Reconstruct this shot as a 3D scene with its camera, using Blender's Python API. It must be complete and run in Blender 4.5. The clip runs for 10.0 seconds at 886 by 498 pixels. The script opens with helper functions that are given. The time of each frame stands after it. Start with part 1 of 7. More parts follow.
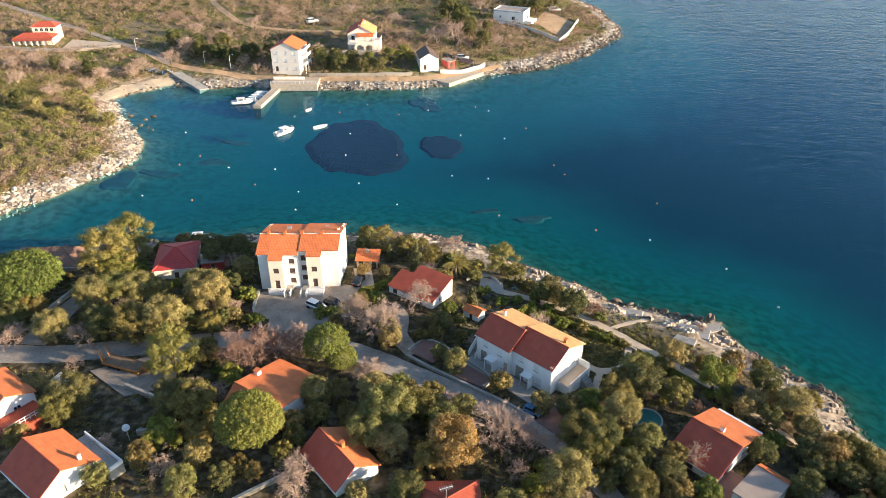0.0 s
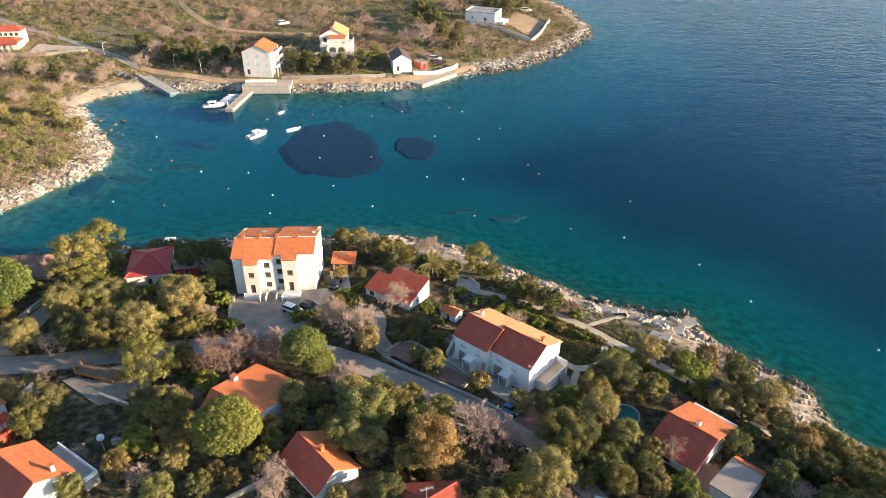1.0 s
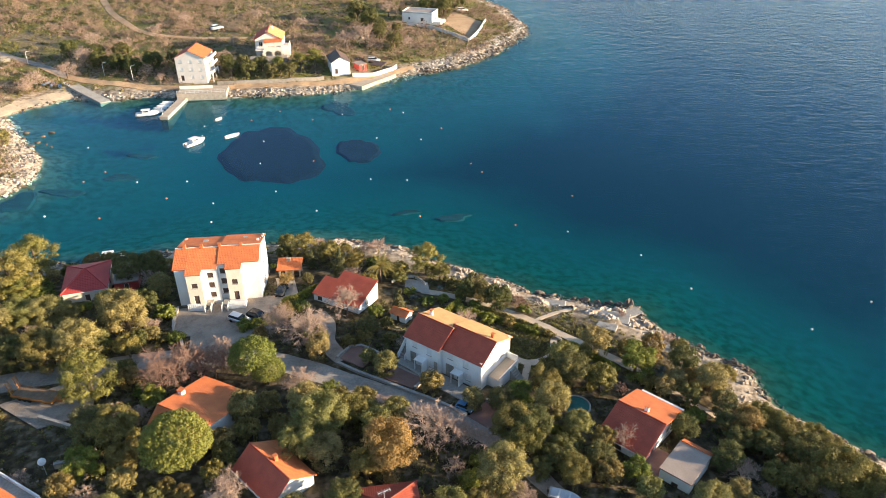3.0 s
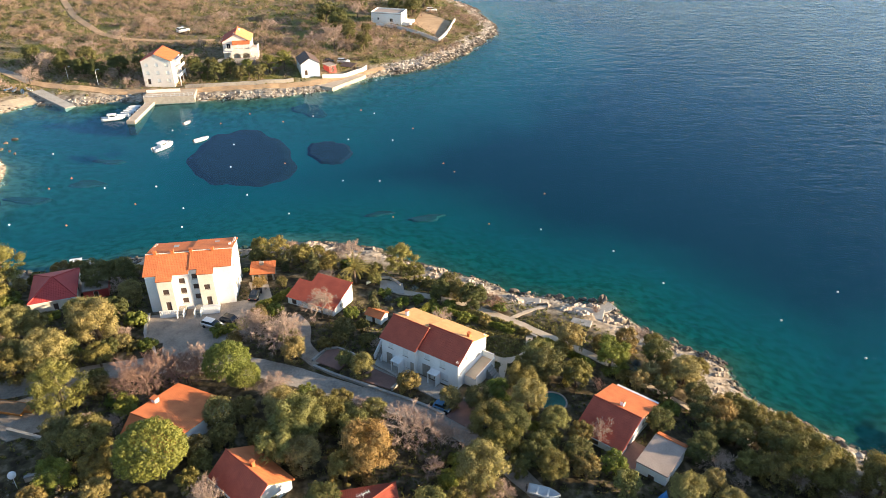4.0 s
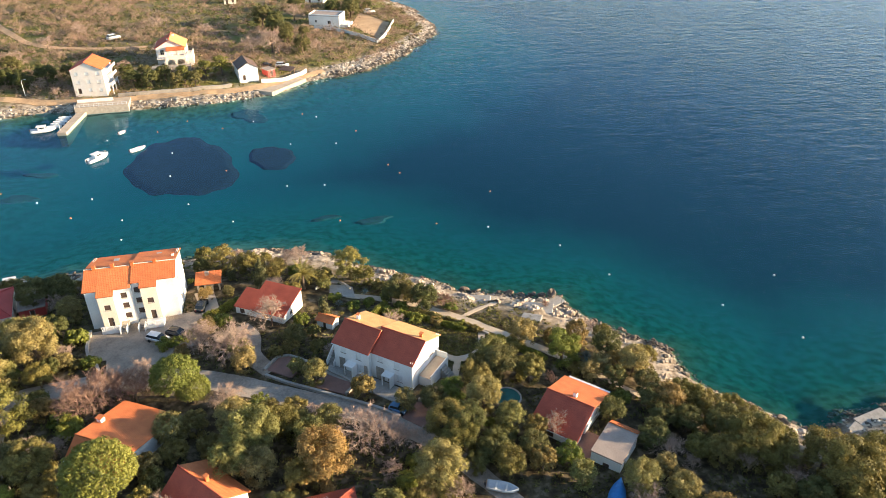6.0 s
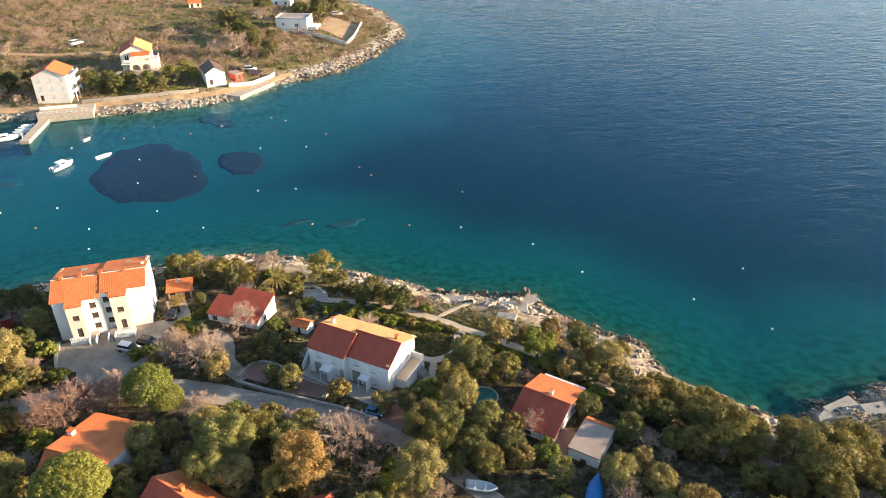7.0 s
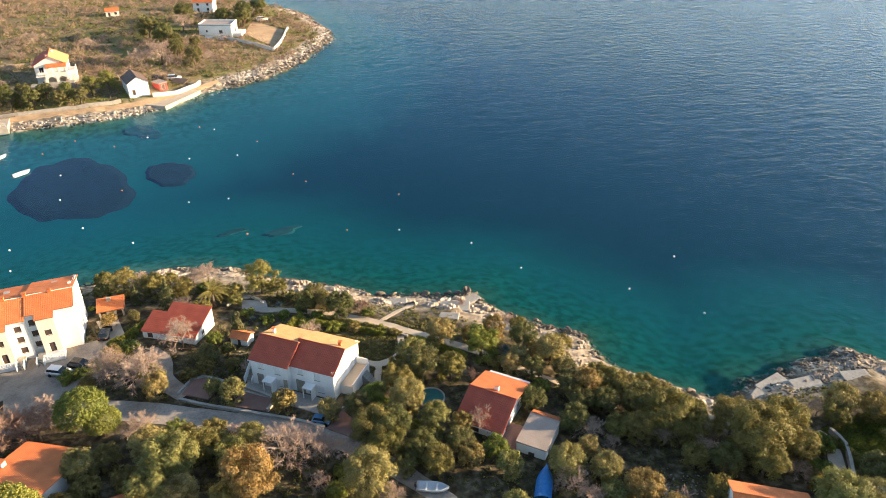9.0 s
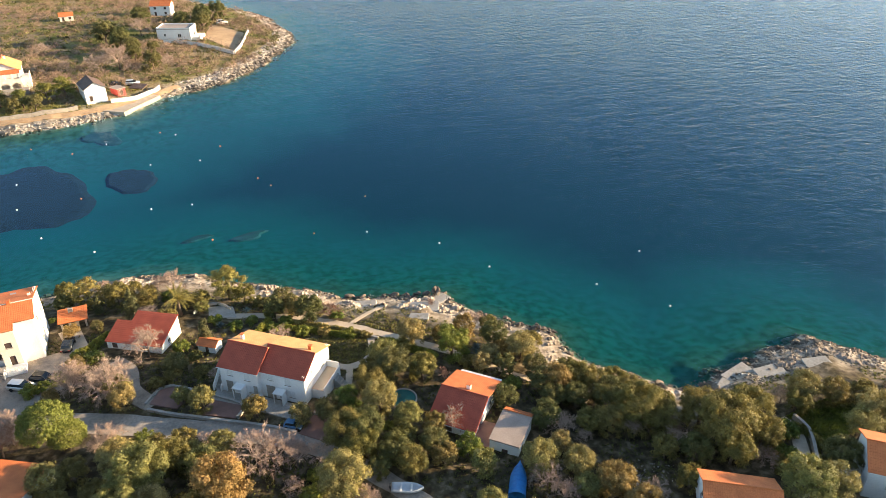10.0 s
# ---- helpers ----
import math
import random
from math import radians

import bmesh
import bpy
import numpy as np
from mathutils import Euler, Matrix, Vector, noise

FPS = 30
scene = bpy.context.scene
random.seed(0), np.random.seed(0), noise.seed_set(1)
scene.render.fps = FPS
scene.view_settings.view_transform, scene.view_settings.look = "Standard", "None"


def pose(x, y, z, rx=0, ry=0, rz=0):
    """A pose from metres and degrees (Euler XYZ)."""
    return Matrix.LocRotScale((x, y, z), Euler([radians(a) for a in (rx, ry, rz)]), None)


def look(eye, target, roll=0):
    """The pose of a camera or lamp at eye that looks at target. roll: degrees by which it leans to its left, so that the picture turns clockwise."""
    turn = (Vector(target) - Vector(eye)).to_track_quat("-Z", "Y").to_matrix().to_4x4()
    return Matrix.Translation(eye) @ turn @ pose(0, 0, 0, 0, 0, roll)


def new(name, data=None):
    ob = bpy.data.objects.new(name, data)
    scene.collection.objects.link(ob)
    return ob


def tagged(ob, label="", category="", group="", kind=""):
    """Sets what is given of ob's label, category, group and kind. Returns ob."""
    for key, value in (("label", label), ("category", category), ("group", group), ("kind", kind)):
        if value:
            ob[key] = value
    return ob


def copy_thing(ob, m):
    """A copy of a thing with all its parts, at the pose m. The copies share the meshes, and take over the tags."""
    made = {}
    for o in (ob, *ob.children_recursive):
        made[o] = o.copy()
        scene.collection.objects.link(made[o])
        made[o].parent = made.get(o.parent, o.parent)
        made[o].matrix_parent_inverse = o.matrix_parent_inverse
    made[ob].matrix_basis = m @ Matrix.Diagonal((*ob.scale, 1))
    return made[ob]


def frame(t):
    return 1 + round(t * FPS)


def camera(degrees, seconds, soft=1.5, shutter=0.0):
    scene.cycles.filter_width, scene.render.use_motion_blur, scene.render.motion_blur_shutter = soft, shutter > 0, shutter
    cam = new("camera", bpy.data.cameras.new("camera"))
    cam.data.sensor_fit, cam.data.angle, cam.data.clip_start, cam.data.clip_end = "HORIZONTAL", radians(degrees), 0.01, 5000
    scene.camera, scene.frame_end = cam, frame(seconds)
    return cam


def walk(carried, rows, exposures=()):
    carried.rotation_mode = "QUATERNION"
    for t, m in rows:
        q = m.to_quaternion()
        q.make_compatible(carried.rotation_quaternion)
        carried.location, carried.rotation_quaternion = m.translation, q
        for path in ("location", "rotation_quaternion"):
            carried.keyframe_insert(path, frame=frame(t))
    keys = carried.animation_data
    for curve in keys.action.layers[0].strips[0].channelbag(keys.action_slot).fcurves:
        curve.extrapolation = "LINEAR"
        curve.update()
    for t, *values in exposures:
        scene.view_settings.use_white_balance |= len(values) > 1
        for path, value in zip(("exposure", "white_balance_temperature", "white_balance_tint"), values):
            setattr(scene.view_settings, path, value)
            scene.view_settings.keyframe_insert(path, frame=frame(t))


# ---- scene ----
cam = camera(64.17, 10.0, soft=0.5)
# Hovering high over the cape and turning to the right: seconds, eye, yaw, pitch, roll.
PATH = [
    (0, 0.000, -0.000, 85.247, 0.000, -30.788, -0.000),
    (0.5, -0.017, -0.037, 85.250, -0.897, -30.749, 0.053),
    (1, 0.020, -0.074, 85.266, -2.232, -30.702, 0.093),
    (1.5, 0.025, -0.105, 85.277, -3.555, -30.660, 0.110),
    (2, 0.017, -0.135, 85.288, -4.813, -30.638, 0.116),
    (2.5, 0.012, -0.168, 85.294, -6.020, -30.637, 0.132),
    (4, 0.025, -0.226, 85.305, -9.660, -30.626, 0.155),
    (4.5, 0.029, -0.241, 85.316, -10.863, -30.620, 0.148),
    (5, 0.012, -0.262, 85.338, -12.079, -30.611, 0.133),
    (5.5, 0.008, -0.287, 85.343, -13.295, -30.603, 0.122),
    (7, 0.016, -0.313, 85.339, -16.978, -30.477, 0.004),
    (7.5, 0.022, -0.330, 85.357, -18.327, -30.424, -0.013),
    (8, 0.020, -0.365, 85.371, -19.713, -30.384, -0.026),
    (8.5, 0.007, -0.411, 85.385, -21.171, -30.352, -0.025),
    (9, -0.023, -0.460, 85.388, -22.677, -30.320, -0.016),
    (9.5, -0.081, -0.518, 85.372, -24.182, -30.284, -0.012),
    (10, -0.152, -0.578, 85.350, -25.694, -30.247, -0.011),
]
walk(cam, [(t, pose(x, y, z, 90 + pitch, 0, yaw) @ pose(0, 0, 0, 0, 0, roll)) for t, x, y, z, yaw, pitch, roll in PATH],
     [(0, 1.53, 6250, 10), (5, 1.67, 6600, 10), (10, 1.75, 6900, 10)])

# ---- light ----
SUN_AZ, SUN_EL = -15.0, 11.5   # degrees from +x towards +y, and above the horizon
world = bpy.data.worlds.new("sky")
scene.world = world
world.use_nodes = True
wn = world.node_tree
sky = wn.nodes.new("ShaderNodeTexSky")
sky.sky_type, sky.sun_disc = "NISHITA", False
sky.sun_elevation, sky.sun_rotation = radians(SUN_EL), radians(90 - SUN_AZ)
sky.air_density, sky.dust_density, sky.ozone_density = 1.0, 0.35, 1.7
wn.nodes["Background"].inputs[1].default_value = 0.112
wn.links.new(sky.outputs[0], wn.nodes["Background"].inputs[0])
sun = new("sun", bpy.data.lights.new("sun", "SUN"))
sun.data.energy, sun.data.angle, sun.data.color = 5.0, radians(0.6), (1.0, 0.785, 0.52)
az, el = radians(SUN_AZ), radians(SUN_EL)
sun_way = Vector((math.cos(az) * math.cos(el), math.sin(az) * math.cos(el), math.sin(el)))
sun.matrix_world = look((120, -60, 140), Vector((120, -60, 140)) - sun_way)

# ---- materials ----
def mat(name, base, dark=None, scale=1.0, rough=0.85, bump=0.15, bump_scale=None, fine=0.5, island=0.0, metal=0.0, piece=0.0, spec=0.4):
    """A surface of two scales of variation between base and dark, with relief."""
    m = bpy.data.materials.new(name)
    m.use_nodes = True
    nt = m.node_tree
    bsdf = nt.nodes["Principled BSDF"]
    dark = dark or tuple(c * 0.7 for c in base)
    co = nt.nodes.new("ShaderNodeTexCoord")
    big, small = nt.nodes.new("ShaderNodeTexNoise"), nt.nodes.new("ShaderNodeTexNoise")
    big.inputs["Scale"].default_value, big.inputs["Detail"].default_value = scale, 4
    small.inputs["Scale"].default_value, small.inputs["Detail"].default_value = scale * 9, 5
    mixf = nt.nodes.new("ShaderNodeMix")
    mixf.inputs["Factor"].default_value = fine
    nt.links.new(big.outputs["Fac"], mixf.inputs[2])
    nt.links.new(small.outputs["Fac"], mixf.inputs[3])
    ramp = nt.nodes.new("ShaderNodeValToRGB")
    ramp.color_ramp.elements[0].position, ramp.color_ramp.elements[1].position = 0.36, 0.62
    ramp.color_ramp.elements[0].color, ramp.color_ramp.elements[1].color = (*dark, 1), (*base, 1)
    nt.links.new(mixf.outputs[0], ramp.inputs[0])
    for n in (big, small):
        nt.links.new(co.outputs["Object"], n.inputs["Vector"])
    out = ramp.outputs[0]
    if island or piece:
        hsv, mr = nt.nodes.new("ShaderNodeHueSaturation"), nt.nodes.new("ShaderNodeMapRange")
        if piece:
            src = nt.nodes.new("ShaderNodeObjectInfo").outputs["Random"]
        else:
            src = nt.nodes.new("ShaderNodeNewGeometry").outputs["Random Per Island"]
        w = island or piece
        mr.inputs["To Min"].default_value, mr.inputs["To Max"].default_value = 1 - w, 1 + w
        nt.links.new(src, mr.inputs["Value"])
        nt.links.new(mr.outputs[0], hsv.inputs["Value"])
        nt.links.new(out, hsv.inputs["Color"])
        out = hsv.outputs[0]
    nt.links.new(out, bsdf.inputs["Base Color"])
    bsdf.inputs["Roughness"].default_value, bsdf.inputs["Metallic"].default_value = rough, metal
    bsdf.inputs["Specular IOR Level"].default_value = spec
    if bump:
        b = nt.nodes.new("ShaderNodeBump")
        b.inputs["Strength"].default_value, b.inputs["Distance"].default_value = min(bump * 2, 1), bump
        if bump_scale:
            bn = nt.nodes.new("ShaderNodeTexNoise")
            bn.inputs["Scale"].default_value, bn.inputs["Detail"].default_value = bump_scale, 5
            nt.links.new(co.outputs["Object"], bn.inputs["Vector"])
            nt.links.new(bn.outputs["Fac"], b.inputs["Height"])
        else:
            nt.links.new(small.outputs["Fac"], b.inputs["Height"])
        nt.links.new(b.outputs[0], bsdf.inputs["Normal"])
    return m


def leaf_mat(name, base, tip, rough=0.6, vary=0.3):
    """Foliage: each clump of leaves has its own tone, with single leaves told apart on it, and the crown another; a little light comes through."""
    m = mat(name, base, tip, scale=0.35, rough=rough, bump=0, fine=0.3, island=vary, spec=0.25)
    nt, nn = m.node_tree, m.node_tree.nodes.new
    bsdf, out = nt.nodes["Principled BSDF"], nt.nodes["Material Output"]
    geo, leaf, tone = nn("ShaderNodeNewGeometry"), nn("ShaderNodeTexVoronoi"), nn("ShaderNodeMapRange")
    leaf.inputs["Scale"].default_value = 7.0
    nt.links.new(geo.outputs["Position"], leaf.inputs["Vector"])
    nt.links.new(leaf.outputs["Distance"], tone.inputs["Value"])
    tone.inputs["From Min"].default_value, tone.inputs["From Max"].default_value = 0.1, 0.75
    tone.inputs["To Min"].default_value, tone.inputs["To Max"].default_value = 1.25, 0.68
    hue, info, mr, mv, mul = nn("ShaderNodeHueSaturation"), nn("ShaderNodeObjectInfo"), nn("ShaderNodeMapRange"), nn("ShaderNodeMapRange"), nn("ShaderNodeMath")
    mr.inputs["To Min"].default_value, mr.inputs["To Max"].default_value = 0.472, 0.522
    mv.inputs["To Min"].default_value, mv.inputs["To Max"].default_value = 1.2, 0.78
    mul.operation = "MULTIPLY"
    for n in (mr, mv):
        nt.links.new(info.outputs["Random"], n.inputs["Value"])
    nt.links.new(mr.outputs[0], hue.inputs["Hue"])
    nt.links.new(mv.outputs[0], mul.inputs[0])
    nt.links.new(tone.outputs[0], mul.inputs[1])
    nt.links.new(mul.outputs[0], hue.inputs["Value"])
    src = bsdf.inputs["Base Color"].links[0].from_socket
    nt.links.new(src, hue.inputs["Color"])
    nt.links.new(hue.outputs[0], bsdf.inputs["Base Color"])
    tr, add = nn("ShaderNodeBsdfTranslucent"), nn("ShaderNodeMixShader")
    add.inputs[0].default_value = 0.26
    nt.links.new(hue.outputs[0], tr.inputs["Color"])
    nt.links.new(bsdf.outputs[0], add.inputs[1])
    nt.links.new(tr.outputs[0], add.inputs[2])
    nt.links.new(add.outputs[0], out.inputs["Surface"])
    return m


def glass_mat():
    m = bpy.data.materials.new("window_glass")
    m.use_nodes = True
    b = m.node_tree.nodes["Principled BSDF"]
    b.inputs["Base Color"].default_value = (0.02, 0.025, 0.03, 1)
    b.inputs["Roughness"].default_value = 0.04
    return m


WHITE = mat("white_plaster", (0.82, 0.82, 0.81), (0.73, 0.72, 0.70), 0.5, 0.9, 0.01, 40)
CREAM = mat("cream_plaster", (0.80, 0.73, 0.62), (0.71, 0.63, 0.52), 0.5, 0.9, 0.01, 40)
PALE = mat("pale_blue_plaster", (0.70, 0.72, 0.74), (0.58, 0.60, 0.62), 0.5, 0.9, 0.01, 40)
GREY_WALL = mat("grey_render", (0.42, 0.41, 0.39), (0.30, 0.29, 0.28), 0.6, 0.9, 0.02, 20)
TILE = mat("terracotta_tile", (0.66, 0.205, 0.07), (0.50, 0.135, 0.048), 0.6, 0.8, 0.02, 30, island=0.22)
TILE_DARK = mat("dark_terracotta_tile", (0.36, 0.075, 0.04), (0.25, 0.05, 0.03), 0.6, 0.8, 0.02, 30, island=0.2)
TILE_OLD = mat("weathered_tile", (0.30, 0.17, 0.12), (0.18, 0.11, 0.08), 0.5, 0.9, 0.03, 20, island=0.3)
TILE_RED = mat("red_painted_tile", (0.50, 0.07, 0.055), (0.40, 0.05, 0.045), 0.4, 0.6, 0.01, 30, island=0.1)
# red roofs, and a darker copy of TILE for slopes away from the sun
TILE_RUST = mat("red_and_shaded_clay_tile", (0.50, 0.105, 0.058), (0.35, 0.07, 0.042), 0.6, 0.8, 0.02, 30, island=0.2)
# yellower tile for slopes facing the low sun: the sunlight is in its colour
TILE_SUNLIT = mat("sunlit_yellow_tile", (0.70, 0.41, 0.18), (0.60, 0.30, 0.12), 0.6, 0.85, 0.02, 30, island=0.2)
SLATE = mat("dark_brown_tile", (0.15, 0.095, 0.075), (0.09, 0.06, 0.05), 0.6, 0.7, 0.02, 20, island=0.2)
CONCRETE = mat("concrete", (0.41, 0.38, 0.34), (0.27, 0.25, 0.225), 0.35, 0.9, 0.03, 12)
FLATROOF = mat("flat_roof_felt", (0.40, 0.32, 0.27), (0.29, 0.23, 0.195), 0.5, 0.9, 0.05, 10)
ASPHALT = mat("worn_asphalt", (0.37, 0.32, 0.272), (0.22, 0.19, 0.163), 0.28, 0.9, 0.03, 15)
GRAVEL = mat("gravel_yard", (0.37, 0.305, 0.245), (0.20, 0.163, 0.13), 0.5, 0.95, 0.06, 12)
DIRT = mat("dirt_track", (0.50, 0.34, 0.20), (0.33, 0.21, 0.12), 0.2, 0.95, 0.05, 8)
SAND = mat("pebble_beach", (0.50, 0.41, 0.30), (0.38, 0.30, 0.215), 0.3, 0.95, 0.04, 10)
RED_PAVE = mat("red_pavers", (0.27, 0.15, 0.12), (0.19, 0.11, 0.09), 0.6, 0.9, 0.03, 14)
PATH_PAVE = mat("pale_path_paving", (0.52, 0.42, 0.32), (0.39, 0.31, 0.23), 0.5, 0.9, 0.03, 12)
STONE = mat("dry_stone", (0.40, 0.35, 0.29), (0.24, 0.21, 0.18), 0.9, 0.95, 0.08, 5, piece=0.2)
ROCK = mat("limestone_rock", (0.56, 0.49, 0.41), (0.15, 0.122, 0.10), 0.22, 0.95, 0.12, 3, island=0.25)
ROCK_WET = mat("dark_shore_rock", (0.15, 0.118, 0.088), (0.05, 0.04, 0.032), 0.4, 0.7, 0.12, 3, island=0.3)
DARK_METAL = mat("dark_metal", (0.05, 0.05, 0.055), (0.03, 0.03, 0.03), 1, 0.5, 0)
WHITE_METAL = mat("white_painted_metal", (0.75, 0.75, 0.74), (0.62, 0.62, 0.6), 1, 0.45, 0)
RUSTY = mat("orange_painted_steel", (0.50, 0.20, 0.04), (0.30, 0.10, 0.03), 1.2, 0.6, 0.01)
WOOD = mat("weathered_wood", (0.26, 0.17, 0.10), (0.15, 0.095, 0.06), 1.2, 0.85, 0.03)
SHUTTER = mat("brown_shutter", (0.10, 0.06, 0.045), (0.06, 0.04, 0.03), 1.5, 0.7, 0.01)
GLASS = glass_mat()
BARK = mat("bark", (0.19, 0.14, 0.10), (0.09, 0.065, 0.05), 1.5, 0.95, 0.08)
TWIG = mat("bare_twigs", (0.48, 0.355, 0.285), (0.31, 0.22, 0.175), 0.5, 0.95, 0, island=0.25)
TWIG_RED = mat("reddish_twigs", (0.33, 0.20, 0.15), (0.20, 0.12, 0.09), 0.5, 0.95, 0, island=0.25)
SCRUB_TWIG = mat("brown_scrub_twigs", (0.38, 0.265, 0.19), (0.23, 0.155, 0.11), 0.12, 0.95, 0, island=0.15)
SCRUB_RED = mat("reddish_scrub_twigs", (0.35, 0.23, 0.175), (0.20, 0.13, 0.10), 0.12, 0.95, 0, island=0.15)
OFF_WHITE = mat("off_white_plaster", (0.80, 0.74, 0.68), (0.70, 0.64, 0.58), 0.5, 0.9, 0.01, 40)
MACCHIA = leaf_mat("evergreen_scrub_leaves", (0.24, 0.22, 0.085), (0.11, 0.108, 0.045))
OAK = leaf_mat("holm_oak_leaves", (0.35, 0.28, 0.085), (0.145, 0.125, 0.041))
OLIVE = leaf_mat("olive_leaves", (0.41, 0.355, 0.12), (0.195, 0.178, 0.068))
PINE = leaf_mat("pine_needles", (0.37, 0.325, 0.085), (0.16, 0.16, 0.045))
STONE_PINE = leaf_mat("stone_pine_needles", (0.25, 0.275, 0.058), (0.11, 0.14, 0.032))
YELLOW = leaf_mat("yellowing_leaves", (0.42, 0.31, 0.095), (0.21, 0.165, 0.05))
GREEN = leaf_mat("fresh_green_leaves", (0.28, 0.30, 0.055), (0.12, 0.145, 0.03))
PALM = leaf_mat("palm_fronds", (0.38, 0.34, 0.085), (0.18, 0.17, 0.045))
OAK_DARK = leaf_mat("dark_holm_oak_leaves", (0.215, 0.205, 0.066), (0.10, 0.104, 0.038))
CYPRESS = leaf_mat("cypress_leaves", (0.14, 0.14, 0.055), (0.065, 0.072, 0.028))
AGAVE = leaf_mat("agave_leaves", (0.238, 0.291, 0.28), (0.151, 0.19, 0.168))
GRASS = leaf_mat("grass_blades", (0.20, 0.20, 0.055), (0.12, 0.115, 0.036))
WEEDY = mat("weed_covered_stone", (0.03, 0.06, 0.055), (0.012, 0.03, 0.03), 0.6, 0.9, 0.06, 5)
BOAT_WHITE = mat("white_gelcoat", (0.80, 0.80, 0.78), (0.72, 0.72, 0.7), 0.6, 0.3, 0)
BOAT_GREY = mat("grey_blue_gelcoat", (0.55, 0.60, 0.64), (0.46, 0.5, 0.54), 0.6, 0.4, 0)
TARP = mat("blue_tarpaulin", (0.02, 0.22, 0.55), (0.015, 0.14, 0.40), 1.5, 0.5, 0.08, 3)
BLUE = mat("blue_paint", (0.10, 0.24, 0.42), (0.07, 0.17, 0.30), 1, 0.4, 0)
BUOY_ORANGE = mat("orange_buoy", (0.75, 0.25, 0.10), (0.6, 0.18, 0.08), 3, 0.5, 0)
BUOY_WHITE = mat("white_buoy", (0.8, 0.8, 0.78), (0.7, 0.7, 0.68), 3, 0.5, 0)
RUBBER = mat("rubber", (0.02, 0.02, 0.02), (0.012, 0.012, 0.012), 3, 0.8, 0)
CAR_WHITE = mat("white_car_paint", (0.75, 0.75, 0.76), (0.7, 0.7, 0.7), 2, 0.2, 0)
CAR_DARK = mat("dark_car_paint", (0.025, 0.027, 0.03), (0.02, 0.02, 0.022), 2, 0.2, 0)
POOL = mat("green_tarpaulin", (0.03, 0.16, 0.14), (0.02, 0.10, 0.09), 1.5, 0.5, 0.03)


def ground_mat():
    """Soil, dry grass and moss inland, darker on the near cape; bare limestone at the shore; the sea bed by its depth.
    """
    m = bpy.data.materials.new("ground_and_sea_bed")
    m.use_nodes = True
    nt, nn = m.node_tree, m.node_tree.nodes.new
    bsdf = nt.nodes["Principled BSDF"]
    bsdf.inputs["Roughness"].default_value, bsdf.inputs["Specular IOR Level"].default_value = 0.95, 0.1
    geo, sep = nn("ShaderNodeNewGeometry"), nn("ShaderNodeSeparateXYZ")
    nt.links.new(geo.outputs["Position"], sep.inputs[0])

    def noise_fac(scale, detail=6):
        n = nn("ShaderNodeTexNoise")
        n.inputs["Scale"].default_value, n.inputs["Detail"].default_value = scale, detail
        nt.links.new(geo.outputs["Position"], n.inputs["Vector"])
        return n.outputs["Fac"]

    def ramp(fac, *stops):
        r = nn("ShaderNodeValToRGB")
        while len(r.color_ramp.elements) < len(stops):
            r.color_ramp.elements.new(0.5)
        for e, (p, c) in zip(r.color_ramp.elements, stops):
            e.position, e.color = p, (*c, 1)
        nt.links.new(fac, r.inputs[0])
        return r.outputs[0]

    def mix(fac, a, b):
        n = nn("ShaderNodeMix")
        n.data_type = "RGBA"
        nt.links.new(fac, n.inputs[0])
        nt.links.new(a, n.inputs[6])
        nt.links.new(b, n.inputs[7])
        return n.outputs[2]

    def span(val, a, b):
        n = nn("ShaderNodeMapRange")
        n.inputs["From Min"].default_value, n.inputs["From Max"].default_value = a, b
        nt.links.new(val, n.inputs["Value"])
        return n.outputs[0]

    def add(a, b, k):
        n = nn("ShaderNodeMath")
        n.operation, n.inputs[2].default_value = "MULTIPLY_ADD", 0
        n.inputs[1].default_value = k
        nt.links.new(b, n.inputs[0])
        nt.links.new(a, n.inputs[2])
        return n.outputs[0]

    soil = ramp(noise_fac(1.1), (0.34, (0.12, 0.085, 0.05)), (0.52, (0.23, 0.17, 0.10)), (0.7, (0.34, 0.28, 0.20)))
    turf = ramp(noise_fac(2.3), (0.35, (0.09, 0.095, 0.028)), (0.65, (0.25, 0.225, 0.07)))
    # dark garden soil, with some of the trees' shade put into its colour
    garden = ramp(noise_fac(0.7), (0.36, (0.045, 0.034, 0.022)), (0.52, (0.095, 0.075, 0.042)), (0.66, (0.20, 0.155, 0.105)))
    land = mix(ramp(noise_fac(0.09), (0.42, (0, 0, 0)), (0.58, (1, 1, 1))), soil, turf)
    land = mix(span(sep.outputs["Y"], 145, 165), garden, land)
    rock = ramp(noise_fac(0.55, 8), (0.34, (0.13, 0.10, 0.075)), (0.5, (0.33, 0.265, 0.20)), (0.66, (0.48, 0.40, 0.31)))
    high = add(sep.outputs["Z"], noise_fac(0.3), 1.6)
    shore = mix(span(high, 2.2, 3.4), rock, land)
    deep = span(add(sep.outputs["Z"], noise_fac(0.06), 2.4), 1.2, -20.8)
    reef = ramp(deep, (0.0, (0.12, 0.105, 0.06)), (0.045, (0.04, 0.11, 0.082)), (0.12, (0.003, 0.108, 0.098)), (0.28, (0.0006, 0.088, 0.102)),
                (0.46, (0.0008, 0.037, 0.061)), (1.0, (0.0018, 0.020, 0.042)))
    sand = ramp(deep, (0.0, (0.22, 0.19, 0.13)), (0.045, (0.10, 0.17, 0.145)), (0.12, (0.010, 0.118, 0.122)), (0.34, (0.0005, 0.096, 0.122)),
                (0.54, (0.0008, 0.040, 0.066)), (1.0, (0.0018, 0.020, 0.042)))
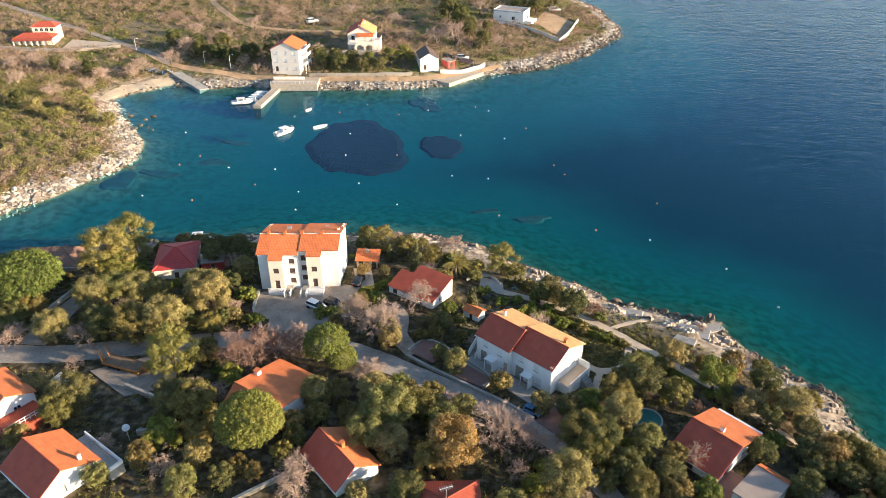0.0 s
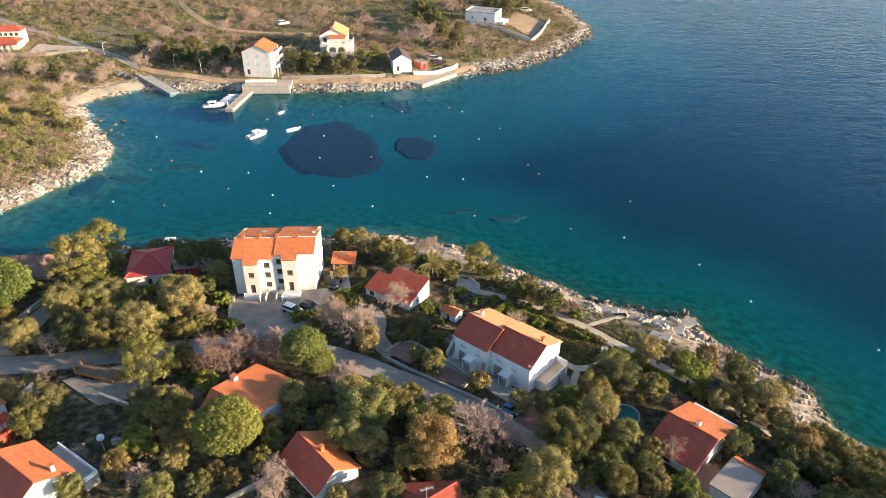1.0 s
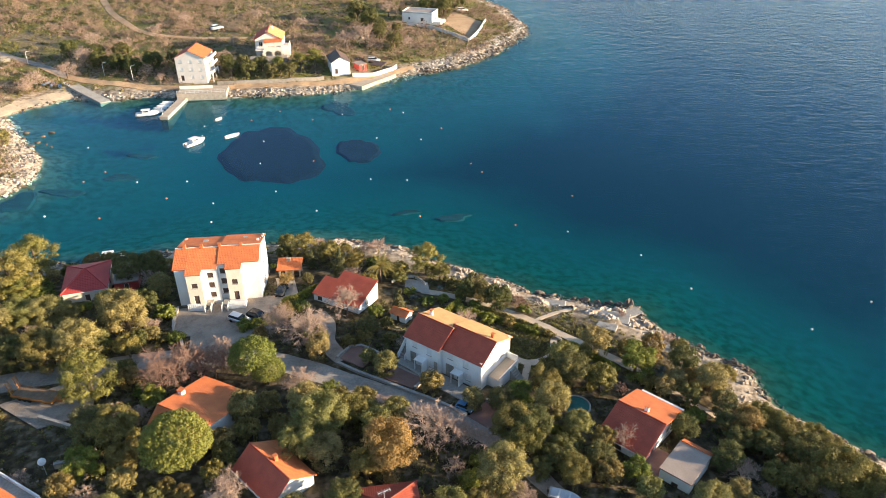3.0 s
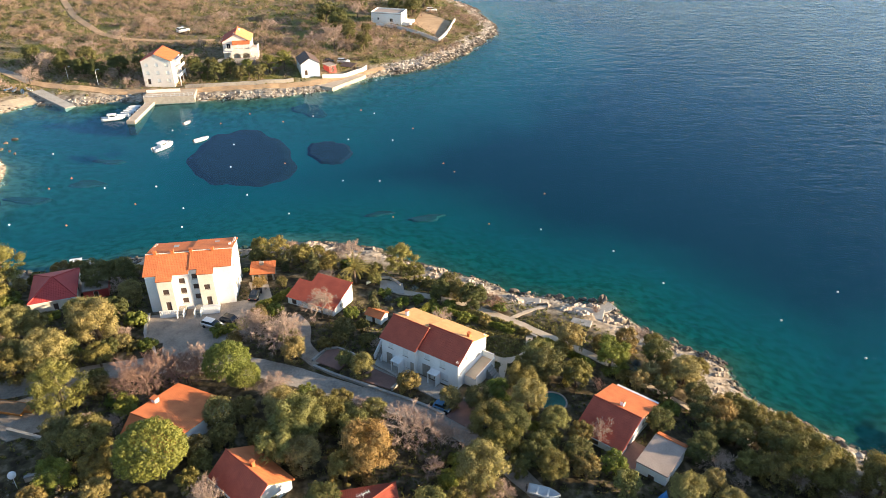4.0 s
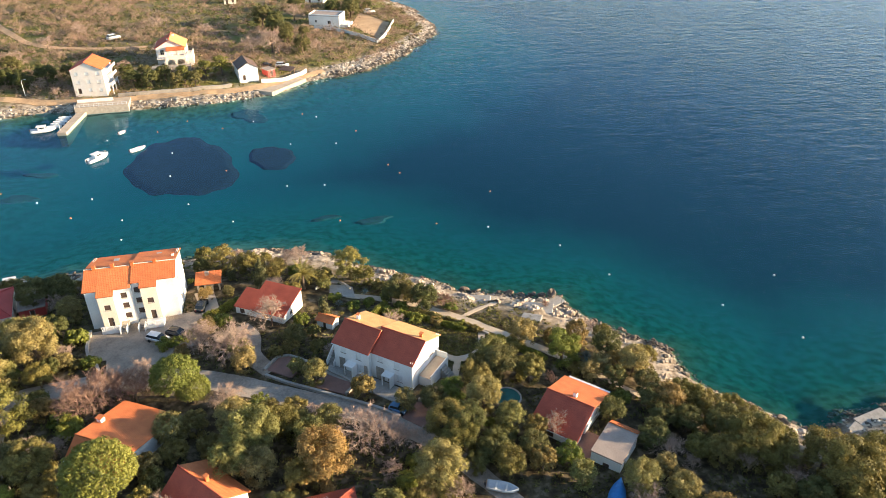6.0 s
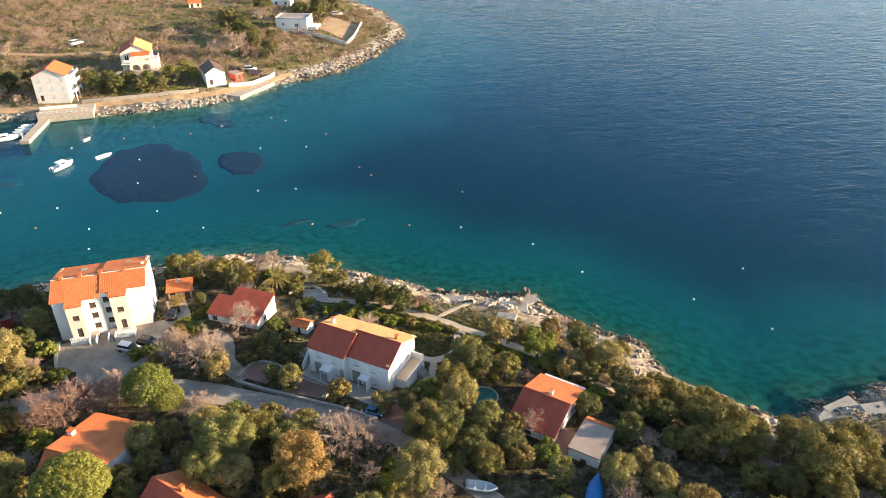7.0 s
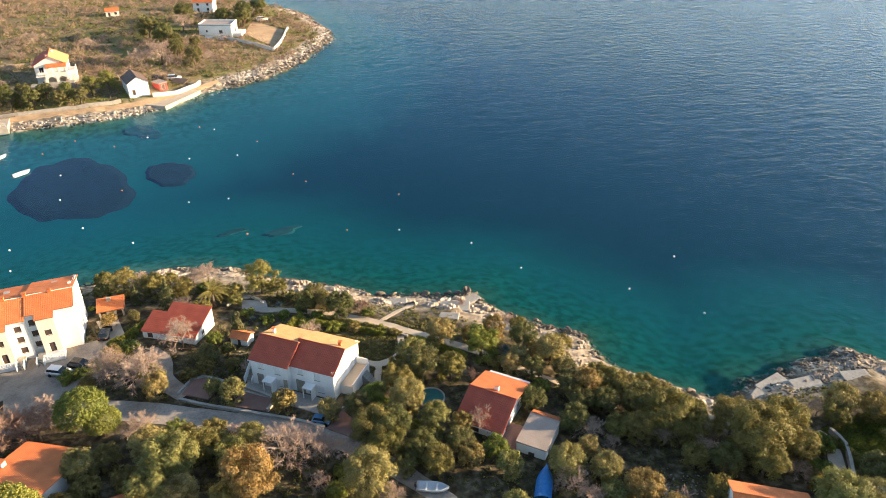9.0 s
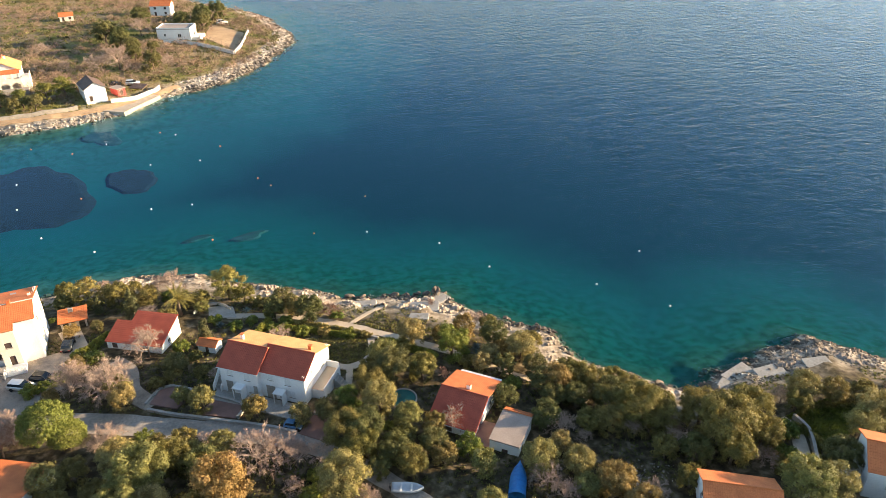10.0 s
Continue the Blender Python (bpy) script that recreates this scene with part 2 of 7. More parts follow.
    bed = mix(span(add(sep.outputs["X"], noise_fac(0.02), 30), 50, 0), reef, sand)      # sand in the cove, rock on the open side
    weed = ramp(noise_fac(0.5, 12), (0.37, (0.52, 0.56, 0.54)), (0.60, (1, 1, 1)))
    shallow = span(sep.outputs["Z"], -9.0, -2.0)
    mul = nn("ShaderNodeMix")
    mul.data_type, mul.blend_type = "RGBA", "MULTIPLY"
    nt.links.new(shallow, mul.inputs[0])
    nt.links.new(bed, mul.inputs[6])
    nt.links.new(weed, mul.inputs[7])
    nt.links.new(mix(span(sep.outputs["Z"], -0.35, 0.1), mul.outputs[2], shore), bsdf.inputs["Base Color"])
    b = nn("ShaderNodeBump")
    b.inputs["Strength"].default_value, b.inputs["Distance"].default_value = 0.6, 0.25
    nt.links.new(noise_fac(1.6, 8), b.inputs["Height"])
    # the light bends steeply down as it enters the water, so the bed's slopes hardly tell
    even, sunk, keep = nn("ShaderNodeMix"), nn("ShaderNodeMath"), span(sep.outputs["Z"], 0.1, -0.8)
    even.data_type = "VECTOR"
    even.inputs[5].default_value = (0, 0, 1)
    sunk.operation, sunk.inputs[1].default_value = "MULTIPLY", 0.86
    nt.links.new(keep, sunk.inputs[0])
    nt.links.new(sunk.outputs[0], even.inputs[0])
    nt.links.new(b.outputs[0], even.inputs[4])
    nt.links.new(even.outputs[1], bsdf.inputs["Normal"])
    return m


def water_mat():
    """A clear sea with ripples: gloss by Fresnel over a tinted, clear body."""
    m = bpy.data.materials.new("sea_water")
    m.use_nodes = True
    nt, nn = m.node_tree, m.node_tree.nodes.new
    nt.nodes.remove(nt.nodes["Principled BSDF"])
    geo = nn("ShaderNodeNewGeometry")
    hs = []
    # calm in the shelter of the cove, choppier out at sea
    off, far, chop = nn("ShaderNodeVectorMath"), nn("ShaderNodeMapRange"), nn("ShaderNodeMath")
    off.operation = "DISTANCE"
    off.inputs[1].default_value = (-50, 205, 0)
    nt.links.new(geo.outputs["Position"], off.inputs[0])
    far.inputs["From Min"].default_value, far.inputs["From Max"].default_value = 60, 260
    far.inputs["To Min"].default_value, far.inputs["To Max"].default_value = 0.30, 1.55
    nt.links.new(off.outputs["Value"], far.inputs["Value"])
    chop.operation = "MULTIPLY"
    for sc, st, rot, k in ((0.03, 1.8, 25, 0.4), (0.11, 2.0, 14, 0.50), (0.34, 1.7, 10, 0.38), (1.1, 1.6, 30, 0.13)):
        mp, n = nn("ShaderNodeMapping"), nn("ShaderNodeTexNoise")
        mp.inputs["Rotation"].default_value = (0, 0, radians(rot))
        mp.inputs["Scale"].default_value = (sc, sc * st, sc)
        n.inputs["Scale"].default_value, n.inputs["Detail"].default_value = 1, 3
        nt.links.new(geo.outputs["Position"], mp.inputs[0])
        nt.links.new(mp.outputs[0], n.inputs["Vector"])
        ml = nn("ShaderNodeMath")
        ml.operation, ml.inputs[1].default_value = "MULTIPLY", k
        nt.links.new(n.outputs["Fac"], ml.inputs[0])
        hs.append(ml.outputs[0])
    total = hs[0]
    for h in hs[1:]:
        s1 = nn("ShaderNodeMath")
        nt.links.new(total, s1.inputs[0]), nt.links.new(h, s1.inputs[1])
        total = s1.outputs[0]
    nt.links.new(total, chop.inputs[0])
    nt.links.new(far.outputs[0], chop.inputs[1])
    b = nn("ShaderNodeBump")
    b.inputs["Strength"].default_value, b.inputs["Distance"].default_value = 1.0, 0.62
    nt.links.new(chop.outputs[0], b.inputs["Height"])
    gl, tr, mx, fr = nn("ShaderNodeBsdfGlossy"), nn("ShaderNodeBsdfTransparent"), nn("ShaderNodeMixShader"), nn("ShaderNodeMath")
    gl.inputs["Roughness"].default_value = 0.08
    gl.inputs["Color"].default_value = (0.47, 0.60, 0.89, 1)
    tr.inputs["Color"].default_value = (0.66, 0.97, 0.98, 1)
    lw, pw = nn("ShaderNodeLayerWeight"), nn("ShaderNodeMath")
    pw.operation, pw.inputs[1].default_value = "POWER", 6.2
    fr.operation, fr.inputs[1].default_value, fr.inputs[2].default_value = "MULTIPLY_ADD", 1.2, 0.005
    nt.links.new(lw.outputs["Facing"], pw.inputs[0])
    nt.links.new(pw.outputs[0], fr.inputs[0])
    for n in (gl, lw):
        nt.links.new(b.outputs[0], n.inputs["Normal"])
    nt.links.new(fr.outputs[0], mx.inputs[0])
    nt.links.new(tr.outputs[0], mx.inputs[1])
    nt.links.new(gl.outputs[0], mx.inputs[2])
    nt.links.new(mx.outputs[0], nt.nodes["Material Output"].inputs["Surface"])
    return m


def ledge_mat(name, pale, dark):
    """Limestone: pale and dry above, brown and dark with weed in the splash zone."""
    m = mat(name, pale, dark, 0.45, 0.92, 0.10, 4)
    nt = m.node_tree
    bsdf = nt.nodes["Principled BSDF"]
    src = bsdf.inputs["Base Color"].links[0].from_socket
    geo, sep, mr, mx = [nt.nodes.new(n) for n in ("ShaderNodeNewGeometry", "ShaderNodeSeparateXYZ", "ShaderNodeMapRange", "ShaderNodeMix")]
    nz, ad = nt.nodes.new("ShaderNodeTexNoise"), nt.nodes.new("ShaderNodeMath")
    nz.inputs["Scale"].default_value = 0.5
    ad.operation = "ADD"
    nt.links.new(geo.outputs["Position"], sep.inputs[0])
    nt.links.new(geo.outputs["Position"], nz.inputs["Vector"])
    nt.links.new(sep.outputs["Z"], ad.inputs[0])
    nt.links.new(nz.outputs["Fac"], ad.inputs[1])
    mr.inputs["From Min"].default_value, mr.inputs["From Max"].default_value = 0.75, 1.85
    nt.links.new(ad.outputs[0], mr.inputs["Value"])
    mx.data_type = "RGBA"
    mx.inputs[6].default_value = (0.085, 0.068, 0.045, 1)
    nt.links.new(mr.outputs[0], mx.inputs[0])
    nt.links.new(src, mx.inputs[7])
    nt.links.new(mx.outputs[2], bsdf.inputs["Base Color"])
    return m


LEDGE = ledge_mat("limestone_ledge", (0.60, 0.50, 0.40), (0.20, 0.15, 0.115))
# headland rock: browner by itself, darkened further for the land's shade on it
LEDGE_BROWN = ledge_mat("weathered_shaded_ledge", (0.36, 0.285, 0.23), (0.12, 0.092, 0.07))
GROUND, WATER = ground_mat(), water_mat()

# ---- land and sea ----
# The coast, from the near cape's open side round the cove to the far cape's tip.
NEAR_COAST = [(420, -160), (200, -20), (140, 38), (121, 57), (117, 62.5), (113, 69.5), (105, 69), (99, 68.2), (93, 69.2), (87.5, 69.2), (82, 66.5), (79, 69.5), (73, 76.5),
              (69, 82), (68, 88), (68, 93), (64.5, 96.8), (62, 101), (58, 105), (54.6, 110), (54.8, 114.3), (47.5, 116.5), (41, 119.8), (35.5, 122.6), (31, 126.5),
              (24.5, 131), (18.3, 135.8), (7, 145), (-3, 148.5), (-14, 150), (-23, 151), (-40, 149), (-47, 148), (-60, 147.5), (-70, 147), (-80, 146), (-97, 143), (-105, 138)]
FAR_COAST = [(-150, 150), (-114, 158), (-108, 167), (-102, 177), (-95, 186.5), (-92, 197), (-95.5, 208), (-107, 228), (-114.5, 242), (-120, 249), (-115.5, 259), (-103.5, 266),
             (-90, 262.5), (-75, 266), (-64, 262.5), (-47, 262), (-20, 261), (1.5, 265.5), (10.5, 274.5), (26.5, 282), (42, 289), (57.5, 303), (70.5, 320.5), (84, 340), (87.5, 358),
             (85.5, 394), (79, 417), (60, 450), (20, 540), (-120, 900), (-900, 2600)]
COAST = np.array(NEAR_COAST + FAR_COAST + [(-3500, 3500), (-3500, -3500), (900, -3500)], float)


def inland(x, y):
    """Metres inland from the coast (at sea: minus), for arrays."""
    x, y = np.asarray(x, float), np.asarray(y, float)
    out = np.empty(x.size)
    fx, fy = x.ravel(), y.ravel()
    A, B = COAST, np.roll(COAST, -1, 0)
    D = B - A
    for k in range(0, x.size, 20000):
        px, py = fx[k:k + 20000, None], fy[k:k + 20000, None]
        t = np.clip(((px - A[:, 0]) * D[:, 0] + (py - A[:, 1]) * D[:, 1]) / (D ** 2).sum(1), 0, 1)
        dist = np.sqrt(((px - A[:, 0] - t * D[:, 0]) ** 2 + (py - A[:, 1] - t * D[:, 1]) ** 2).min(1))
        dy = np.where(D[:, 1] == 0, 1e-9, D[:, 1])
        cross = ((A[:, 1] > py) != (B[:, 1] > py)) & (px < A[:, 0] + (py - A[:, 1]) * D[:, 0] / dy)
        out[k:k + 20000] = np.where(cross.sum(1) % 2 == 1, dist, -dist)
    return out.reshape(x.shape)


WAVES = {}


def ripple(x, y, s, seed):
    """Smooth unevenness out of a few crossed waves."""
    if (s, seed) not in WAVES:
        r = np.random.RandomState(seed)
        WAVES[s, seed] = [(r.uniform(0, math.pi * 2), s * r.uniform(0.6, 2.2), r.uniform(0, 6.28)) for _ in range(7)]
    out = 0.0
    for a, f, p in WAVES[s, seed]:
        out = out + np.sin((x * math.cos(a) + y * math.sin(a)) * f + p)
    return out / 4


def land_height(x, y):
    x, y = np.asarray(x, float), np.asarray(y, float)
    d = inland(x, y)
    edge = np.exp(-np.abs(d) / 9)
    d = d + 2.0 * ripple(x, y, 0.28, 3) * edge
    up = 6.6 * (1 - np.exp(-np.maximum(d, 0) / 26)) + 0.028 * np.maximum(d - 55, 0)
    up = up + 0.45 * ripple(x, y, 0.9, 5) * edge * np.clip(d / 3, 0, 1)
    steep = 82 - 20 / (1 + np.exp(-(x - 45) / 14)) / (1 + np.exp((y - 185) / 14))     # the open side falls off faster than the cove
    down = -17 * (1 - np.exp(np.minimum(d, 0) / steep)) - 0.25 * np.clip(-d, 0, 2)
    down = down + 0.3 * ripple(x, y, 0.7, 7) * np.exp(-np.abs(d) / 14) * np.clip(-d / 3, 0, 1)
    return np.where(d > 0, up + 0.12, down)


def g(x, y):
    return float(land_height(np.array([x]), np.array([y]))[0])


def mesh_of(name, verts, faces, material):
    me = bpy.data.meshes.new(name)
    me.from_pydata([tuple(v) for v in verts], [], [tuple(int(i) for i in f) for f in faces])
    me.materials.append(material)
    me.update()
    return me


def grown(start, step, grow, end):
    out, v = [start], start
    while abs(v) < abs(end):
        step *= grow
        v += step
        out.append(v)
    return out


def build_ground():
    xs = np.array(grown(-131, -1.6, 1.09, -3600)[::-1] + list(np.arange(-130, 150, 1.25)) + grown(150, 2, 1.1, 3600))
    ys = np.array(grown(28, -2, 1.12, -3600)[::-1] + list(np.arange(29, 165, 1.2)) + list(np.arange(165, 310, 2.0)) + list(np.arange(310, 480, 4.0)) + grown(480, 6, 1.1, 3600))
    X, Y = np.meshgrid(xs, ys)
    Z = land_height(X, Y)
    n, k = len(ys), len(xs)
    idx = np.arange(n * k).reshape(n, k)
    faces = np.stack([idx[:-1, :-1], idx[:-1, 1:], idx[1:, 1:], idx[1:, :-1]], -1).reshape(-1, 4)
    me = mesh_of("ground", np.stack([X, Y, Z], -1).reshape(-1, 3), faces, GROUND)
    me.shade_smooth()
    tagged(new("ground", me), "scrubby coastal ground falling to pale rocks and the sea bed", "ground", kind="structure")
    w = mesh_of("sea", [(-4000, -4000, 0), (4000, -4000, 0), (4000, 4000, 0), (-4000, 4000, 0)], [(0, 1, 2, 3)], WATER)
    tagged(new("water", w), "calm clear sea, turquoise inshore and dark blue beyond", "water", kind="structure")


build_ground()


def resample(pts, step):
    pts = np.array(pts, float)
    # a rounded line through the points
    for _ in range(2):
        a, b = pts[:-1] * 0.75 + pts[1:] * 0.25, pts[:-1] * 0.25 + pts[1:] * 0.75
        mid = np.stack([a, b], 1).reshape(-1, pts.shape[1])
        pts = np.concatenate([pts[:1], mid, pts[-1:]])
    s = np.concatenate([[0], np.cumsum(np.hypot(*np.diff(pts[:, :2], axis=0).T))])
    t = np.linspace(0, s[-1], max(2, int(s[-1] / step)))
    return np.stack([np.interp(t, s, pts[:, i]) for i in range(pts.shape[1])], 1)


TRACKS = []      # what stays clear of trees: (points, half width)
PLOTS = []


def strip(name, pts, width, material, label, category="road", lift=0.10, thick=0.35, clear=True, step=1.2):
    """A way laid on the ground, with thickness; width may vary by point (x, y, width)."""
    pts = [(p[0], p[1], p[2] if len(p) > 2 else width) for p in pts]
    c = resample(pts, step)
    d = np.gradient(c[:, :2], axis=0)
    d /= np.hypot(d[:, 0], d[:, 1])[:, None]
    nrm = np.stack([-d[:, 1], d[:, 0]], 1)
    n = 5
    verts, faces = [], []
    for i in range(len(c)):
        wob = 0.12 * math.sin(i * 0.9) + 0.1 * math.sin(i * 2.3)
        for j in range(n):
            q = c[i, :2] + nrm[i] * ((j / (n - 1) - 0.5) * (c[i, 2] + wob))
            verts.append((q[0], q[1], g(*q) + lift))
        for j in (0, n - 1):
            v = verts[i * (n + 2) + j]
            verts.append((v[0], v[1], v[2] - thick))
    for i in range(len(c) - 1):
        a, b = i * (n + 2), (i + 1) * (n + 2)
        for j in range(n - 1):
            faces.append((a + j + 1, a + j, b + j, b + j + 1))
        faces.append((a, a + n, b + n, b))
        faces.append((a + n + 1, a + n - 1, b + n - 1, b + n + 1))
    ob = new(name, mesh_of(name, verts, faces, material))
    if clear:
        TRACKS.append((c[:, :2], c[:, 2].max() / 2))
    return tagged(ob, label, category, kind="structure")


def plot(name, corners, material, label, category="pavement", lift=0.13, thick=0.4, parent=None, cells=8):
    """A paved four-sided plot on the ground."""
    a, b, c, d = [np.array(p, float) for p in corners]
    verts, faces, n = [], [], cells + 1
    for j in range(n):
        for i in range(n):
            u, v = i / cells, j / cells
            q = (a * (1 - u) + b * u) * (1 - v) + (d * (1 - u) + c * u) * v
            verts.append((q[0], q[1], g(*q) + lift))
    for j in range(cells):
        for i in range(cells):
            k = j * n + i
            faces.append((k, k + 1, k + n + 1, k + n))
    rim = [i for i in range(n)] + [j * n + cells for j in range(1, n)] + [cells * n + i for i in range(cells - 1, -1, -1)] + [j * n for j in range(cells - 1, 0, -1)]
    low = len(verts)
    verts += [(verts[k][0], verts[k][1], verts[k][2] - thick) for k in rim]
    m = len(rim)
    faces += [(rim[i], low + i, low + (i + 1) % m, rim[(i + 1) % m]) for i in range(m)]
    PLOTS.append([tuple(p) for p in (a, b, c, d)])
    return tagged(new(name, mesh_of(name, verts, faces, material)), label, category, kind="structure")


def part(name, bm, material, parent, label="", smooth=False):
    me = bpy.data.meshes.new(name)
    bm.normal_update()
    bm.to_mesh(me)
    bm.free()
    me.materials.append(material)
    if smooth:
        me.shade_smooth()
    ob = new(name, me)
    ob.parent = parent
    return tagged(ob, label)


def box(bm, x0, y0, z0, x1, y1, z1):
    v = [bm.verts.new(p) for p in ((x0, y0, z0), (x1, y0, z0), (x1, y1, z0), (x0, y1, z0), (x0, y0, z1), (x1, y0, z1), (x1, y1, z1), (x0, y1, z1))]
    for f in ((3, 2, 1, 0), (4, 5, 6, 7), (0, 1, 5, 4), (1, 2, 6, 5), (2, 3, 7, 6), (3, 0, 4, 7)):
        bm.faces.new([v[i] for i in f])
    return bm


def boxes(*lots):
    bm = bmesh.new()
    for b in lots:
        box(bm, *b)
    return bm


def tube(bm, pts, radii, sides=6, cap=True):
    rings = []
    for i, (p, r) in enumerate(zip(pts, radii)):
        p = Vector(p)
        d = (Vector(pts[min(i + 1, len(pts) - 1)]) - Vector(pts[max(i - 1, 0)])).normalized()
        u = d.cross(Vector((0.31, 0.9, 0.2))).normalized()
        w = d.cross(u)
        rings.append([bm.verts.new(p + (u * math.cos(a) + w * math.sin(a)) * r) for a in (k * 2 * math.pi / sides for k in range(sides))])
    for a, b in zip(rings, rings[1:]):
        for k in range(sides):
            bm.faces.new((a[k], a[(k + 1) % sides], b[(k + 1) % sides], b[k]))
    if cap:
        bm.faces.new(rings[0][::-1])
        bm.faces.new(rings[-1])
    return bm


def thing(name, m, label, category, group="", kind=""):
    ob = new(name)
    ob.empty_display_size = 0.3
    ob.matrix_basis = m
    return tagged(ob, label, category, group, kind)


# ---- houses ----
FOOTPRINTS = []


def wall_panel(bm, p0, p1, z0, z1, openings, thick=0.3):
    """A wall from p0 to p1 (outer face to the right of that way), with openings (u0, v0, u1, v1) that go through it."""
    p0, p1 = Vector((*p0, 0)), Vector((*p1, 0))
    length = (p1 - p0).length
    d = (p1 - p0) / length
    inn = Vector((-d.y, d.x, 0)) * thick
    us = sorted({0, length, *(o[0] for o in openings), *(o[2] for o in openings)})
    vs = sorted({z0, z1, *(o[1] for o in openings), *(o[3] for o in openings)})

    def hole(u, v):
        return any(o[0] < u < o[2] and o[1] < v < o[3] for o in openings)

    def at(u, v, k):
        q = p0 + d * u + inn * k
        return bm.verts.new((q.x, q.y, v))

    for u0, u1 in zip(us, us[1:]):
        for v0, v1 in zip(vs, vs[1:]):
            if not hole((u0 + u1) / 2, (v0 + v1) / 2):
                bm.faces.new([at(u0, v0, 0), at(u1, v0, 0), at(u1, v1, 0), at(u0, v1, 0)])
                bm.faces.new([at(u0, v1, 1), at(u1, v1, 1), at(u1, v0, 1), at(u0, v0, 1)])
    for u0, v0, u1, v1 in openings:
        for a, b in (((u0, v0), (u1, v0)), ((u1, v0), (u1, v1)), ((u1, v1), (u0, v1)), ((u0, v1), (u0, v0))):
            bm.faces.new([at(*a, 0), at(*b, 0), at(*b, 1), at(*a, 1)])
    return d


def louvre(x0, y0, z0, x1, y1, z1, step):
    """One sheet of slats, joined edge to edge."""
    bm = bmesh.new()
    n = max(2, int((z1 - z0) / step))
    prof = []
    for k in range(n):
        z = z0 + (z1 - z0) * k / n
        prof += [(y0, z), (y1 - 0.01, z + (z1 - z0) / n * 0.92)]
    prof += [(y1, z1), (y1, z0)]
    a = [bm.verts.new((x0, y, z)) for y, z in prof]
    b = [bm.verts.new((x1, y, z)) for y, z in prof]
    for i in range(len(prof)):
        j = (i + 1) % len(prof)
        bm.faces.new((a[i], b[i], b[j], a[j]))
    bm.faces.new(a[::-1])
    bm.faces.new(b)
    return bm


def window(parent, p0, d, o, kind, wall_mat):
    """A window or door in an opening: frame > pane, shutters, sill."""
    u0, v0, u1, v1 = o
    w, h = u1 - u0, v1 - v0
    m = Matrix.Translation((p0[0] + d.x * u0, p0[1] + d.y * u0, v0)) @ Matrix.Rotation(math.atan2(d.y, d.x), 4, "Z")
    t, fy = 0.07, 0.10
    if kind == "door":
        f = part("door", boxes((0.06, fy, 0, w - 0.06, fy + 0.06, h - 0.06)), SHUTTER, parent, "dark wooden door")
        f.matrix_basis = m
        part("door_handle", boxes((w - 0.2, fy - 0.05, 1.0, w - 0.12, fy, 1.06)), WHITE_METAL, f)
        part("door_frame", boxes((0, fy - 0.02, 0, 0.06, fy + 0.08, h), (w - 0.06, fy - 0.02, 0, w, fy + 0.08, h), (0.06, fy - 0.02, h - 0.06, w - 0.06, fy + 0.08, h)), WHITE_METAL, f)
        return f
    if kind == "open":
        f = part("opening_back", boxes((0, 0.28, 0, w, 0.30, h)), GREY_WALL, parent, "shaded recess behind the opening")
        f.matrix_basis = m
        return f
    mid = w / 2
    bars = [(0, fy, 0, t, fy + 0.07, h), (w - t, fy, 0, w, fy + 0.07, h), (t, fy, 0, w - t, fy + 0.07, t), (t, fy, h - t, w - t, fy + 0.07, h)]
    if w > 0.9:
        bars.append((mid - 0.04, fy, t, mid + 0.04, fy + 0.07, h - t))
    f = part("window", boxes(*bars), WHITE_METAL, parent)
    f.matrix_basis = m
    part("pane", boxes((t, fy + 0.02, t, w - t, fy + 0.05, h - t)), GLASS, f)
    if v0 > 0.3:
        part("window_sill", boxes((-0.08, -0.10, -0.09, w + 0.08, fy, -0.02)), CONCRETE, f)
    if kind == "shut":
        part("shutter", louvre(0.03, fy - 0.05, 0.03, w - 0.03, fy - 0.01, h - 0.03, 0.09), SHUTTER, f)
    if kind == "white":
        part("roller_blind", louvre(0.03, fy - 0.05, 0.03, w - 0.03, fy - 0.02, h - 0.03, 0.12), WHITE_METAL, f)
    return f


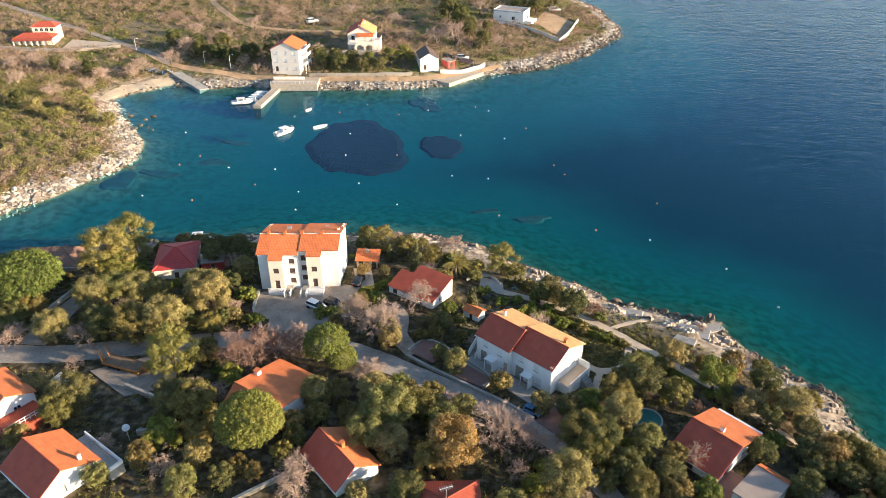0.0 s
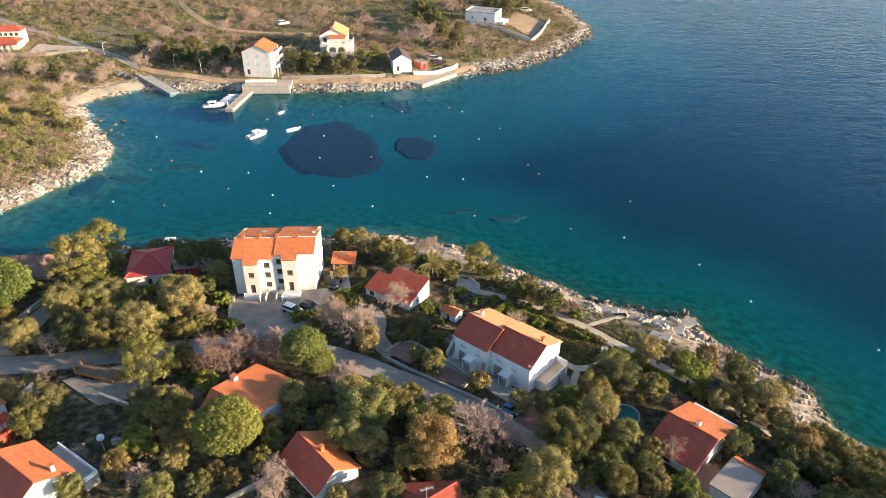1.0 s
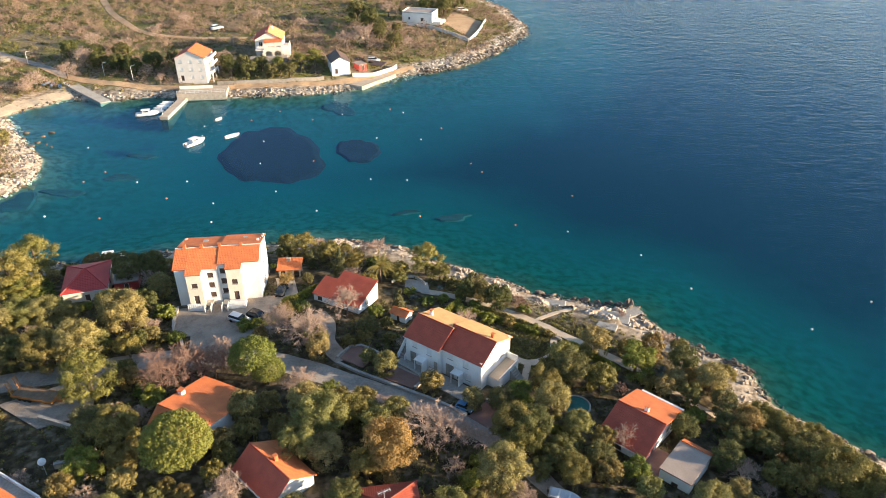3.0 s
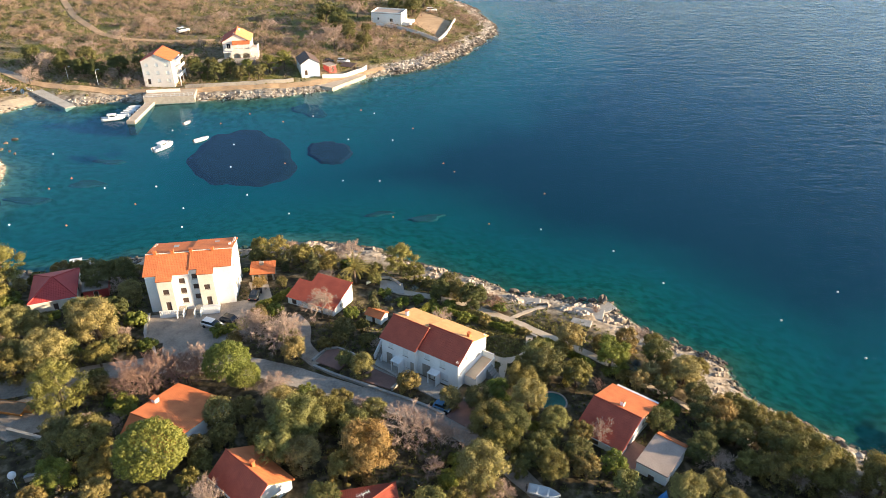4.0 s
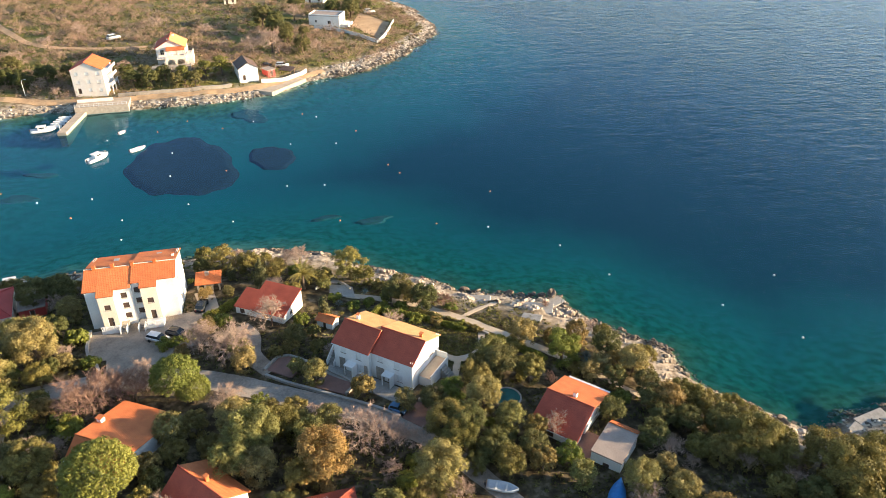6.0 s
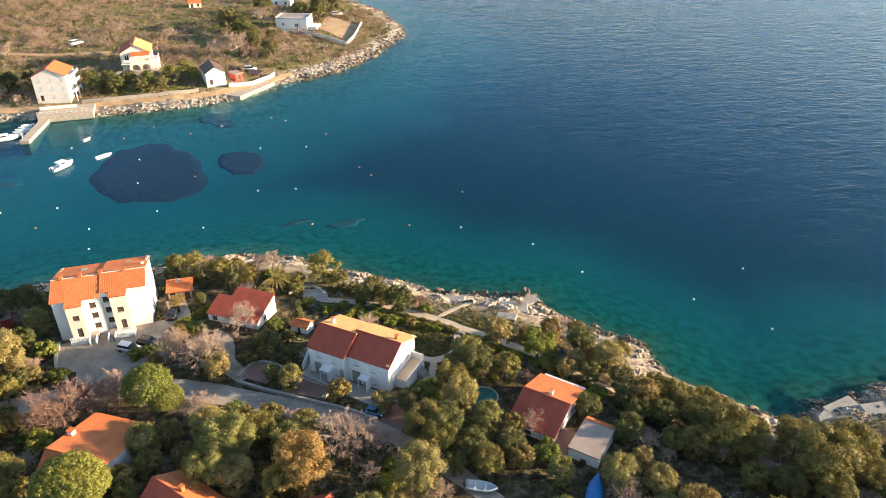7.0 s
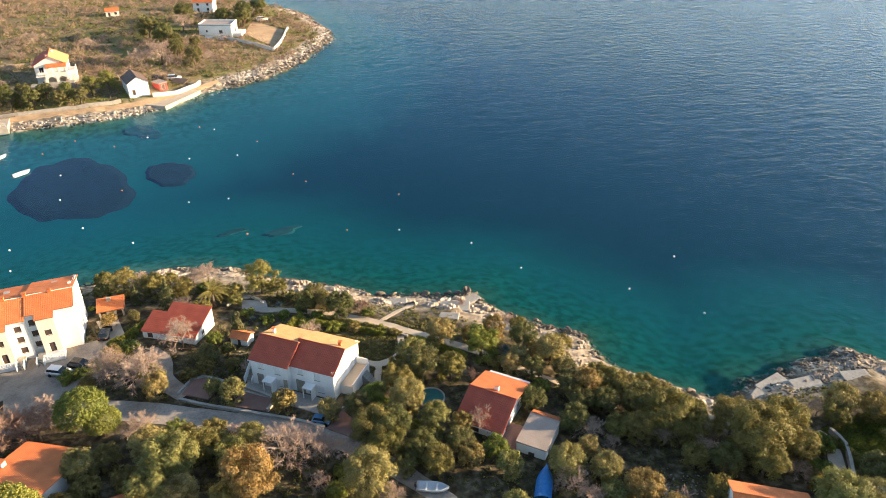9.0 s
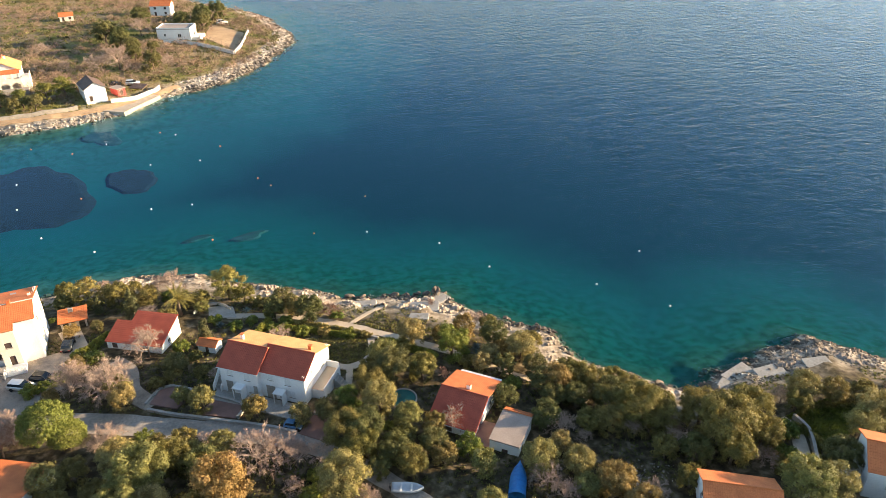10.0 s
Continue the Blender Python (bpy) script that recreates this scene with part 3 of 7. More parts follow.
def tiled_slope(eave, rise, slope, a=0.0, b=0.0, wave=0.30, course=0.42, amp=0.02):
    """A tiled slope in a plane of its own: x along the eave, y up the slope; a and b: how far the sides run in."""
    du = wave / 4
    cols, rows = max(2, int(eave / du)), max(2, int(slope / course))
    verts, faces = [], []
    prof = [0, amp * 0.75, amp, amp * 0.75]
    k = cols + 1
    u = np.linspace(0, eave, k)
    for r in range(rows):
        for e, lift in ((0, 0.035), (1, 0.0)):
            v = (r + e * 1.0) / rows
            uu = np.clip(u, a * v, eave - b * v)
            h = np.array([prof[i % 4] for i in range(k)]) + lift + 0.012 * math.sin(r * 1.7 + e)
            verts += list(np.stack([uu, np.full(k, v * slope), h], 1))
    for r in range(rows):
        lo, hi = (2 * r) * k, (2 * r + 1) * k
        for i in range(cols):
            if verts[lo + i + 1][0] - verts[lo + i][0] > 1e-4 or verts[hi + i + 1][0] - verts[hi + i][0] > 1e-4:
                faces.append((lo + i, lo + i + 1, hi + i + 1, hi + i))
                if r + 1 < rows:
                    nx = (2 * r + 2) * k
                    faces.append((hi + i, hi + i + 1, nx + i + 1, nx + i))
    base = len(verts)
    verts += [(0, 0, -0.12), (eave, 0, -0.12), (eave - b, slope, -0.12), (a, slope, -0.12)]
    verts += [(0, 0, 0.0), (eave, 0, 0.0), (eave - b, slope, 0.0), (a, slope, 0.0)]
    faces.append((base + 3, base + 2, base + 1, base))
    for i in range(4):
        j = (i + 1) % 4
        faces.append((base + i, base + j, base + 4 + j, base + 4 + i))
    return verts, faces


def roof_part(parent, p0, p1, q0, q1, material, name="roof_slope", wave=0.30):
    """A tiled slope with the eave p0 to p1 and the ridge q0 to q1, as a part."""
    p0, p1, q0, q1 = [Vector(v) for v in (p0, p1, q0, q1)]
    ex = (p1 - p0).normalized()
    up = (q0 - p0) - ex * (q0 - p0).dot(ex)
    slope, uy = up.length, up.normalized()
    a = (q0 - p0).dot(ex)
    b = (p1 - q1).dot(ex)
    verts, faces = tiled_slope((p1 - p0).length, 0, slope, a, b, wave=wave, course=wave * 1.35)
    ob = new(name, mesh_of(name, verts, faces, material))
    nz = ex.cross(uy)
    ob.parent = parent
    ob.matrix_basis = Matrix((( ex.x, uy.x, nz.x, p0.x), (ex.y, uy.y, nz.y, p0.y), (ex.z, uy.z, nz.z, p0.z), (0, 0, 0, 1)))
    return ob


def ridge_caps(parent, q0, q1, material, r=0.13):
    q0, q1 = Vector(q0), Vector(q1)
    n = max(1, int((q1 - q0).length / 0.42))
    bm, pts, radii = bmesh.new(), [], []
    for i in range(n):
        for t, k in ((0.0, 1.0), (0.92, 0.84)):
            pts.append(q0.lerp(q1, (i + t) / n) + Vector((0, 0, 0.03)))
            radii.append(r * k)
    tube(bm, pts, radii, 7)
    return part("ridge_cap", bm, material, parent)


def chimney(parent, x, y, z, h=1.1, w=0.55, material=None):
    bm = boxes((x - w / 2, y - w / 2, z - 0.8, x + w / 2, y + w / 2, z + h * 0.75))
    c = part("chimney", bm, material or WHITE, parent)
    part("chimney_cap", boxes((x - w * 0.65, y - w * 0.65, z + h * 0.75 + 0.16, x + w * 0.65, y + w * 0.65, z + h * 0.75 + 0.24), *[(x + sx * w * 0.36 - 0.06, y + sy * w * 0.36 - 0.06, z + h * 0.75, x + sx * w * 0.36 + 0.06, y + sy * w * 0.36 + 0.06, z + h * 0.75 + 0.17) for sx in (-1, 1) for sy in (-1, 1)]), TILE, c, "small tiled chimney cover")
    return c


def block(house, L, W, eave, rise, x=0.0, y=0.0, roof="gable", off=0.0, over=0.4, wall=None, tile=None, openings=None, caps=True, z0=-1.5, wave=0.30, sides="fbrl", tile_back=None, gutters=True):
    """Walls with openings and a tiled roof, as parts of a house. Ridge along x; off: the ridge's shift along y. openings: side -> [(u, v, w, h, kind)]."""
    wall, tile = wall or WHITE, tile or TILE
    openings = openings or {}
    x0, x1, y0, y1 = x - L / 2, x + L / 2, y - W / 2, y + W / 2
    ry = y + off
    runs = {"f": ((x0, y0), (x1, y0)), "r": ((x1, y0), (x1, y1)), "b": ((x1, y1), (x0, y1)), "l": ((x0, y1), (x0, y0))}
    names = {"f": "front_wall", "r": "side_wall", "b": "rear_wall", "l": "side_wall"}
    pitch_f, pitch_b = rise / max(0.01, ry - y0), rise / max(0.01, y1 - ry)
    for s in sides:
        p0, p1 = runs[s]
        bm = bmesh.new()
        lots = [(u - w / 2, v, u + w / 2, v + h) for u, v, w, h, k in openings.get(s, [])]
        top = eave + (rise if roof == "gable" and s == "b" and off >= W / 2 - 0.05 else 0)
        d = wall_panel(bm, p0, p1, z0, top, lots)
        if roof == "gable" and s in "rl":
            t = 0.3 if s == "l" else -0.3
            xa = p0[0]
            for dx in (0, t):
                vs = [bm.verts.new((xa + dx, y0, eave)), bm.verts.new((xa + dx, y1, eave))]
                if off < W / 2 - 0.05:
                    vs.append(bm.verts.new((xa + dx, ry, eave + rise)))
                else:
                    vs.append(bm.verts.new((xa + dx, y1, eave + rise)))
                bm.faces.new(vs if (s == "r") == (dx == 0) else vs[::-1])
        w = part(names[s], bm, wall, house)
        for o, spec in zip(lots, openings.get(s, [])):
            window(house, p0, d, o, spec[4], wall)
    e0, e1 = x0 - over, x1 + over
    ef, eb = eave - pitch_f * over, eave - pitch_b * over
    lift = 0.14
    if roof == "gable":
        roof_part(house, (e0, y0 - over, ef + lift), (e1, y0 - over, ef + lift), (e0, ry, eave + rise + lift), (e1, ry, eave + rise + lift), tile, wave=wave)
        if off < W / 2 - 0.05:
            # tile_back: a brighter tile where sunlight is put into the back slope's colour
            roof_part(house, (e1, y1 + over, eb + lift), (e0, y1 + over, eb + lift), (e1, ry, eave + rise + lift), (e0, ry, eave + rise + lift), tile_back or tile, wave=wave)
        if caps:
            ridge_caps(house, (e0, ry, eave + rise + lift + 0.05), (e1, ry, eave + rise + lift + 0.05), tile)
    elif roof == "hip":
        hx = min(W / 2, L / 2 - 0.15)
        rz = eave + rise + lift
        a, b = (x0 + hx, y, rz), (x1 - hx, y, rz)
        ez = eave - rise / (W / 2) * over + lift
        c = [(e0, y0 - over, ez), (e1, y0 - over, ez), (e1, y1 + over, ez), (e0, y1 + over, ez)]
        roof_part(house, c[0], c[1], a, b, tile, wave=wave)
        roof_part(house, c[2], c[3], b, a, tile, wave=wave)
        roof_part(house, c[1], c[2], b, b, tile, wave=wave)
        roof_part(house, c[3], c[0], a, a, tile, wave=wave)
        for p, q in ((c[0], a), (c[1], b), (c[2], b), (c[3], a), (a, b)):
            if (Vector(p) - Vector(q)).length > 0.3:
                ridge_caps(house, Vector(p) + Vector((0, 0, 0.04)), Vector(q) + Vector((0, 0, 0.04)), tile)
    elif roof == "flat":
        part("flat_roof", boxes((x0 - over, y0 - over, eave, x1 + over, y1 + over, eave + 0.22)), FLATROOF, house)
    if gutters and roof in ("gable", "hip"):
        bm = bmesh.new()
        tube(bm, [(e0, y0 - over - 0.06, ef + 0.02), (e1, y0 - over - 0.06, ef + 0.02)], [0.07, 0.07], 6)
        part("gutter", bm, WHITE_METAL, house)
        part("floor_slab", boxes((x0 + 0.32, y0 + 0.32, -0.2, x1 - 0.32, y1 - 0.32, 0.02)), CONCRETE, house)


def site(name, label, x, y, heading, base=None, category="house", L=10, W=8):
    z = g(x, y) if base is None else base
    FOOTPRINTS.append((x, y, heading, L / 2 + 1.0, W / 2 + 1.0))
    return thing(name, pose(x, y, z, 0, 0, heading), label, category)


# ---- roads, yards and paths ----
strip("road", [(-95, 98, 5), (-78, 97.5, 5), (-68, 97, 5), (-59, 98.6, 5), (-49, 100, 5), (-40, 101.5, 4.8), (-31, 101.5, 5), (-24, 100.6, 5), (-16, 98.2, 4.8), (-9, 94.4, 4.6), (-3, 90.6, 4.4), (3, 87.2, 4.2),
               (9, 83.6, 4), (14, 79.4, 3.6), (18.6, 74.5, 3.2), (22.5, 68, 3), (27, 60, 3), (31, 48, 3), (34, 30, 3), (36, 10, 3)], 4.5, ASPHALT, "worn grey asphalt lane winding between the houses")
strip("side_road", [(-70.5, 124, 3.6), (-72.4, 116, 3.8), (-73.2, 108, 4.4), (-74, 100, 5.5)], 4, GRAVEL, "rough gravel lane going down to the cove")
strip("drive", [(-5, 97.5, 3), (-8.5, 103, 3.4), (-8, 109, 3.6), (-10, 113, 3)], 3, GRAVEL, "gravel drive between bushes", lift=0.15)
plot("yard", [(-36, 108), (-17, 108.5), (-16.5, 121), (-37, 118)], GRAVEL, "pale gravel yard before the apartment house")
plot("yard_lower", [(-32, 101), (-22, 101), (-19, 109), (-33, 109)], GRAVEL, "pale gravel slope joining the lane", lift=0.115)
plot("drive_side", [(-16.8, 117), (-13.6, 118), (-15.4, 128), (-19.2, 128)], PATH_PAVE, "paved drive beside the apartment house", lift=0.2)
plot("parking_left", [(-5.7, 98.1), (-1.8, 95.1), (1.4, 98.3), (-2.9, 102.3)], RED_PAVE, "reddish paved parking plot", lift=0.2)
plot("parking_mid", [(0.9, 92.4), (6.3, 88.8), (8.4, 91), (4, 94.7)], RED_PAVE, "reddish paved forecourt", lift=0.2)
plot("parking_right", [(14.4, 81.1), (17.8, 77.3), (21, 81.7), (17.7, 84.2)], RED_PAVE, "reddish paved parking plot", lift=0.2)
plot("forecourt", [(3.5, 95.5), (14.5, 84.5), (17, 87), (5.5, 98)], CONCRETE, "grey concrete forecourt of the white house", lift=0.17)
strip("promenade", [(11, 121, 2), (19.8, 117.5, 2), (25.2, 114, 2), (30.8, 109, 2), (35.8, 102.7, 2), (40.2, 97.5, 2.2), (44, 94, 2), (51, 84, 1.4), (57, 77, 1.2), (61, 70, 1.2)], 2, PATH_PAVE, "pale paved path along the rocky shore", "path")
strip("shore_path", [(32, 108.2, 0.9), (34.6, 110.2, 0.9), (38, 111.8, 1.0), (41, 113.4, 1.3)], 1.0, PATH_PAVE, "pale paved path down to the rocks", "path")
strip("garden_path", [(34.4, 103, 1.2), (33.2, 99.5, 1.2), (32.6, 96.6, 1.3), (30, 94.5, 1.4), (27, 93.8, 1.6), (24.6, 96, 1.6)], 1.3, PATH_PAVE, "curving pale garden path", "path")
strip("garden_path_low", [(27, 93.6, 1.1), (26, 91, 1.1), (25, 88.5, 1.1)], 1.1, PATH_PAVE, "pale garden path beside the house", "path", lift=0.14)
strip("far_track", [(-124, 296, 3), (-120, 291, 3), (-108, 281, 3.6), (-85, 273.5, 3.6), (-68, 269.8, 3.2), (-45, 268.9, 3), (-15, 268.6, 3), (2, 272.5, 4), (14, 281, 3), (24, 287, 2.2)], 3, DIRT, "sandy track along the far shore", lift=0.2, step=3)
strip("hill_track", [(-135, 420, 3.2), (-124, 392, 3.2), (-115.6, 371.6, 3.2), (-105.4, 354.7, 3.2), (-94, 336, 3), (-78, 328.4, 2.8), (-59, 324.5, 2.6), (-46, 324, 2.2)], 3.5, DIRT, "earth track across the far slope", lift=0.2, step=3)
strip("far_lane", [(-300, 425, 3.2), (-210, 359, 3.2), (-183, 338, 3.2), (-148.5, 313.5, 3.2), (-132, 301, 3), (-118, 291, 3), (-110, 283, 3)], 3.5, GRAVEL, "grey lane on the far slope", lift=0.22, step=3)
plot("restaurant_apron", [(-159, 297), (-141, 299), (-139, 305.5), (-160, 308.5)], PATH_PAVE, "pale paved apron beside the restaurant", lift=0.3)
strip("beach", [(-124, 247, 3), (-121, 255.5, 5), (-114.5, 263.5, 6), (-104.5, 269.5, 5)], 7, SAND, "small pale pebble beach in the cove", "beach", lift=0.1, thick=0.3)

plot("apron", [(-60, 92.5), (-51.5, 85.8), (-44.5, 88.5), (-46, 99)], GRAVEL, "worn concrete apron beside the lane", lift=0.16)
plot("paved_corner", [(-65.5, 89.5), (-62.5, 88.6), (-61.8, 91), (-64.8, 92.2)], CONCRETE, "grey stone paving by the garden", lift=0.2)
# ---- the near houses ----
def apartment_house():
    h = site("apartment_house", "three-storey white apartment house with terracotta roofs and cream bays", -28.8, 125.6, -1.0, 5.5, L=18, W=14)
    h.scale = (0.96, 0.96, 0.96)
    ridge_y, ridge_z, pitch = -1.7, 9.6, 0.40
    for side, x in (("r", 8.2), ("l", -8.2)):
        y0 = -5.5 if side == "r" else -6.5
        run = ((x, y0), (x, 6.5)) if side == "r" else ((x, 6.5), (x, y0))
        lots = [(3.4, 1.0, 4.3, 2.1), (6.0, 3.4, 6.9, 4.5), (9.2, 3.4, 10.1, 4.5), (6.0, 0.9, 6.9, 2.0), (3.4, 5.6, 4.3, 6.6)]
        bm = bmesh.new()
        ez = ridge_z - pitch * (ridge_y - y0)
        d = wall_panel(bm, *run, -3.2, ez, lots)
        for dx in (0, -0.3 if side == "r" else 0.3):
            vs = [bm.verts.new((x + dx, y0, ez)), bm.verts.new((x + dx, 6.5, ez)), bm.verts.new((x + dx, 6.5, 7.4)), bm.verts.new((x + dx, ridge_y, ridge_z))]
            if ez > 7.4:
                vs = [vs[0], vs[1], vs[3]]
            bm.faces.new(vs if (side == "r") == (dx == 0) else vs[::-1])
        part("side_wall", bm, WHITE, h)
        for o in lots:
            window(h, run[0], d, o, "shut", WHITE)
    bm = bmesh.new()
    wall_panel(bm, (8.2, 6.5), (-8.2, 6.5), -3.2, 7.4, [])
    part("rear_wall", bm, WHITE, h)
    # the stepped front: from x, to x, front y, wall, windows (u, v, w, h, kind)
    shut = "shut"
    front = [(-8.2, -5.8, -6.5, WHITE, []),
             (-5.8, -2.9, -7.9, CREAM, [(1.45, 0.15, 1.05, 2.0, "door"), (1.45, 3.9, 1.15, 1.15, shut)]),
             (-2.9, 0.2, -6.5, WHITE, [(1.6, 0.75, 1.15, 1.2, shut), (1.6, 3.1, 1.15, 1.2, shut), (1.6, 5.4, 1.15, 1.2, shut)]),
             (0.2, 1.9, -5.7, WHITE, [(0.85, 1.0, 1.1, 1.2, shut), (0.85, 3.4, 1.1, 1.2, shut), (0.85, 5.8, 1.1, 1.2, shut)]),
             (1.9, 4.9, -7.0, CREAM, [(1.5, 0.15, 1.05, 2.0, "door"), (1.5, 3.9, 1.15, 1.15, shut)]),
             (4.9, 8.2, -5.5, WHITE, [])]
    for i, (xa, xb, y, wm, wins) in enumerate(front):
        ez = ridge_z - pitch * (ridge_y - y)
        lots = [(u - w / 2, v, u + w / 2, v + hh) for u, v, w, hh, k in wins]
        bm = bmesh.new()
        d = wall_panel(bm, (xa, y), (xb, y), -3.2, ez, lots)
        for x, other in ((xa, front[i - 1][2] if i else y), (xb, front[i + 1][2] if i + 1 < len(front) else y)):
            if other > y + 0.05:
                run = ((x, other), (x, y)) if x == xa else ((x, y), (x, other))
                wall_panel(bm, *run, -3.2, ez, [])
        part("front_wall", bm, wm, h)
        for o, spec in zip(lots, wins):
            window(h, (xa, y), d, o, spec[4], wm)
        over = 0.3
        ra, rb = (xa - 0.3 if i == 0 else xa, xb + 0.3 if i + 1 == len(front) else xb)
        if i in (1, 4):
            ra, rb = ra - 0.12, rb + 0.12
        lift = 0.14 + (0.012 if i in (1, 4) else 0) + (0.15 if i >= 3 else 0)
        zz = ridge_z - pitch * (ridge_y - (y - over))
        roof_part(h, (ra, y - over, zz + lift), (rb, y - over, zz + lift), (ra, ridge_y, ridge_z + lift), (rb, ridge_y, ridge_z + lift), TILE)
    back = (ridge_z - 7.4) / (6.5 - ridge_y)
    for xa, xb, lift, e in ((-8.5, 0.2, 0.14, 6.8), (0.2, 8.5, 0.32, 7.0)):
        zz = ridge_z - back * (e - ridge_y)
        roof_part(h, (xb, e, zz + lift), (xa, e, zz + lift), (xb, ridge_y, ridge_z + lift), (xa, ridge_y, ridge_z + lift), TILE)
        ridge_caps(h, (xa, ridge_y, ridge_z + lift + 0.06), (xb, ridge_y, ridge_z + lift + 0.04), CREAM, 0.10)
    for x, w in ((-4.4, 3.4), (3.6, 3.4)):
        y = -9.4
        part("terrace", boxes((x - w / 2, y, -1.5, x + w / 2, -7.0 if x > 0 else -7.92, 0.1)), WHITE, h)
        for k in range(9):
            part("baluster", boxes((x - w / 2 + 0.06 + k * 0.4, y + 0.02, 0.1, x - w / 2 + 0.18 + k * 0.4, y + 0.12, 0.95)), WHITE, h)
        part("balustrade_rail", boxes((x - w / 2, y, 0.95, x + w / 2, y + 0.15, 1.08)), WHITE, h)
        sx = x + w / 2 if x < 0 else x - w / 2 - 1.3
        for k in range(6):
            part("step", boxes((sx + 0.12, y - 0.9 + k * 0.3, -1.5, sx + 1.18, y - 0.6 + k * 0.3, -0.75 + k * 0.16)), CONCRETE, h)
        part("landing", boxes((sx, y + 0.9, -1.5, sx + 1.3, -6.5, 0.1)), CONCRETE, h)
        for k in (sx, sx + 1.18):
            part("stair_wall", boxes((k, y - 0.9, -1.5, k + 0.12, y + 0.9, 0.75)), WHITE, h)
    for x in (-6.6, -3.2, 0.4, 4.6):
        chimney(h, x, ridge_y, ridge_z + 0.15, 0.9, 0.6, TILE)
    chimney(h, 7.6, ridge_y + 3.2, ridge_z - 0.7, 0.9, 0.5, WHITE)
    for x, y in ((-3.4, 3.2), (4.6, 4.4)):
        z = ridge_z - back * (y - ridge_y) + 0.25
        part("skylight", boxes((x - 0.5, y - 0.45, z, x + 0.5, y + 0.45, z + 0.1)), GREY_WALL, h, "small grey roof window")


def duplex():
    h = site("white_house", "two-storey white house with two staggered terracotta roofs", 14.5, 94.9, -42.5, 5.32, L=16, W=12)
    left = [(1.9, 3.7, 1.0, 1.1, "white"), (5.0, 3.3, 1.0, 1.5, "white"), (1.7, 0.9, 0.9, 1.0, "white"), (3.7, 0.05, 1.0, 2.1, "door"), (5.6, 0.9, 1.0, 1.3, "white")]
    # back slopes take the yellow tile, coloured as the sun lights them
    block(h, 6.9, 9.8, 5.25, 2.1, -4.15, 0.45, off=-0.95, openings={"f": left, "l": [(3, 3.3, 1.0, 1.9, "door"), (6.5, 3.5, 1.1, 1.2, "white")]}, over=0.3, sides="fbl", tile=TILE_RUST, tile_back=TILE_SUNLIT)
    block(h, 8.0, 9.2, 5.25, 2.1, 3.3, 1.0, off=-0.5, openings={"f": left, "r": [(6.4, 3.0, 1.1, 2.0, "white"), (2.6, 4.6, 0.45, 0.45, "glass"), (4.2, 5.2, 0.45, 0.45, "glass")]}, over=0.3, sides="fbr", tile=TILE_RUST, tile_back=TILE_SUNLIT)
    part("parting_wall", boxes((-0.85, -4.42, -1.5, -0.6, 5.3, 5.2)), WHITE, h)
    for x in (-3.9, 3.1):
        part("porch_roof", boxes((x - 0.9, -6.0 if x < 0 else -5.2, 2.3, x + 0.9, -3.7, 2.45)), WHITE, h)
        part("porch_wall", boxes((x + 0.7, -5.95 if x < 0 else -5.15, -0.5, x + 0.88, -3.9 if x > 0 else -4.5, 2.3)), WHITE, h)
        part("porch_post", boxes((x - 0.85, -5.9 if x < 0 else -5.1, -0.5, x - 0.73, -5.75 if x < 0 else -4.95, 2.3)), WHITE, h)
    part("terrace", boxes((7.32, -1.6, -1.8, 9.7, 4.6, 1.7)), WHITE, h)
    part("terrace_floor", boxes((7.34, -1.56, 1.7, 9.66, 4.56, 1.76)), PATH_PAVE, h)
    part("parapet", boxes((9.55, -1.6, 1.76, 9.7, 4.6, 2.3)), WHITE, h)
    part("parapet", boxes((7.32, 4.4, 1.76, 9.55, 4.6, 3.0)), WHITE, h)
    for k in range(6):
        part("step", boxes((9.7 + k * 0.3, 1.8, -1.2, 10.0 + k * 0.3, 3.4, 1.6 - k * 0.3)), CONCRETE, h)
    for k in range(9):
        part("step", boxes((-9.1, -4.6 + k * 0.34, -0.6, -7.8, -4.26 + k * 0.34, 0.15 + k * 0.33)), CONCRETE, h)
    for x in (-9.25, -7.78):
        bm = bmesh.new()
        vs = [bm.verts.new(p) for p in ((x, -4.9, -0.5), (x, -1.5, -0.5), (x, -1.5, 3.9), (x, -4.9, 1.0), (x + 0.14, -4.9, -0.5), (x + 0.14, -1.5, -0.5), (x + 0.14, -1.5, 3.9), (x + 0.14, -4.9, 1.0))]
        for f in ((0, 3, 2, 1), (4, 5, 6, 7), (0, 1, 5, 4), (1, 2, 6, 5), (2, 3, 7, 6), (3, 0, 4, 7)):
            bm.faces.new([vs[i] for i in f])
        part("stair_wall", bm, WHITE, h)
    part("landing", boxes((-9.2, -1.5, 2.75, -7.62, 2.5, 3.0)), WHITE, h)
    part("landing_wall", boxes((-9.2, -1.5, -1.0, -9.05, 2.5, 2.75)), WHITE, h)
    for x0, x1, y in ((-1.6, -0.9, -4.48), (0.3, 1.9, -3.63), (-6.6, -5.4, -4.48)):
        part("stone_cladding", boxes((x0, y - 0.05, -0.6, x1, y, 2.5)), STONE, h, "brownish stone facing")
    bm = bmesh.new()
    tube(bm, [(7.4, -3.75, 5.0), (7.4, -3.75, -0.3)], [0.06, 0.06], 6)
    part("downpipe", bm, WHITE_METAL, h)
    chimney(h, -6.2, 1.2, 6.9, 1.2, 0.5)
    chimney(h, 6.0, 1.9, 6.9, 0.9, 0.5, TILE)


apartment_house()
duplex()

h = site("garden_house", "low white house with a stepped terracotta lean-to roof", -4.6, 117.9, -35, 4.0, L=11, W=8)
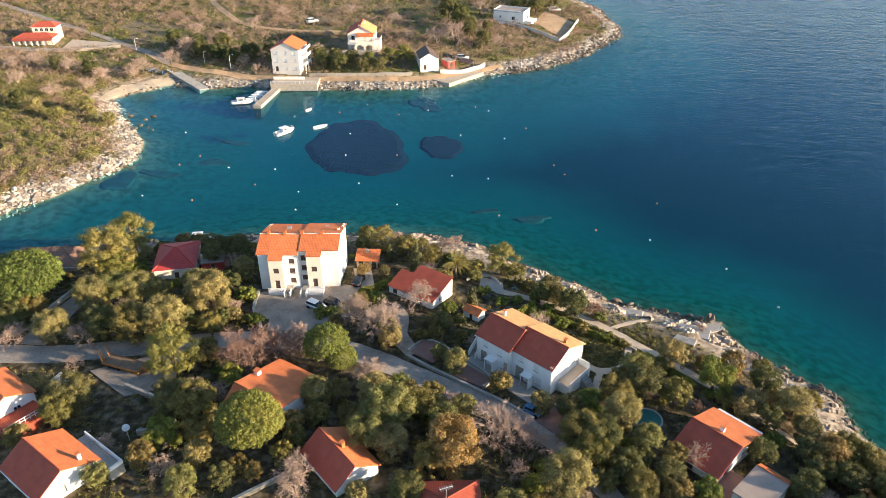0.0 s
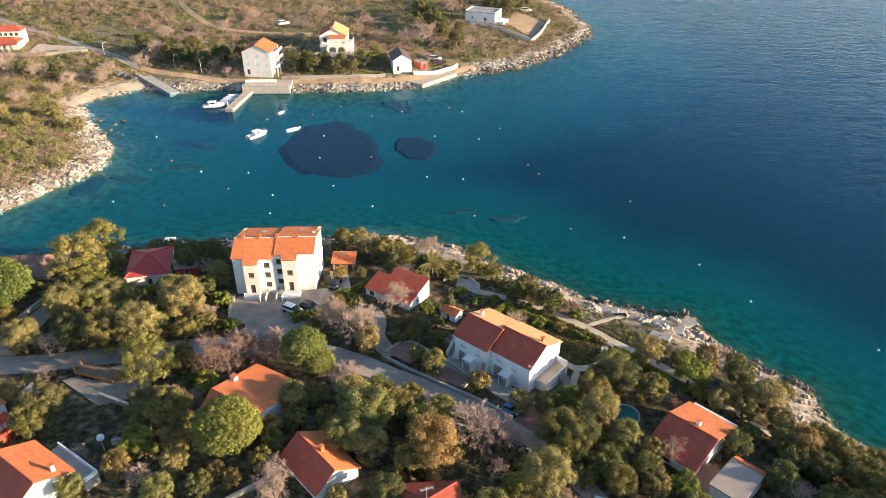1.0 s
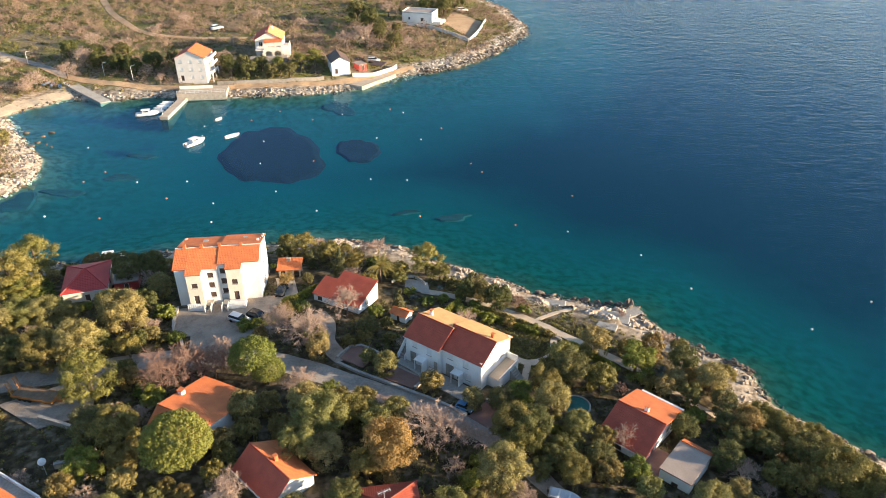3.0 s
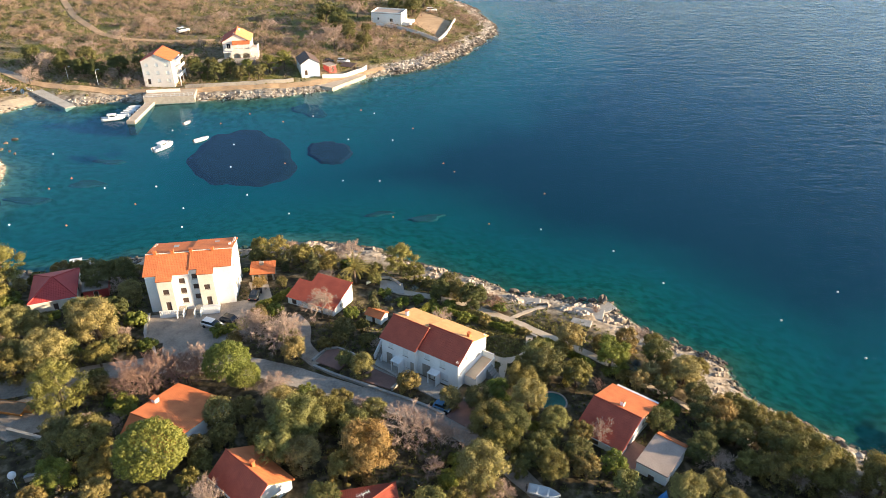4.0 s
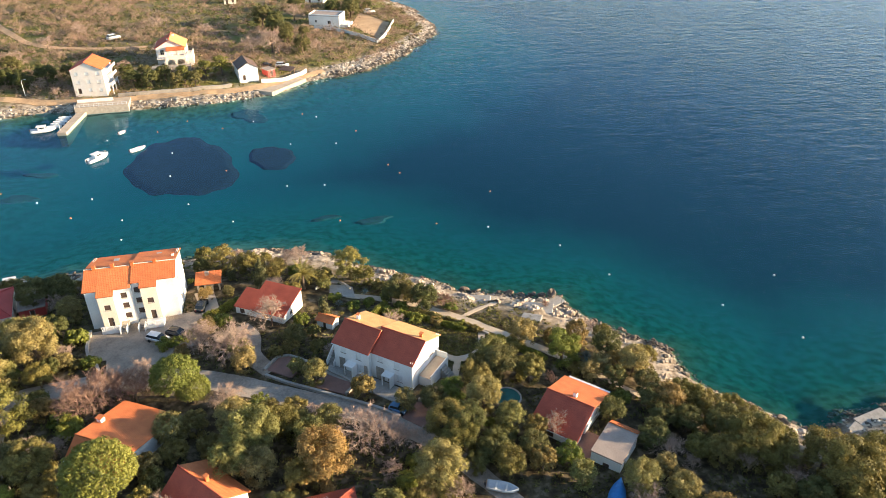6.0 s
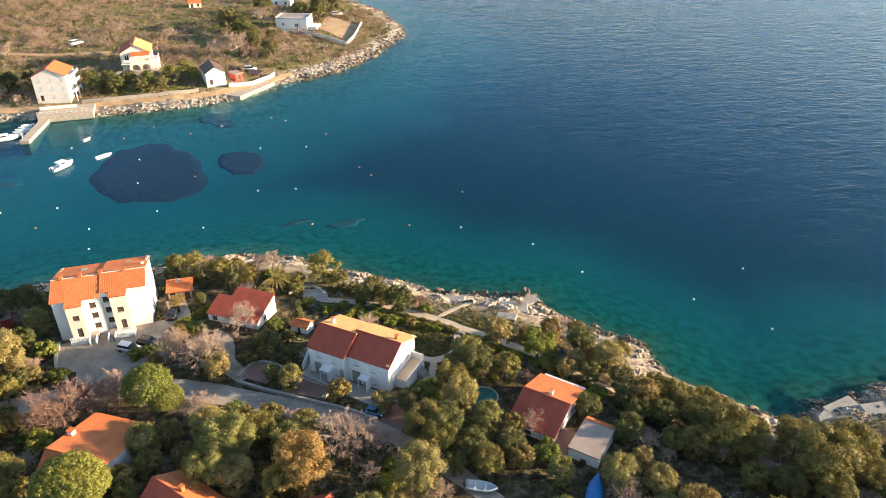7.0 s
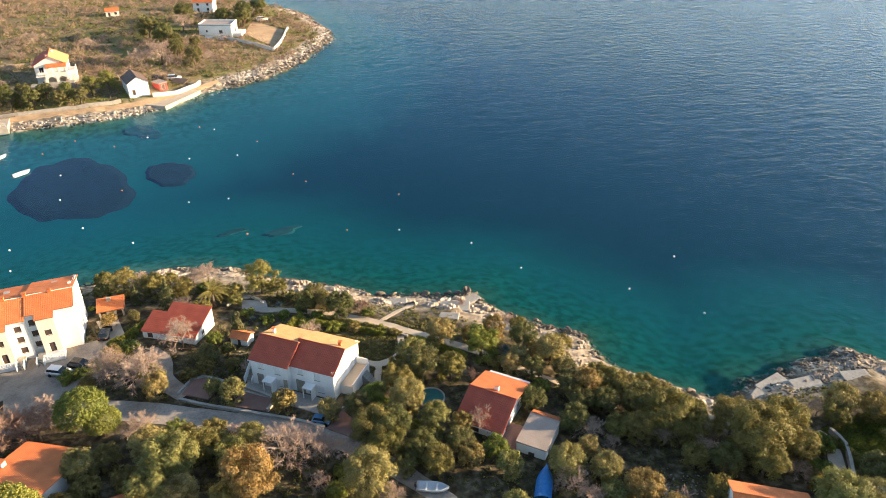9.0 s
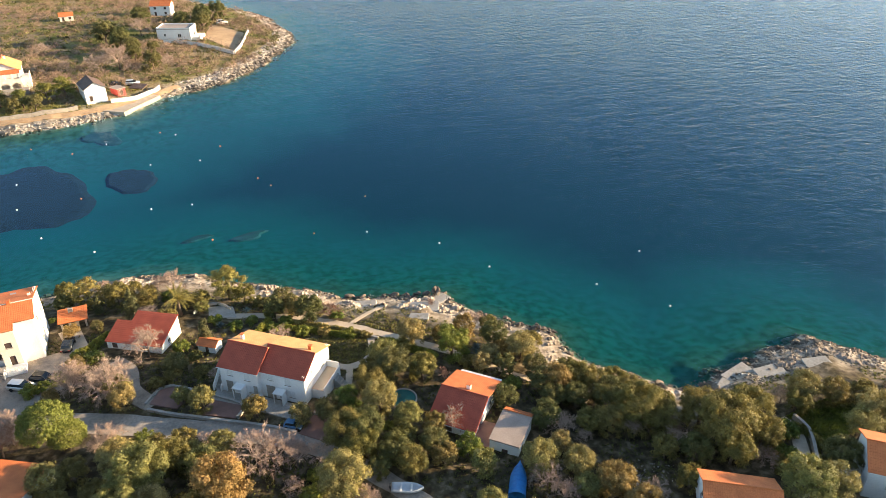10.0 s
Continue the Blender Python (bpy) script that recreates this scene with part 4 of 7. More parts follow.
for xa, xb, back in ((-5.3, -2.4, 1.3), (-2.4, 5.3, 3.7)):
    w, x = back + 3.3, (xa + xb) / 2
    block(h, xb - xa, w, 2.3, w * 0.30, x, -3.3 + w / 2, off=w / 2, openings={"f": [((xb - xa) / 2, 0.9, 1.1, 1.1, "shut")], "r": [(3.0, 0.9, 1.0, 1.1, "glass")] if xb > 5 else []}, over=0.22, sides="fbrl", gutters=xb > 5, caps=False, tile=TILE_RUST)

h = site("red_roofed_house", "small stone house with a red hipped roof by the water", -57.0, 129.5, 11, None, L=9.5, W=12)
block(h, 8.2, 10.8, 3.0, 1.9, roof="hip", wall=CREAM, tile=TILE_RED, openings={"f": [(4.4, 0.7, 0.9, 1.4, "shut"), (7.0, 0.7, 0.9, 1.4, "shut")], "r": [(5, 0.9, 1.2, 1.2, "shut")]}, over=0.25)

h = site("old_boathouse", "long low building with weathered brown hipped tiles", -86, 131.5, 2, None, L=16, W=9, category="boathouse")
block(h, 15, 7.6, 2.2, 2.2, roof="hip", wall=STONE, tile=TILE_OLD, openings={"f": [(3, 0.2, 1.6, 1.8, "door"), (11, 0.9, 1.0, 0.9, "shut")]})

h = site("seaside_house", "house with a broad terracotta roof and a pale flat annexe", 40.6, 75.7, -48, 4.2, L=9, W=13)
# front slope in the darker tile for shade, back slope in the sunlit orange
block(h, 7.2, 11.9, 2.6, 2.1, off=-0.5, tile=TILE_RUST, tile_back=TILE, openings={"r": [(3, 0.5, 1.4, 1.6, "open"), (8, 0.8, 1.2, 1.2, "glass")], "f": [(3, 0.9, 1.1, 1.1, "shut")]}, over=0.45)
part("awning", boxes((-3.4, 6.3, 2.2, 3.8, 7.2, 2.32)), WHITE_METAL, h)
chimney(h, 0.3, 0.6, 4.6, 1.0, 0.6, WHITE)
h = site("flat_annexe", "low white annexe with a flat grey roof and a tiled edge", 44.0, 67.0, -48, 3.6, L=5, W=7.5)
block(h, 4.6, 6.8, 3.1, 0, roof="flat", over=0.12, openings={"f": [(2.4, 0.9, 1.0, 1.0, "shut")], "r": [(2.0, 0.9, 1.0, 1.0, "shut")]})
roof_part(h, (-2.3, 4.6, 2.75), (2.3, 4.6, 2.75), (-2.3, 3.3, 3.4), (2.3, 3.3, 3.4), TILE)

h = site("bungalow", "bungalow with a wide orange tiled roof among trees", -26.6, 84.6, -33, 6.4, L=11, W=13)
block(h, 9.4, 12.0, 2.1, 1.9, off=-3.4, openings={"r": [(4, 0.4, 1.2, 1.8, "door"), (8, 0.9, 1.2, 1.1, "shut")], "f": [(3, 0.9, 1.1, 1.1, "shut")]}, over=0.4)
chimney(h, -4.2, 0.6, 3.2, 1.1, 0.8, WHITE)

h = site("small_house", "small white house with a steep terracotta gable roof", -14.6, 70.9, -50.5, 6.6, L=10, W=9)
# shade and sun on the two slopes are set by two tile colours
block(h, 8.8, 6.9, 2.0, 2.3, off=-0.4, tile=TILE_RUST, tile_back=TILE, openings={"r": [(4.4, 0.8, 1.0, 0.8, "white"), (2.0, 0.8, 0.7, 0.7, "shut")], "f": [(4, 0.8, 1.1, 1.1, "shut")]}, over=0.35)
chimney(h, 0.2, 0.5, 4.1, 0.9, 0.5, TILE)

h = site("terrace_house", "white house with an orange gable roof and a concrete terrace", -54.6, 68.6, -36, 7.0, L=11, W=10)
# redder front tile paints that slope's shade; the back keeps the lit orange
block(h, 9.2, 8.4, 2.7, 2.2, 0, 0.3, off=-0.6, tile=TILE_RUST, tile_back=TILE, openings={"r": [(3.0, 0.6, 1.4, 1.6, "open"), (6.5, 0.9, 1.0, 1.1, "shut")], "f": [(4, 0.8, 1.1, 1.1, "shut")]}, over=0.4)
chimney(h, 3.6, 2.8, 3.9, 1.0, 0.5, WHITE)
part("terrace", boxes((-2.2, 4.52, -1.5, 7.2, 6.7, 1.75)), CONCRETE, h, "grey concrete terrace")
part("parapet", boxes((-2.2, 6.5, 1.75, 7.2, 6.7, 2.4), (7.0, 4.52, 1.75, 7.2, 6.5, 2.4)), WHITE, h)

h = site("edge_house", "white house with an orange roof and a red terrace", -69.5, 82.2, -36, 7.2, L=11, W=10)
block(h, 9.0, 8.0, 3.0, 1.9, openings={"r": [(2.0, 1.0, 1.1, 1.1, "glass"), (5.2, 1.0, 1.1, 1.1, "glass")]}, over=0.35)
part("terrace", boxes((4.52, -2.6, -1.5, 8.4, 3.6, 1.6)), TILE_DARK, h, "dark red tiled terrace")
part("railing", boxes((8.25, -2.6, 2.45, 8.33, 3.6, 2.53), (8.25, -2.6, 2.0, 8.33, 3.6, 2.06), *[(8.25, -2.6 + k * 0.76, 1.6, 8.33, -2.52 + k * 0.76, 2.45) for k in range(9)]), WHITE_METAL, h)

h = site("hip_roofed_house", "house with a red hipped tile roof under trees", 0.4, 61.6, 2, 6.6, L=11, W=11)
block(h, 8.6, 8.6, 2.5, 2.0, roof="hip", tile=TILE_DARK, openings={"f": [(3, 0.9, 1, 1, "shut")]}, over=0.4)

h = site("garden_shed", "tiny white shed with an orange tiled roof", 6.0, 110.2, -38, None, L=4.5, W=4, category="shed")
h.scale = (0.85, 0.85, 0.8)
block(h, 4.0, 2.8, 1.9, 0.7, openings={"f": [(2, 0.1, 0.8, 1.7, "door")]}, over=0.25, gutters=False)

h = site("pavilion", "garden pavilion with stone pillars and an orange tiled roof", -16.2, 130.3, -3, 3.6, L=5, W=4, category="pavilion")
for x in (-2.1, -0.7, 0.7, 2.1):
    part("pillar", boxes((x - 0.17, -1.55, -1, x + 0.17, -1.2, 2.1)), STONE, h)
part("rear_wall", boxes((-2.3, 1.2, -1, 2.3, 1.5, 2.1)), STONE, h)
part("oven", boxes((-1.2, 0.3, -1, 0.6, 1.2, 1.1), (-0.7, 0.5, 1.1, 0.1, 1.15, 3.4)), STONE, h, "stone barbecue and flue")
roof_part(h, (-2.6, -2.0, 2.15), (2.6, -2.0, 2.15), (-2.6, 1.8, 3.0), (2.6, 1.8, 3.0), TILE)


h = site("corner_house", "house with an orange gable roof in the shade of oaks", 64.4, 41.2, -36, 6.5, L=11, W=8)
block(h, 9.6, 6.6, 2.3, 1.5, openings={"f": [(3, 0.9, 1, 1, "shut")], "l": [(3.3, 0.9, 1, 1, "shut")]}, over=0.35)
h = site("blue_white_house", "white and blue house with a terracotta roof and outside steps", 89.5, 35.0, -45, 6.2, L=12, W=9)
block(h, 10.5, 8.0, 3.6, 1.8, wall=PALE, openings={"l": [(2.5, 0.8, 1.0, 1.6, "glass"), (5.2, 0.8, 1.0, 1.6, "glass")], "f": [(3, 0.9, 1, 1.2, "shut")]}, over=0.4)
for k in range(8):
    part("step", boxes((-7.6, -3.9 + k * 0.32, -1, -6.4, -3.6 + k * 0.32, 0.1 + k * 0.2)), CONCRETE, h)
part("stair_wall", boxes((-7.75, -4.0, -1, -7.6, -1.2, 1.6)), PALE, h)
h = site("red_annexe", "low dark red annexe beside the hipped house", -49.8, 131.0, 11, None, L=6, W=7, category="annexe")
block(h, 4.6, 6.0, 2.2, 0, roof="flat", wall=TILE_RED, over=0.15, openings={"f": [(2.3, 0.1, 0.9, 1.8, "door")]})
# ---- the far shore's houses ----
def far_house(name, label, x, y, heading, L, W, eave, rise, storeys, roof="gable", wall=None, tile=None, shutters="shut", **kw):
    h = site(name, label, x, y, heading, None, L=L, W=W)
    step = eave / storeys
    ops = {}
    for s, n, length in (("f", max(2, int(L / 3.6)), L), ("r", max(2, int(W / 3.6)), W), ("l", 2, W)):
        ops[s] = [((i + 0.5) * length / n, st * step + (0.15 if st == 0 and i == 0 else 0.9), 1.2, 2.0 if st == 0 and i == 0 else 1.2, "door" if st == 0 and i == 0 else shutters) for i in range(n) for st in range(storeys)]
    block(h, L, W, eave, rise, roof=roof, wall=wall or WHITE, tile=tile or TILE, openings=ops, over=0.35, wave=0.4, **kw)
    return h


# left roof slope tiled dark as if shaded, right one bright as if sunlit
h = far_house("quay_house", "tall white three-storey house with a red roof above the quay", -60.5, 278.5, -97, 11.0, 11.0, 8.8, 2.6, 3, wall=OFF_WHITE, tile=TILE_RUST, tile_back=TILE, shutters="white")
for k in (0, 1, 2):
    part("balcony", boxes((-3.6, 5.5, 2.6 + k * 2.8 - 0.2, 4.2, 7.6, 2.6 + k * 2.8)), WHITE, h)
    part("balcony_wall", boxes((-3.6, 7.45, 2.6 + k * 2.8, 4.2, 7.6, 3.4 + k * 2.8), (4.2, 5.5, 2.6 + k * 2.8, 4.35, 7.6, 3.4 + k * 2.8)), WHITE, h)
for x in (-3.6, 0.2, 3.9):
    part("balcony_post", boxes((x, 7.3, -1, x + 0.3, 7.6, 2.4)), WHITE, h)
h = site("villa", "white two-storey villa with an orange gable roof and arched stone terrace", -34.2, 304, -90, None, L=15, W=15)
# left slope coloured as in shade, right one as in yellow sunlight
block(h, 12, 11, 6.4, 3.0, wall=OFF_WHITE, tile=TILE_RUST, tile_back=TILE_SUNLIT, openings={"r": [(2.2, 3.6, 1.5, 2.0, "glass"), (6.2, 3.6, 2.8, 2.0, "white"), (9.6, 3.6, 0.9, 1.2, "white"), (2.4, 0.4, 1.6, 2.0, "white")], "f": [(3, 3.6, 1.2, 1.4, "white"), (8, 3.6, 1.2, 1.4, "white"), (3, 0.8, 1.2, 1.4, "white")]}, wave=0.4, over=0.5)
roof_part(h, (9.0, -1.6, 5.9), (9.0, 5.4, 5.9), (6.05, -1.6, 6.7), (6.05, 5.4, 6.7), TILE, name="balcony_roof", wave=0.4)
part("balcony", boxes((6.02, -5.4, 2.7, 8.9, 5.4, 2.95)), OFF_WHITE, h)
part("balcony_parapet", boxes((8.75, -2.0, 2.95, 8.9, 5.4, 3.9), (6.02, 5.25, 2.95, 8.75, 5.4, 3.9)), CREAM, h)
for y in (-1.7, 0.6, 2.9, 5.1):
    part("balcony_post", boxes((8.7, y - 0.12, 3.9, 8.9, y + 0.12, 5.9)), WHITE, h)
for y in (-2.0, 1.6, 5.2):
    part("pillar", boxes((8.3, y - 0.35, -1.5, 8.95, y + 0.35, 2.7)), CREAM, h)
for y in (-0.2, 3.4):
    bm = bmesh.new()
    n = 12
    rim = [(math.cos(math.pi * k / n) * 1.45, 1.1 + math.sin(math.pi * k / n) * 1.3) for k in range(n + 1)]
    for k in range(n):
        (u0, v0), (u1, v1) = rim[k], rim[k + 1]
        lot = [[bm.verts.new((x, y + u, v)) for u, v in ((u0, v0), (u1, v1), (u1, 2.7), (u0, 2.7))] for x in (8.9, 8.4)]
        bm.faces.new(lot[0])
        bm.faces.new(lot[1][::-1])
        bm.faces.new((lot[0][1], lot[0][0], lot[1][0], lot[1][1]))
    part("arch", bm, CREAM, h, "cream stone arch")
part("side_wing", boxes((1.0, 5.52, -1.5, 8.0, 8.2, 3.6)), OFF_WHITE, h)
part("wing_parapet", boxes((1.0, 8.05, 3.6, 8.0, 8.2, 4.5), (7.85, 5.52, 3.6, 8.0, 8.05, 4.2)), OFF_WHITE, h)
part("garden_terrace", boxes((9.0, -7.5, -2.5, 12.5, 7.2, 0.5)), STONE, h, "low pale stone terrace")
chimney(h, -2, 1.0, 8.8, 1.4, 0.7)
chimney(h, 5.2, -0.6, 9.0, 0.9, 0.6)
h = far_house("dark_roofed_house", "narrow white house with a steep dark brown roof", -6.2, 281.0, -80, 10.5, 7.2, 4.6, 2.1, 2, tile=SLATE, shutters="white")
h = site("red_kiosk", "red painted kiosk beside the shore house", 2.2, 283, -60, None, L=4, W=4, category="kiosk")
block(h, 4.5, 3.2, 2.5, 0, roof="flat", wall=TILE_RED, over=0.3, openings={"r": [(1.6, 0.1, 1.4, 2.0, "door")]})
h = site("boat_shelter", "low shelter with a dark sheet roof behind a wall", 9.5, 284.5, -35, None, L=6, W=4, category="shelter")
for x in (-2.4, 2.2):
    for y in (-1.6, 1.4):
        part("post", boxes((x, y, -1, x + 0.2, y + 0.2, 2.0)), WOOD, h)
roof_part(h, (-2.9, -2.0, 1.9), (2.9, -2.0, 1.9), (-2.9, 2.0, 2.6), (2.9, 2.0, 2.6), SLATE, wave=0.5)
h = site("flat_roofed_villa", "white cubic villa with a flat roof on the far cape", 33, 350, -24, None, L=16, W=12)
block(h, 15.0, 9.5, 4.6, 0, roof="flat", over=0.1, openings={"f": [(3.5, 1.6, 0.9, 1.1, "glass"), (10, 1.0, 1.6, 1.6, "glass")], "r": [(2.5, 0.2, 2.2, 2.2, "white"), (6.5, 0.2, 2.2, 2.2, "glass")]})
part("parapet", boxes((-7.6, -4.85, 4.82, 7.6, -4.6, 5.3), (-7.6, 4.6, 4.82, 7.6, 4.85, 5.3), (-7.6, -4.6, 4.82, -7.35, 4.6, 5.3), (7.35, -4.6, 4.82, 7.6, 4.6, 5.3)), WHITE, h)
part("terrace", boxes((7.6, -4.0, -1, 11.5, 4.0, 1.0)), WHITE, h)
h = site("restaurant", "two-tiered restaurant with red tiled roofs and white pillars", -172.5, 303.5, 4, None, L=20, W=12, category="restaurant")
h.scale = (0.82, 0.82, 0.82)
block(h, 19, 8, 3.2, 1.6, roof="hip", tile=TILE_RUST, wall=CREAM, openings={"f": [(3 + 3 * i, 0.2, 1.8, 2.2, "open") for i in range(5)]}, wave=0.4)
block(h, 12, 7, 7.0, 1.8, 3, 7.5, roof="hip", tile=TILE_RUST, wall=CREAM, openings={"f": [(2 + 2.6 * i, 4.6, 1.6, 1.6, "glass") for i in range(4)]}, wave=0.4)
for k in range(7):
    part("pillar", boxes((-9.5 + k * 3.0, -6.2, -1.5, -9.1 + k * 3.0, -5.8, 2.5)), WHITE, h)
roof_part(h, (-10, -6.6, 2.5), (10, -6.6, 2.5), (-10, -3.9, 3.3), (10, -3.9, 3.3), TILE_RUST, wave=0.4)
far_house("edge_villa", "white house on the far slope", -235, 372, 10, 11, 9, 5.5, 1.8, 2, wall=CREAM)
far_house("red_cabin", "small red-roofed cabin in far scrub", -12, 401, 0, 6, 5, 2.5, 1.2, 1, wall=CREAM)
far_house("cape_house", "pale house among trees on the far cape", 33, 404, -20, 10, 8, 5.0, 1.8, 2)
far_house("far_white_house", "white house with a red roof far behind the trees", -8, 470, -25, 10, 8, 5.5, 2.0, 2)


plot("villa_yard", [(44, 347), (53.5, 322.5), (63.5, 352), (52, 372)], DIRT, "bare sandy yard behind the far villa's wall", "yard", lift=0.15)


def stone_wall(label, pts, height=1.0, thick=0.45, material=None, name="garden_wall", step=1.5, base=None):
    """A free wall along a line, following the ground, with a coping."""
    c = resample(pts, step)
    bm, cap = bmesh.new(), bmesh.new()
    for b, (t, lo, hi) in ((bm, (thick, -0.6, height)), (cap, (thick + 0.1, height, height + 0.08))):
        prev = None
        for i in range(len(c)):
            d = c[min(i + 1, len(c) - 1)] - c[max(i - 1, 0)]
            d = d / (np.hypot(*d) + 1e-9)
            nrm = np.array([-d[1], d[0]]) * t / 2
            z = g(*c[i]) if base is None else base
            ring = [b.verts.new((*(c[i] + nrm), z + lo)), b.verts.new((*(c[i] - nrm), z + lo)), b.verts.new((*(c[i] - nrm), z + hi)), b.verts.new((*(c[i] + nrm), z + hi))]
            if prev:
                for k in range(4):
                    b.faces.new((prev[k], prev[(k + 1) % 4], ring[(k + 1) % 4], ring[k]))
            else:
                b.faces.new(ring)
            prev = ring
        b.faces.new(prev[::-1])
    ob = thing(name, Matrix.Identity(4), label, "wall")
    part("wall_body", bm, material or STONE, ob)
    part("coping", cap, CONCRETE, ob)
    return ob


stone_wall("pale stone wall round the far villa's plot", [(26, 343), (36, 337), (45, 328), (52, 319.5)], 1.4, material=WHITE)
stone_wall("white wall along the far cape's track", [(52.3, 319.5), (58, 331), (66, 354)], 1.6, material=WHITE)
stone_wall("long pale wall beside the far track", [(-52, 271), (-40, 270.6), (-20, 271), (-12, 272.5)], 1.3)
stone_wall("curved white wall before the shore house", [(-1, 274.5), (6, 276.5), (13, 281.5), (17, 286)], 1.6, material=CREAM)
stone_wall("stone wall below the restaurant", [(-192, 293.5), (-160, 291), (-144, 296), (-136, 300)], 1.2)
stone_wall("low grey wall along the lane", [(-6.0, 96.6), (-1.9, 93.2), (1.2, 91.2), (4.6, 88.7), (10.6, 84.6), (14.2, 81.3)], 0.5, 0.35, CONCRETE)
stone_wall("low grey wall between the plots", [(1.8, 98.6), (4.8, 95.0), (8.8, 91.0), (6.6, 88.6)], 0.55, 0.3, CONCRETE)
stone_wall("low wall round the parking plot", [(-6.2, 98.2), (-3, 102.6), (1.2, 98.8)], 0.45, 0.3, CONCRETE)
stone_wall("low wall round the lower parking plot", [(17.8, 77.0), (21.4, 81.6), (17.9, 84.6)], 0.5, 0.3, CONCRETE)
stone_wall("grey kerb wall by the gravel yard", [(-37, 118), (-36.6, 110), (-34, 106.5), (-33, 102.6)], 0.7, 0.4)
stone_wall("garden wall with a pale coping beside bushes", [(-46, 77), (-40, 78.5), (-44, 84), (-52, 88)], 0.9, 0.4)
stone_wall("stone wall along the lane to the cove", [(-73.6, 122), (-75.0, 116.5), (-76.4, 108), (-78.4, 102.4)], 0.9, 0.4)
stone_wall("stone garden wall above the small house", [(-29, 63.5), (-24.5, 67), (-21, 69.5)], 0.7, 0.35)
stone_wall("white curved wall of a sunken terrace", [(5, 124.5), (7.4, 127.5), (10.4, 127), (12, 123.5)], 0.5, 0.25, CREAM)
stone_wall("pale retaining wall beside the path", [(82, 42), (86, 46.2), (88.2, 48.8), (88.6, 52)], 1.0, 0.4)
stone_wall("low wall along the garden's path", [(24, 112.6), (30, 107), (35, 100.6)], 0.45, 0.3)
strip("stepped_path", [(75, 37, 2.4), (80.4, 42.6, 2.4), (84.3, 46.9, 2.2), (86.8, 49.8, 2), (87, 53, 1.6)], 2, PATH_PAVE, "grey paved path between hedges", "path", lift=0.15)
plot("sunken_terrace", [(7.5, 121.5), (12.5, 119.8), (12.6, 124.5), (8, 126.5)], CONCRETE, "grey terrace near the palms", lift=0.15)
plot("dark_patio", [(36.6, 69.4), (39.8, 66.4), (44, 70.2), (41.6, 72.6)], RED_PAVE, "dark paved patio beside the annexe", lift=0.2)


def quay():
    q = thing("quay", Matrix.Identity(4), "stone quay with a pale wall and a fence", "quay", kind="structure")
    part("quay_foot", boxes((-64.9, 260.2, -4, -47.6, 268.5, -0.2)), WEEDY, q)
    part("quay_body", boxes((-65, 260.0, -0.2, -47.4, 268.5, 2.3)), STONE, q, "wall of pale rubble stone")
    part("quay_deck", boxes((-65, 260.0, 2.3, -47.4, 268.5, 2.42)), PATH_PAVE, q)
    for k in range(12):
        part("post", boxes((-64.9 + k * 1.55, 260.3, 2.42, -64.8 + k * 1.55, 260.4, 3.5)), WHITE_METAL, q)
    for z in (2.75, 3.42):
        part("rail", boxes((-64.9, 260.32, z, -47.6, 260.38, z + 0.07)), WHITE_METAL, q)
    part("sheet_fence", boxes((-64.9, 266.0, 2.42, -53.0, 266.12, 3.5)), OFF_WHITE, q)
    m = thing("mole", Matrix.Identity(4), "narrow concrete mole for small boats", "mole", kind="structure")
    a, b = Vector((-65.8, 240.5, 0)), Vector((-62.6, 262, 0))
    d = (b - a).normalized()
    n = Vector((-d.y, d.x, 0))
    bm = bmesh.new()
    cap = bmesh.new()
    for q, lo, hi, w in ((bm, -4, -0.2, 1.15), (cap, -0.2, 1.0, 1.45)):
        vs = [q.verts.new((p.x, p.y, z)) for z in (lo, hi) for p in (a - n * w, b - n * w, b + n * w, a + n * w)]
        for f in ((3, 2, 1, 0), (4, 5, 6, 7), (0, 1, 5, 4), (1, 2, 6, 5), (2, 3, 7, 6), (3, 0, 4, 7)):
            q.faces.new([vs[i] for i in f])
    part("mole_body", bm, WEEDY, m, "mole foot covered with weed")
    part("mole_deck", cap, PATH_PAVE, m)
    for k in (0.1, 0.45, 0.8):
        p = a.lerp(b, k) + n * 1.1
        bm = bmesh.new()
        tube(bm, [(p.x, p.y, 0.9), (p.x, p.y, 1.5 if k > 0.1 else 3.2)], [0.12, 0.1], 6)
        part("bollard" if k > 0.1 else "mast", bm, WHITE_METAL, m)
    s = thing("slipway", Matrix.Identity(4), "sloping concrete slipway by the beach", "slipway", kind="structure")
    bm = bmesh.new()
    top = [(-92.0, 260.0, 0.35), (-88.8, 261.8, 0.35), (-103.5, 276, 2.6), (-107, 274, 2.6)]
    vs = [bm.verts.new((x, y, z - d)) for d in (1.6, 0) for x, y, z in top]
    for f in ((3, 2, 1, 0), (4, 5, 6, 7), (0, 1, 5, 4), (1, 2, 6, 5), (2, 3, 7, 6), (3, 0, 4, 7)):
        bm.faces.new([vs[i] for i in f])
    part("ramp", bm, CONCRETE, s)
    PLOTS.append([(x, y) for x, y, z in top])
    e = thing("landing_stage", Matrix.Identity(4), "concrete landing before the shore house", "landing", kind="structure")
    bm = bmesh.new()
    top = [(-4.5, 269.6), (2.4, 264.6), (16.2, 279.0), (13.6, 281.6), (2.4, 272.5), (-4.5, 272.5)]
    up, dn = [bm.verts.new((x, y, 1.35)) for x, y in top], [bm.verts.new((x, y, -0.2)) for x, y in top]
    bm.faces.new(up)
    for i in range(6):
        j = (i + 1) % 6
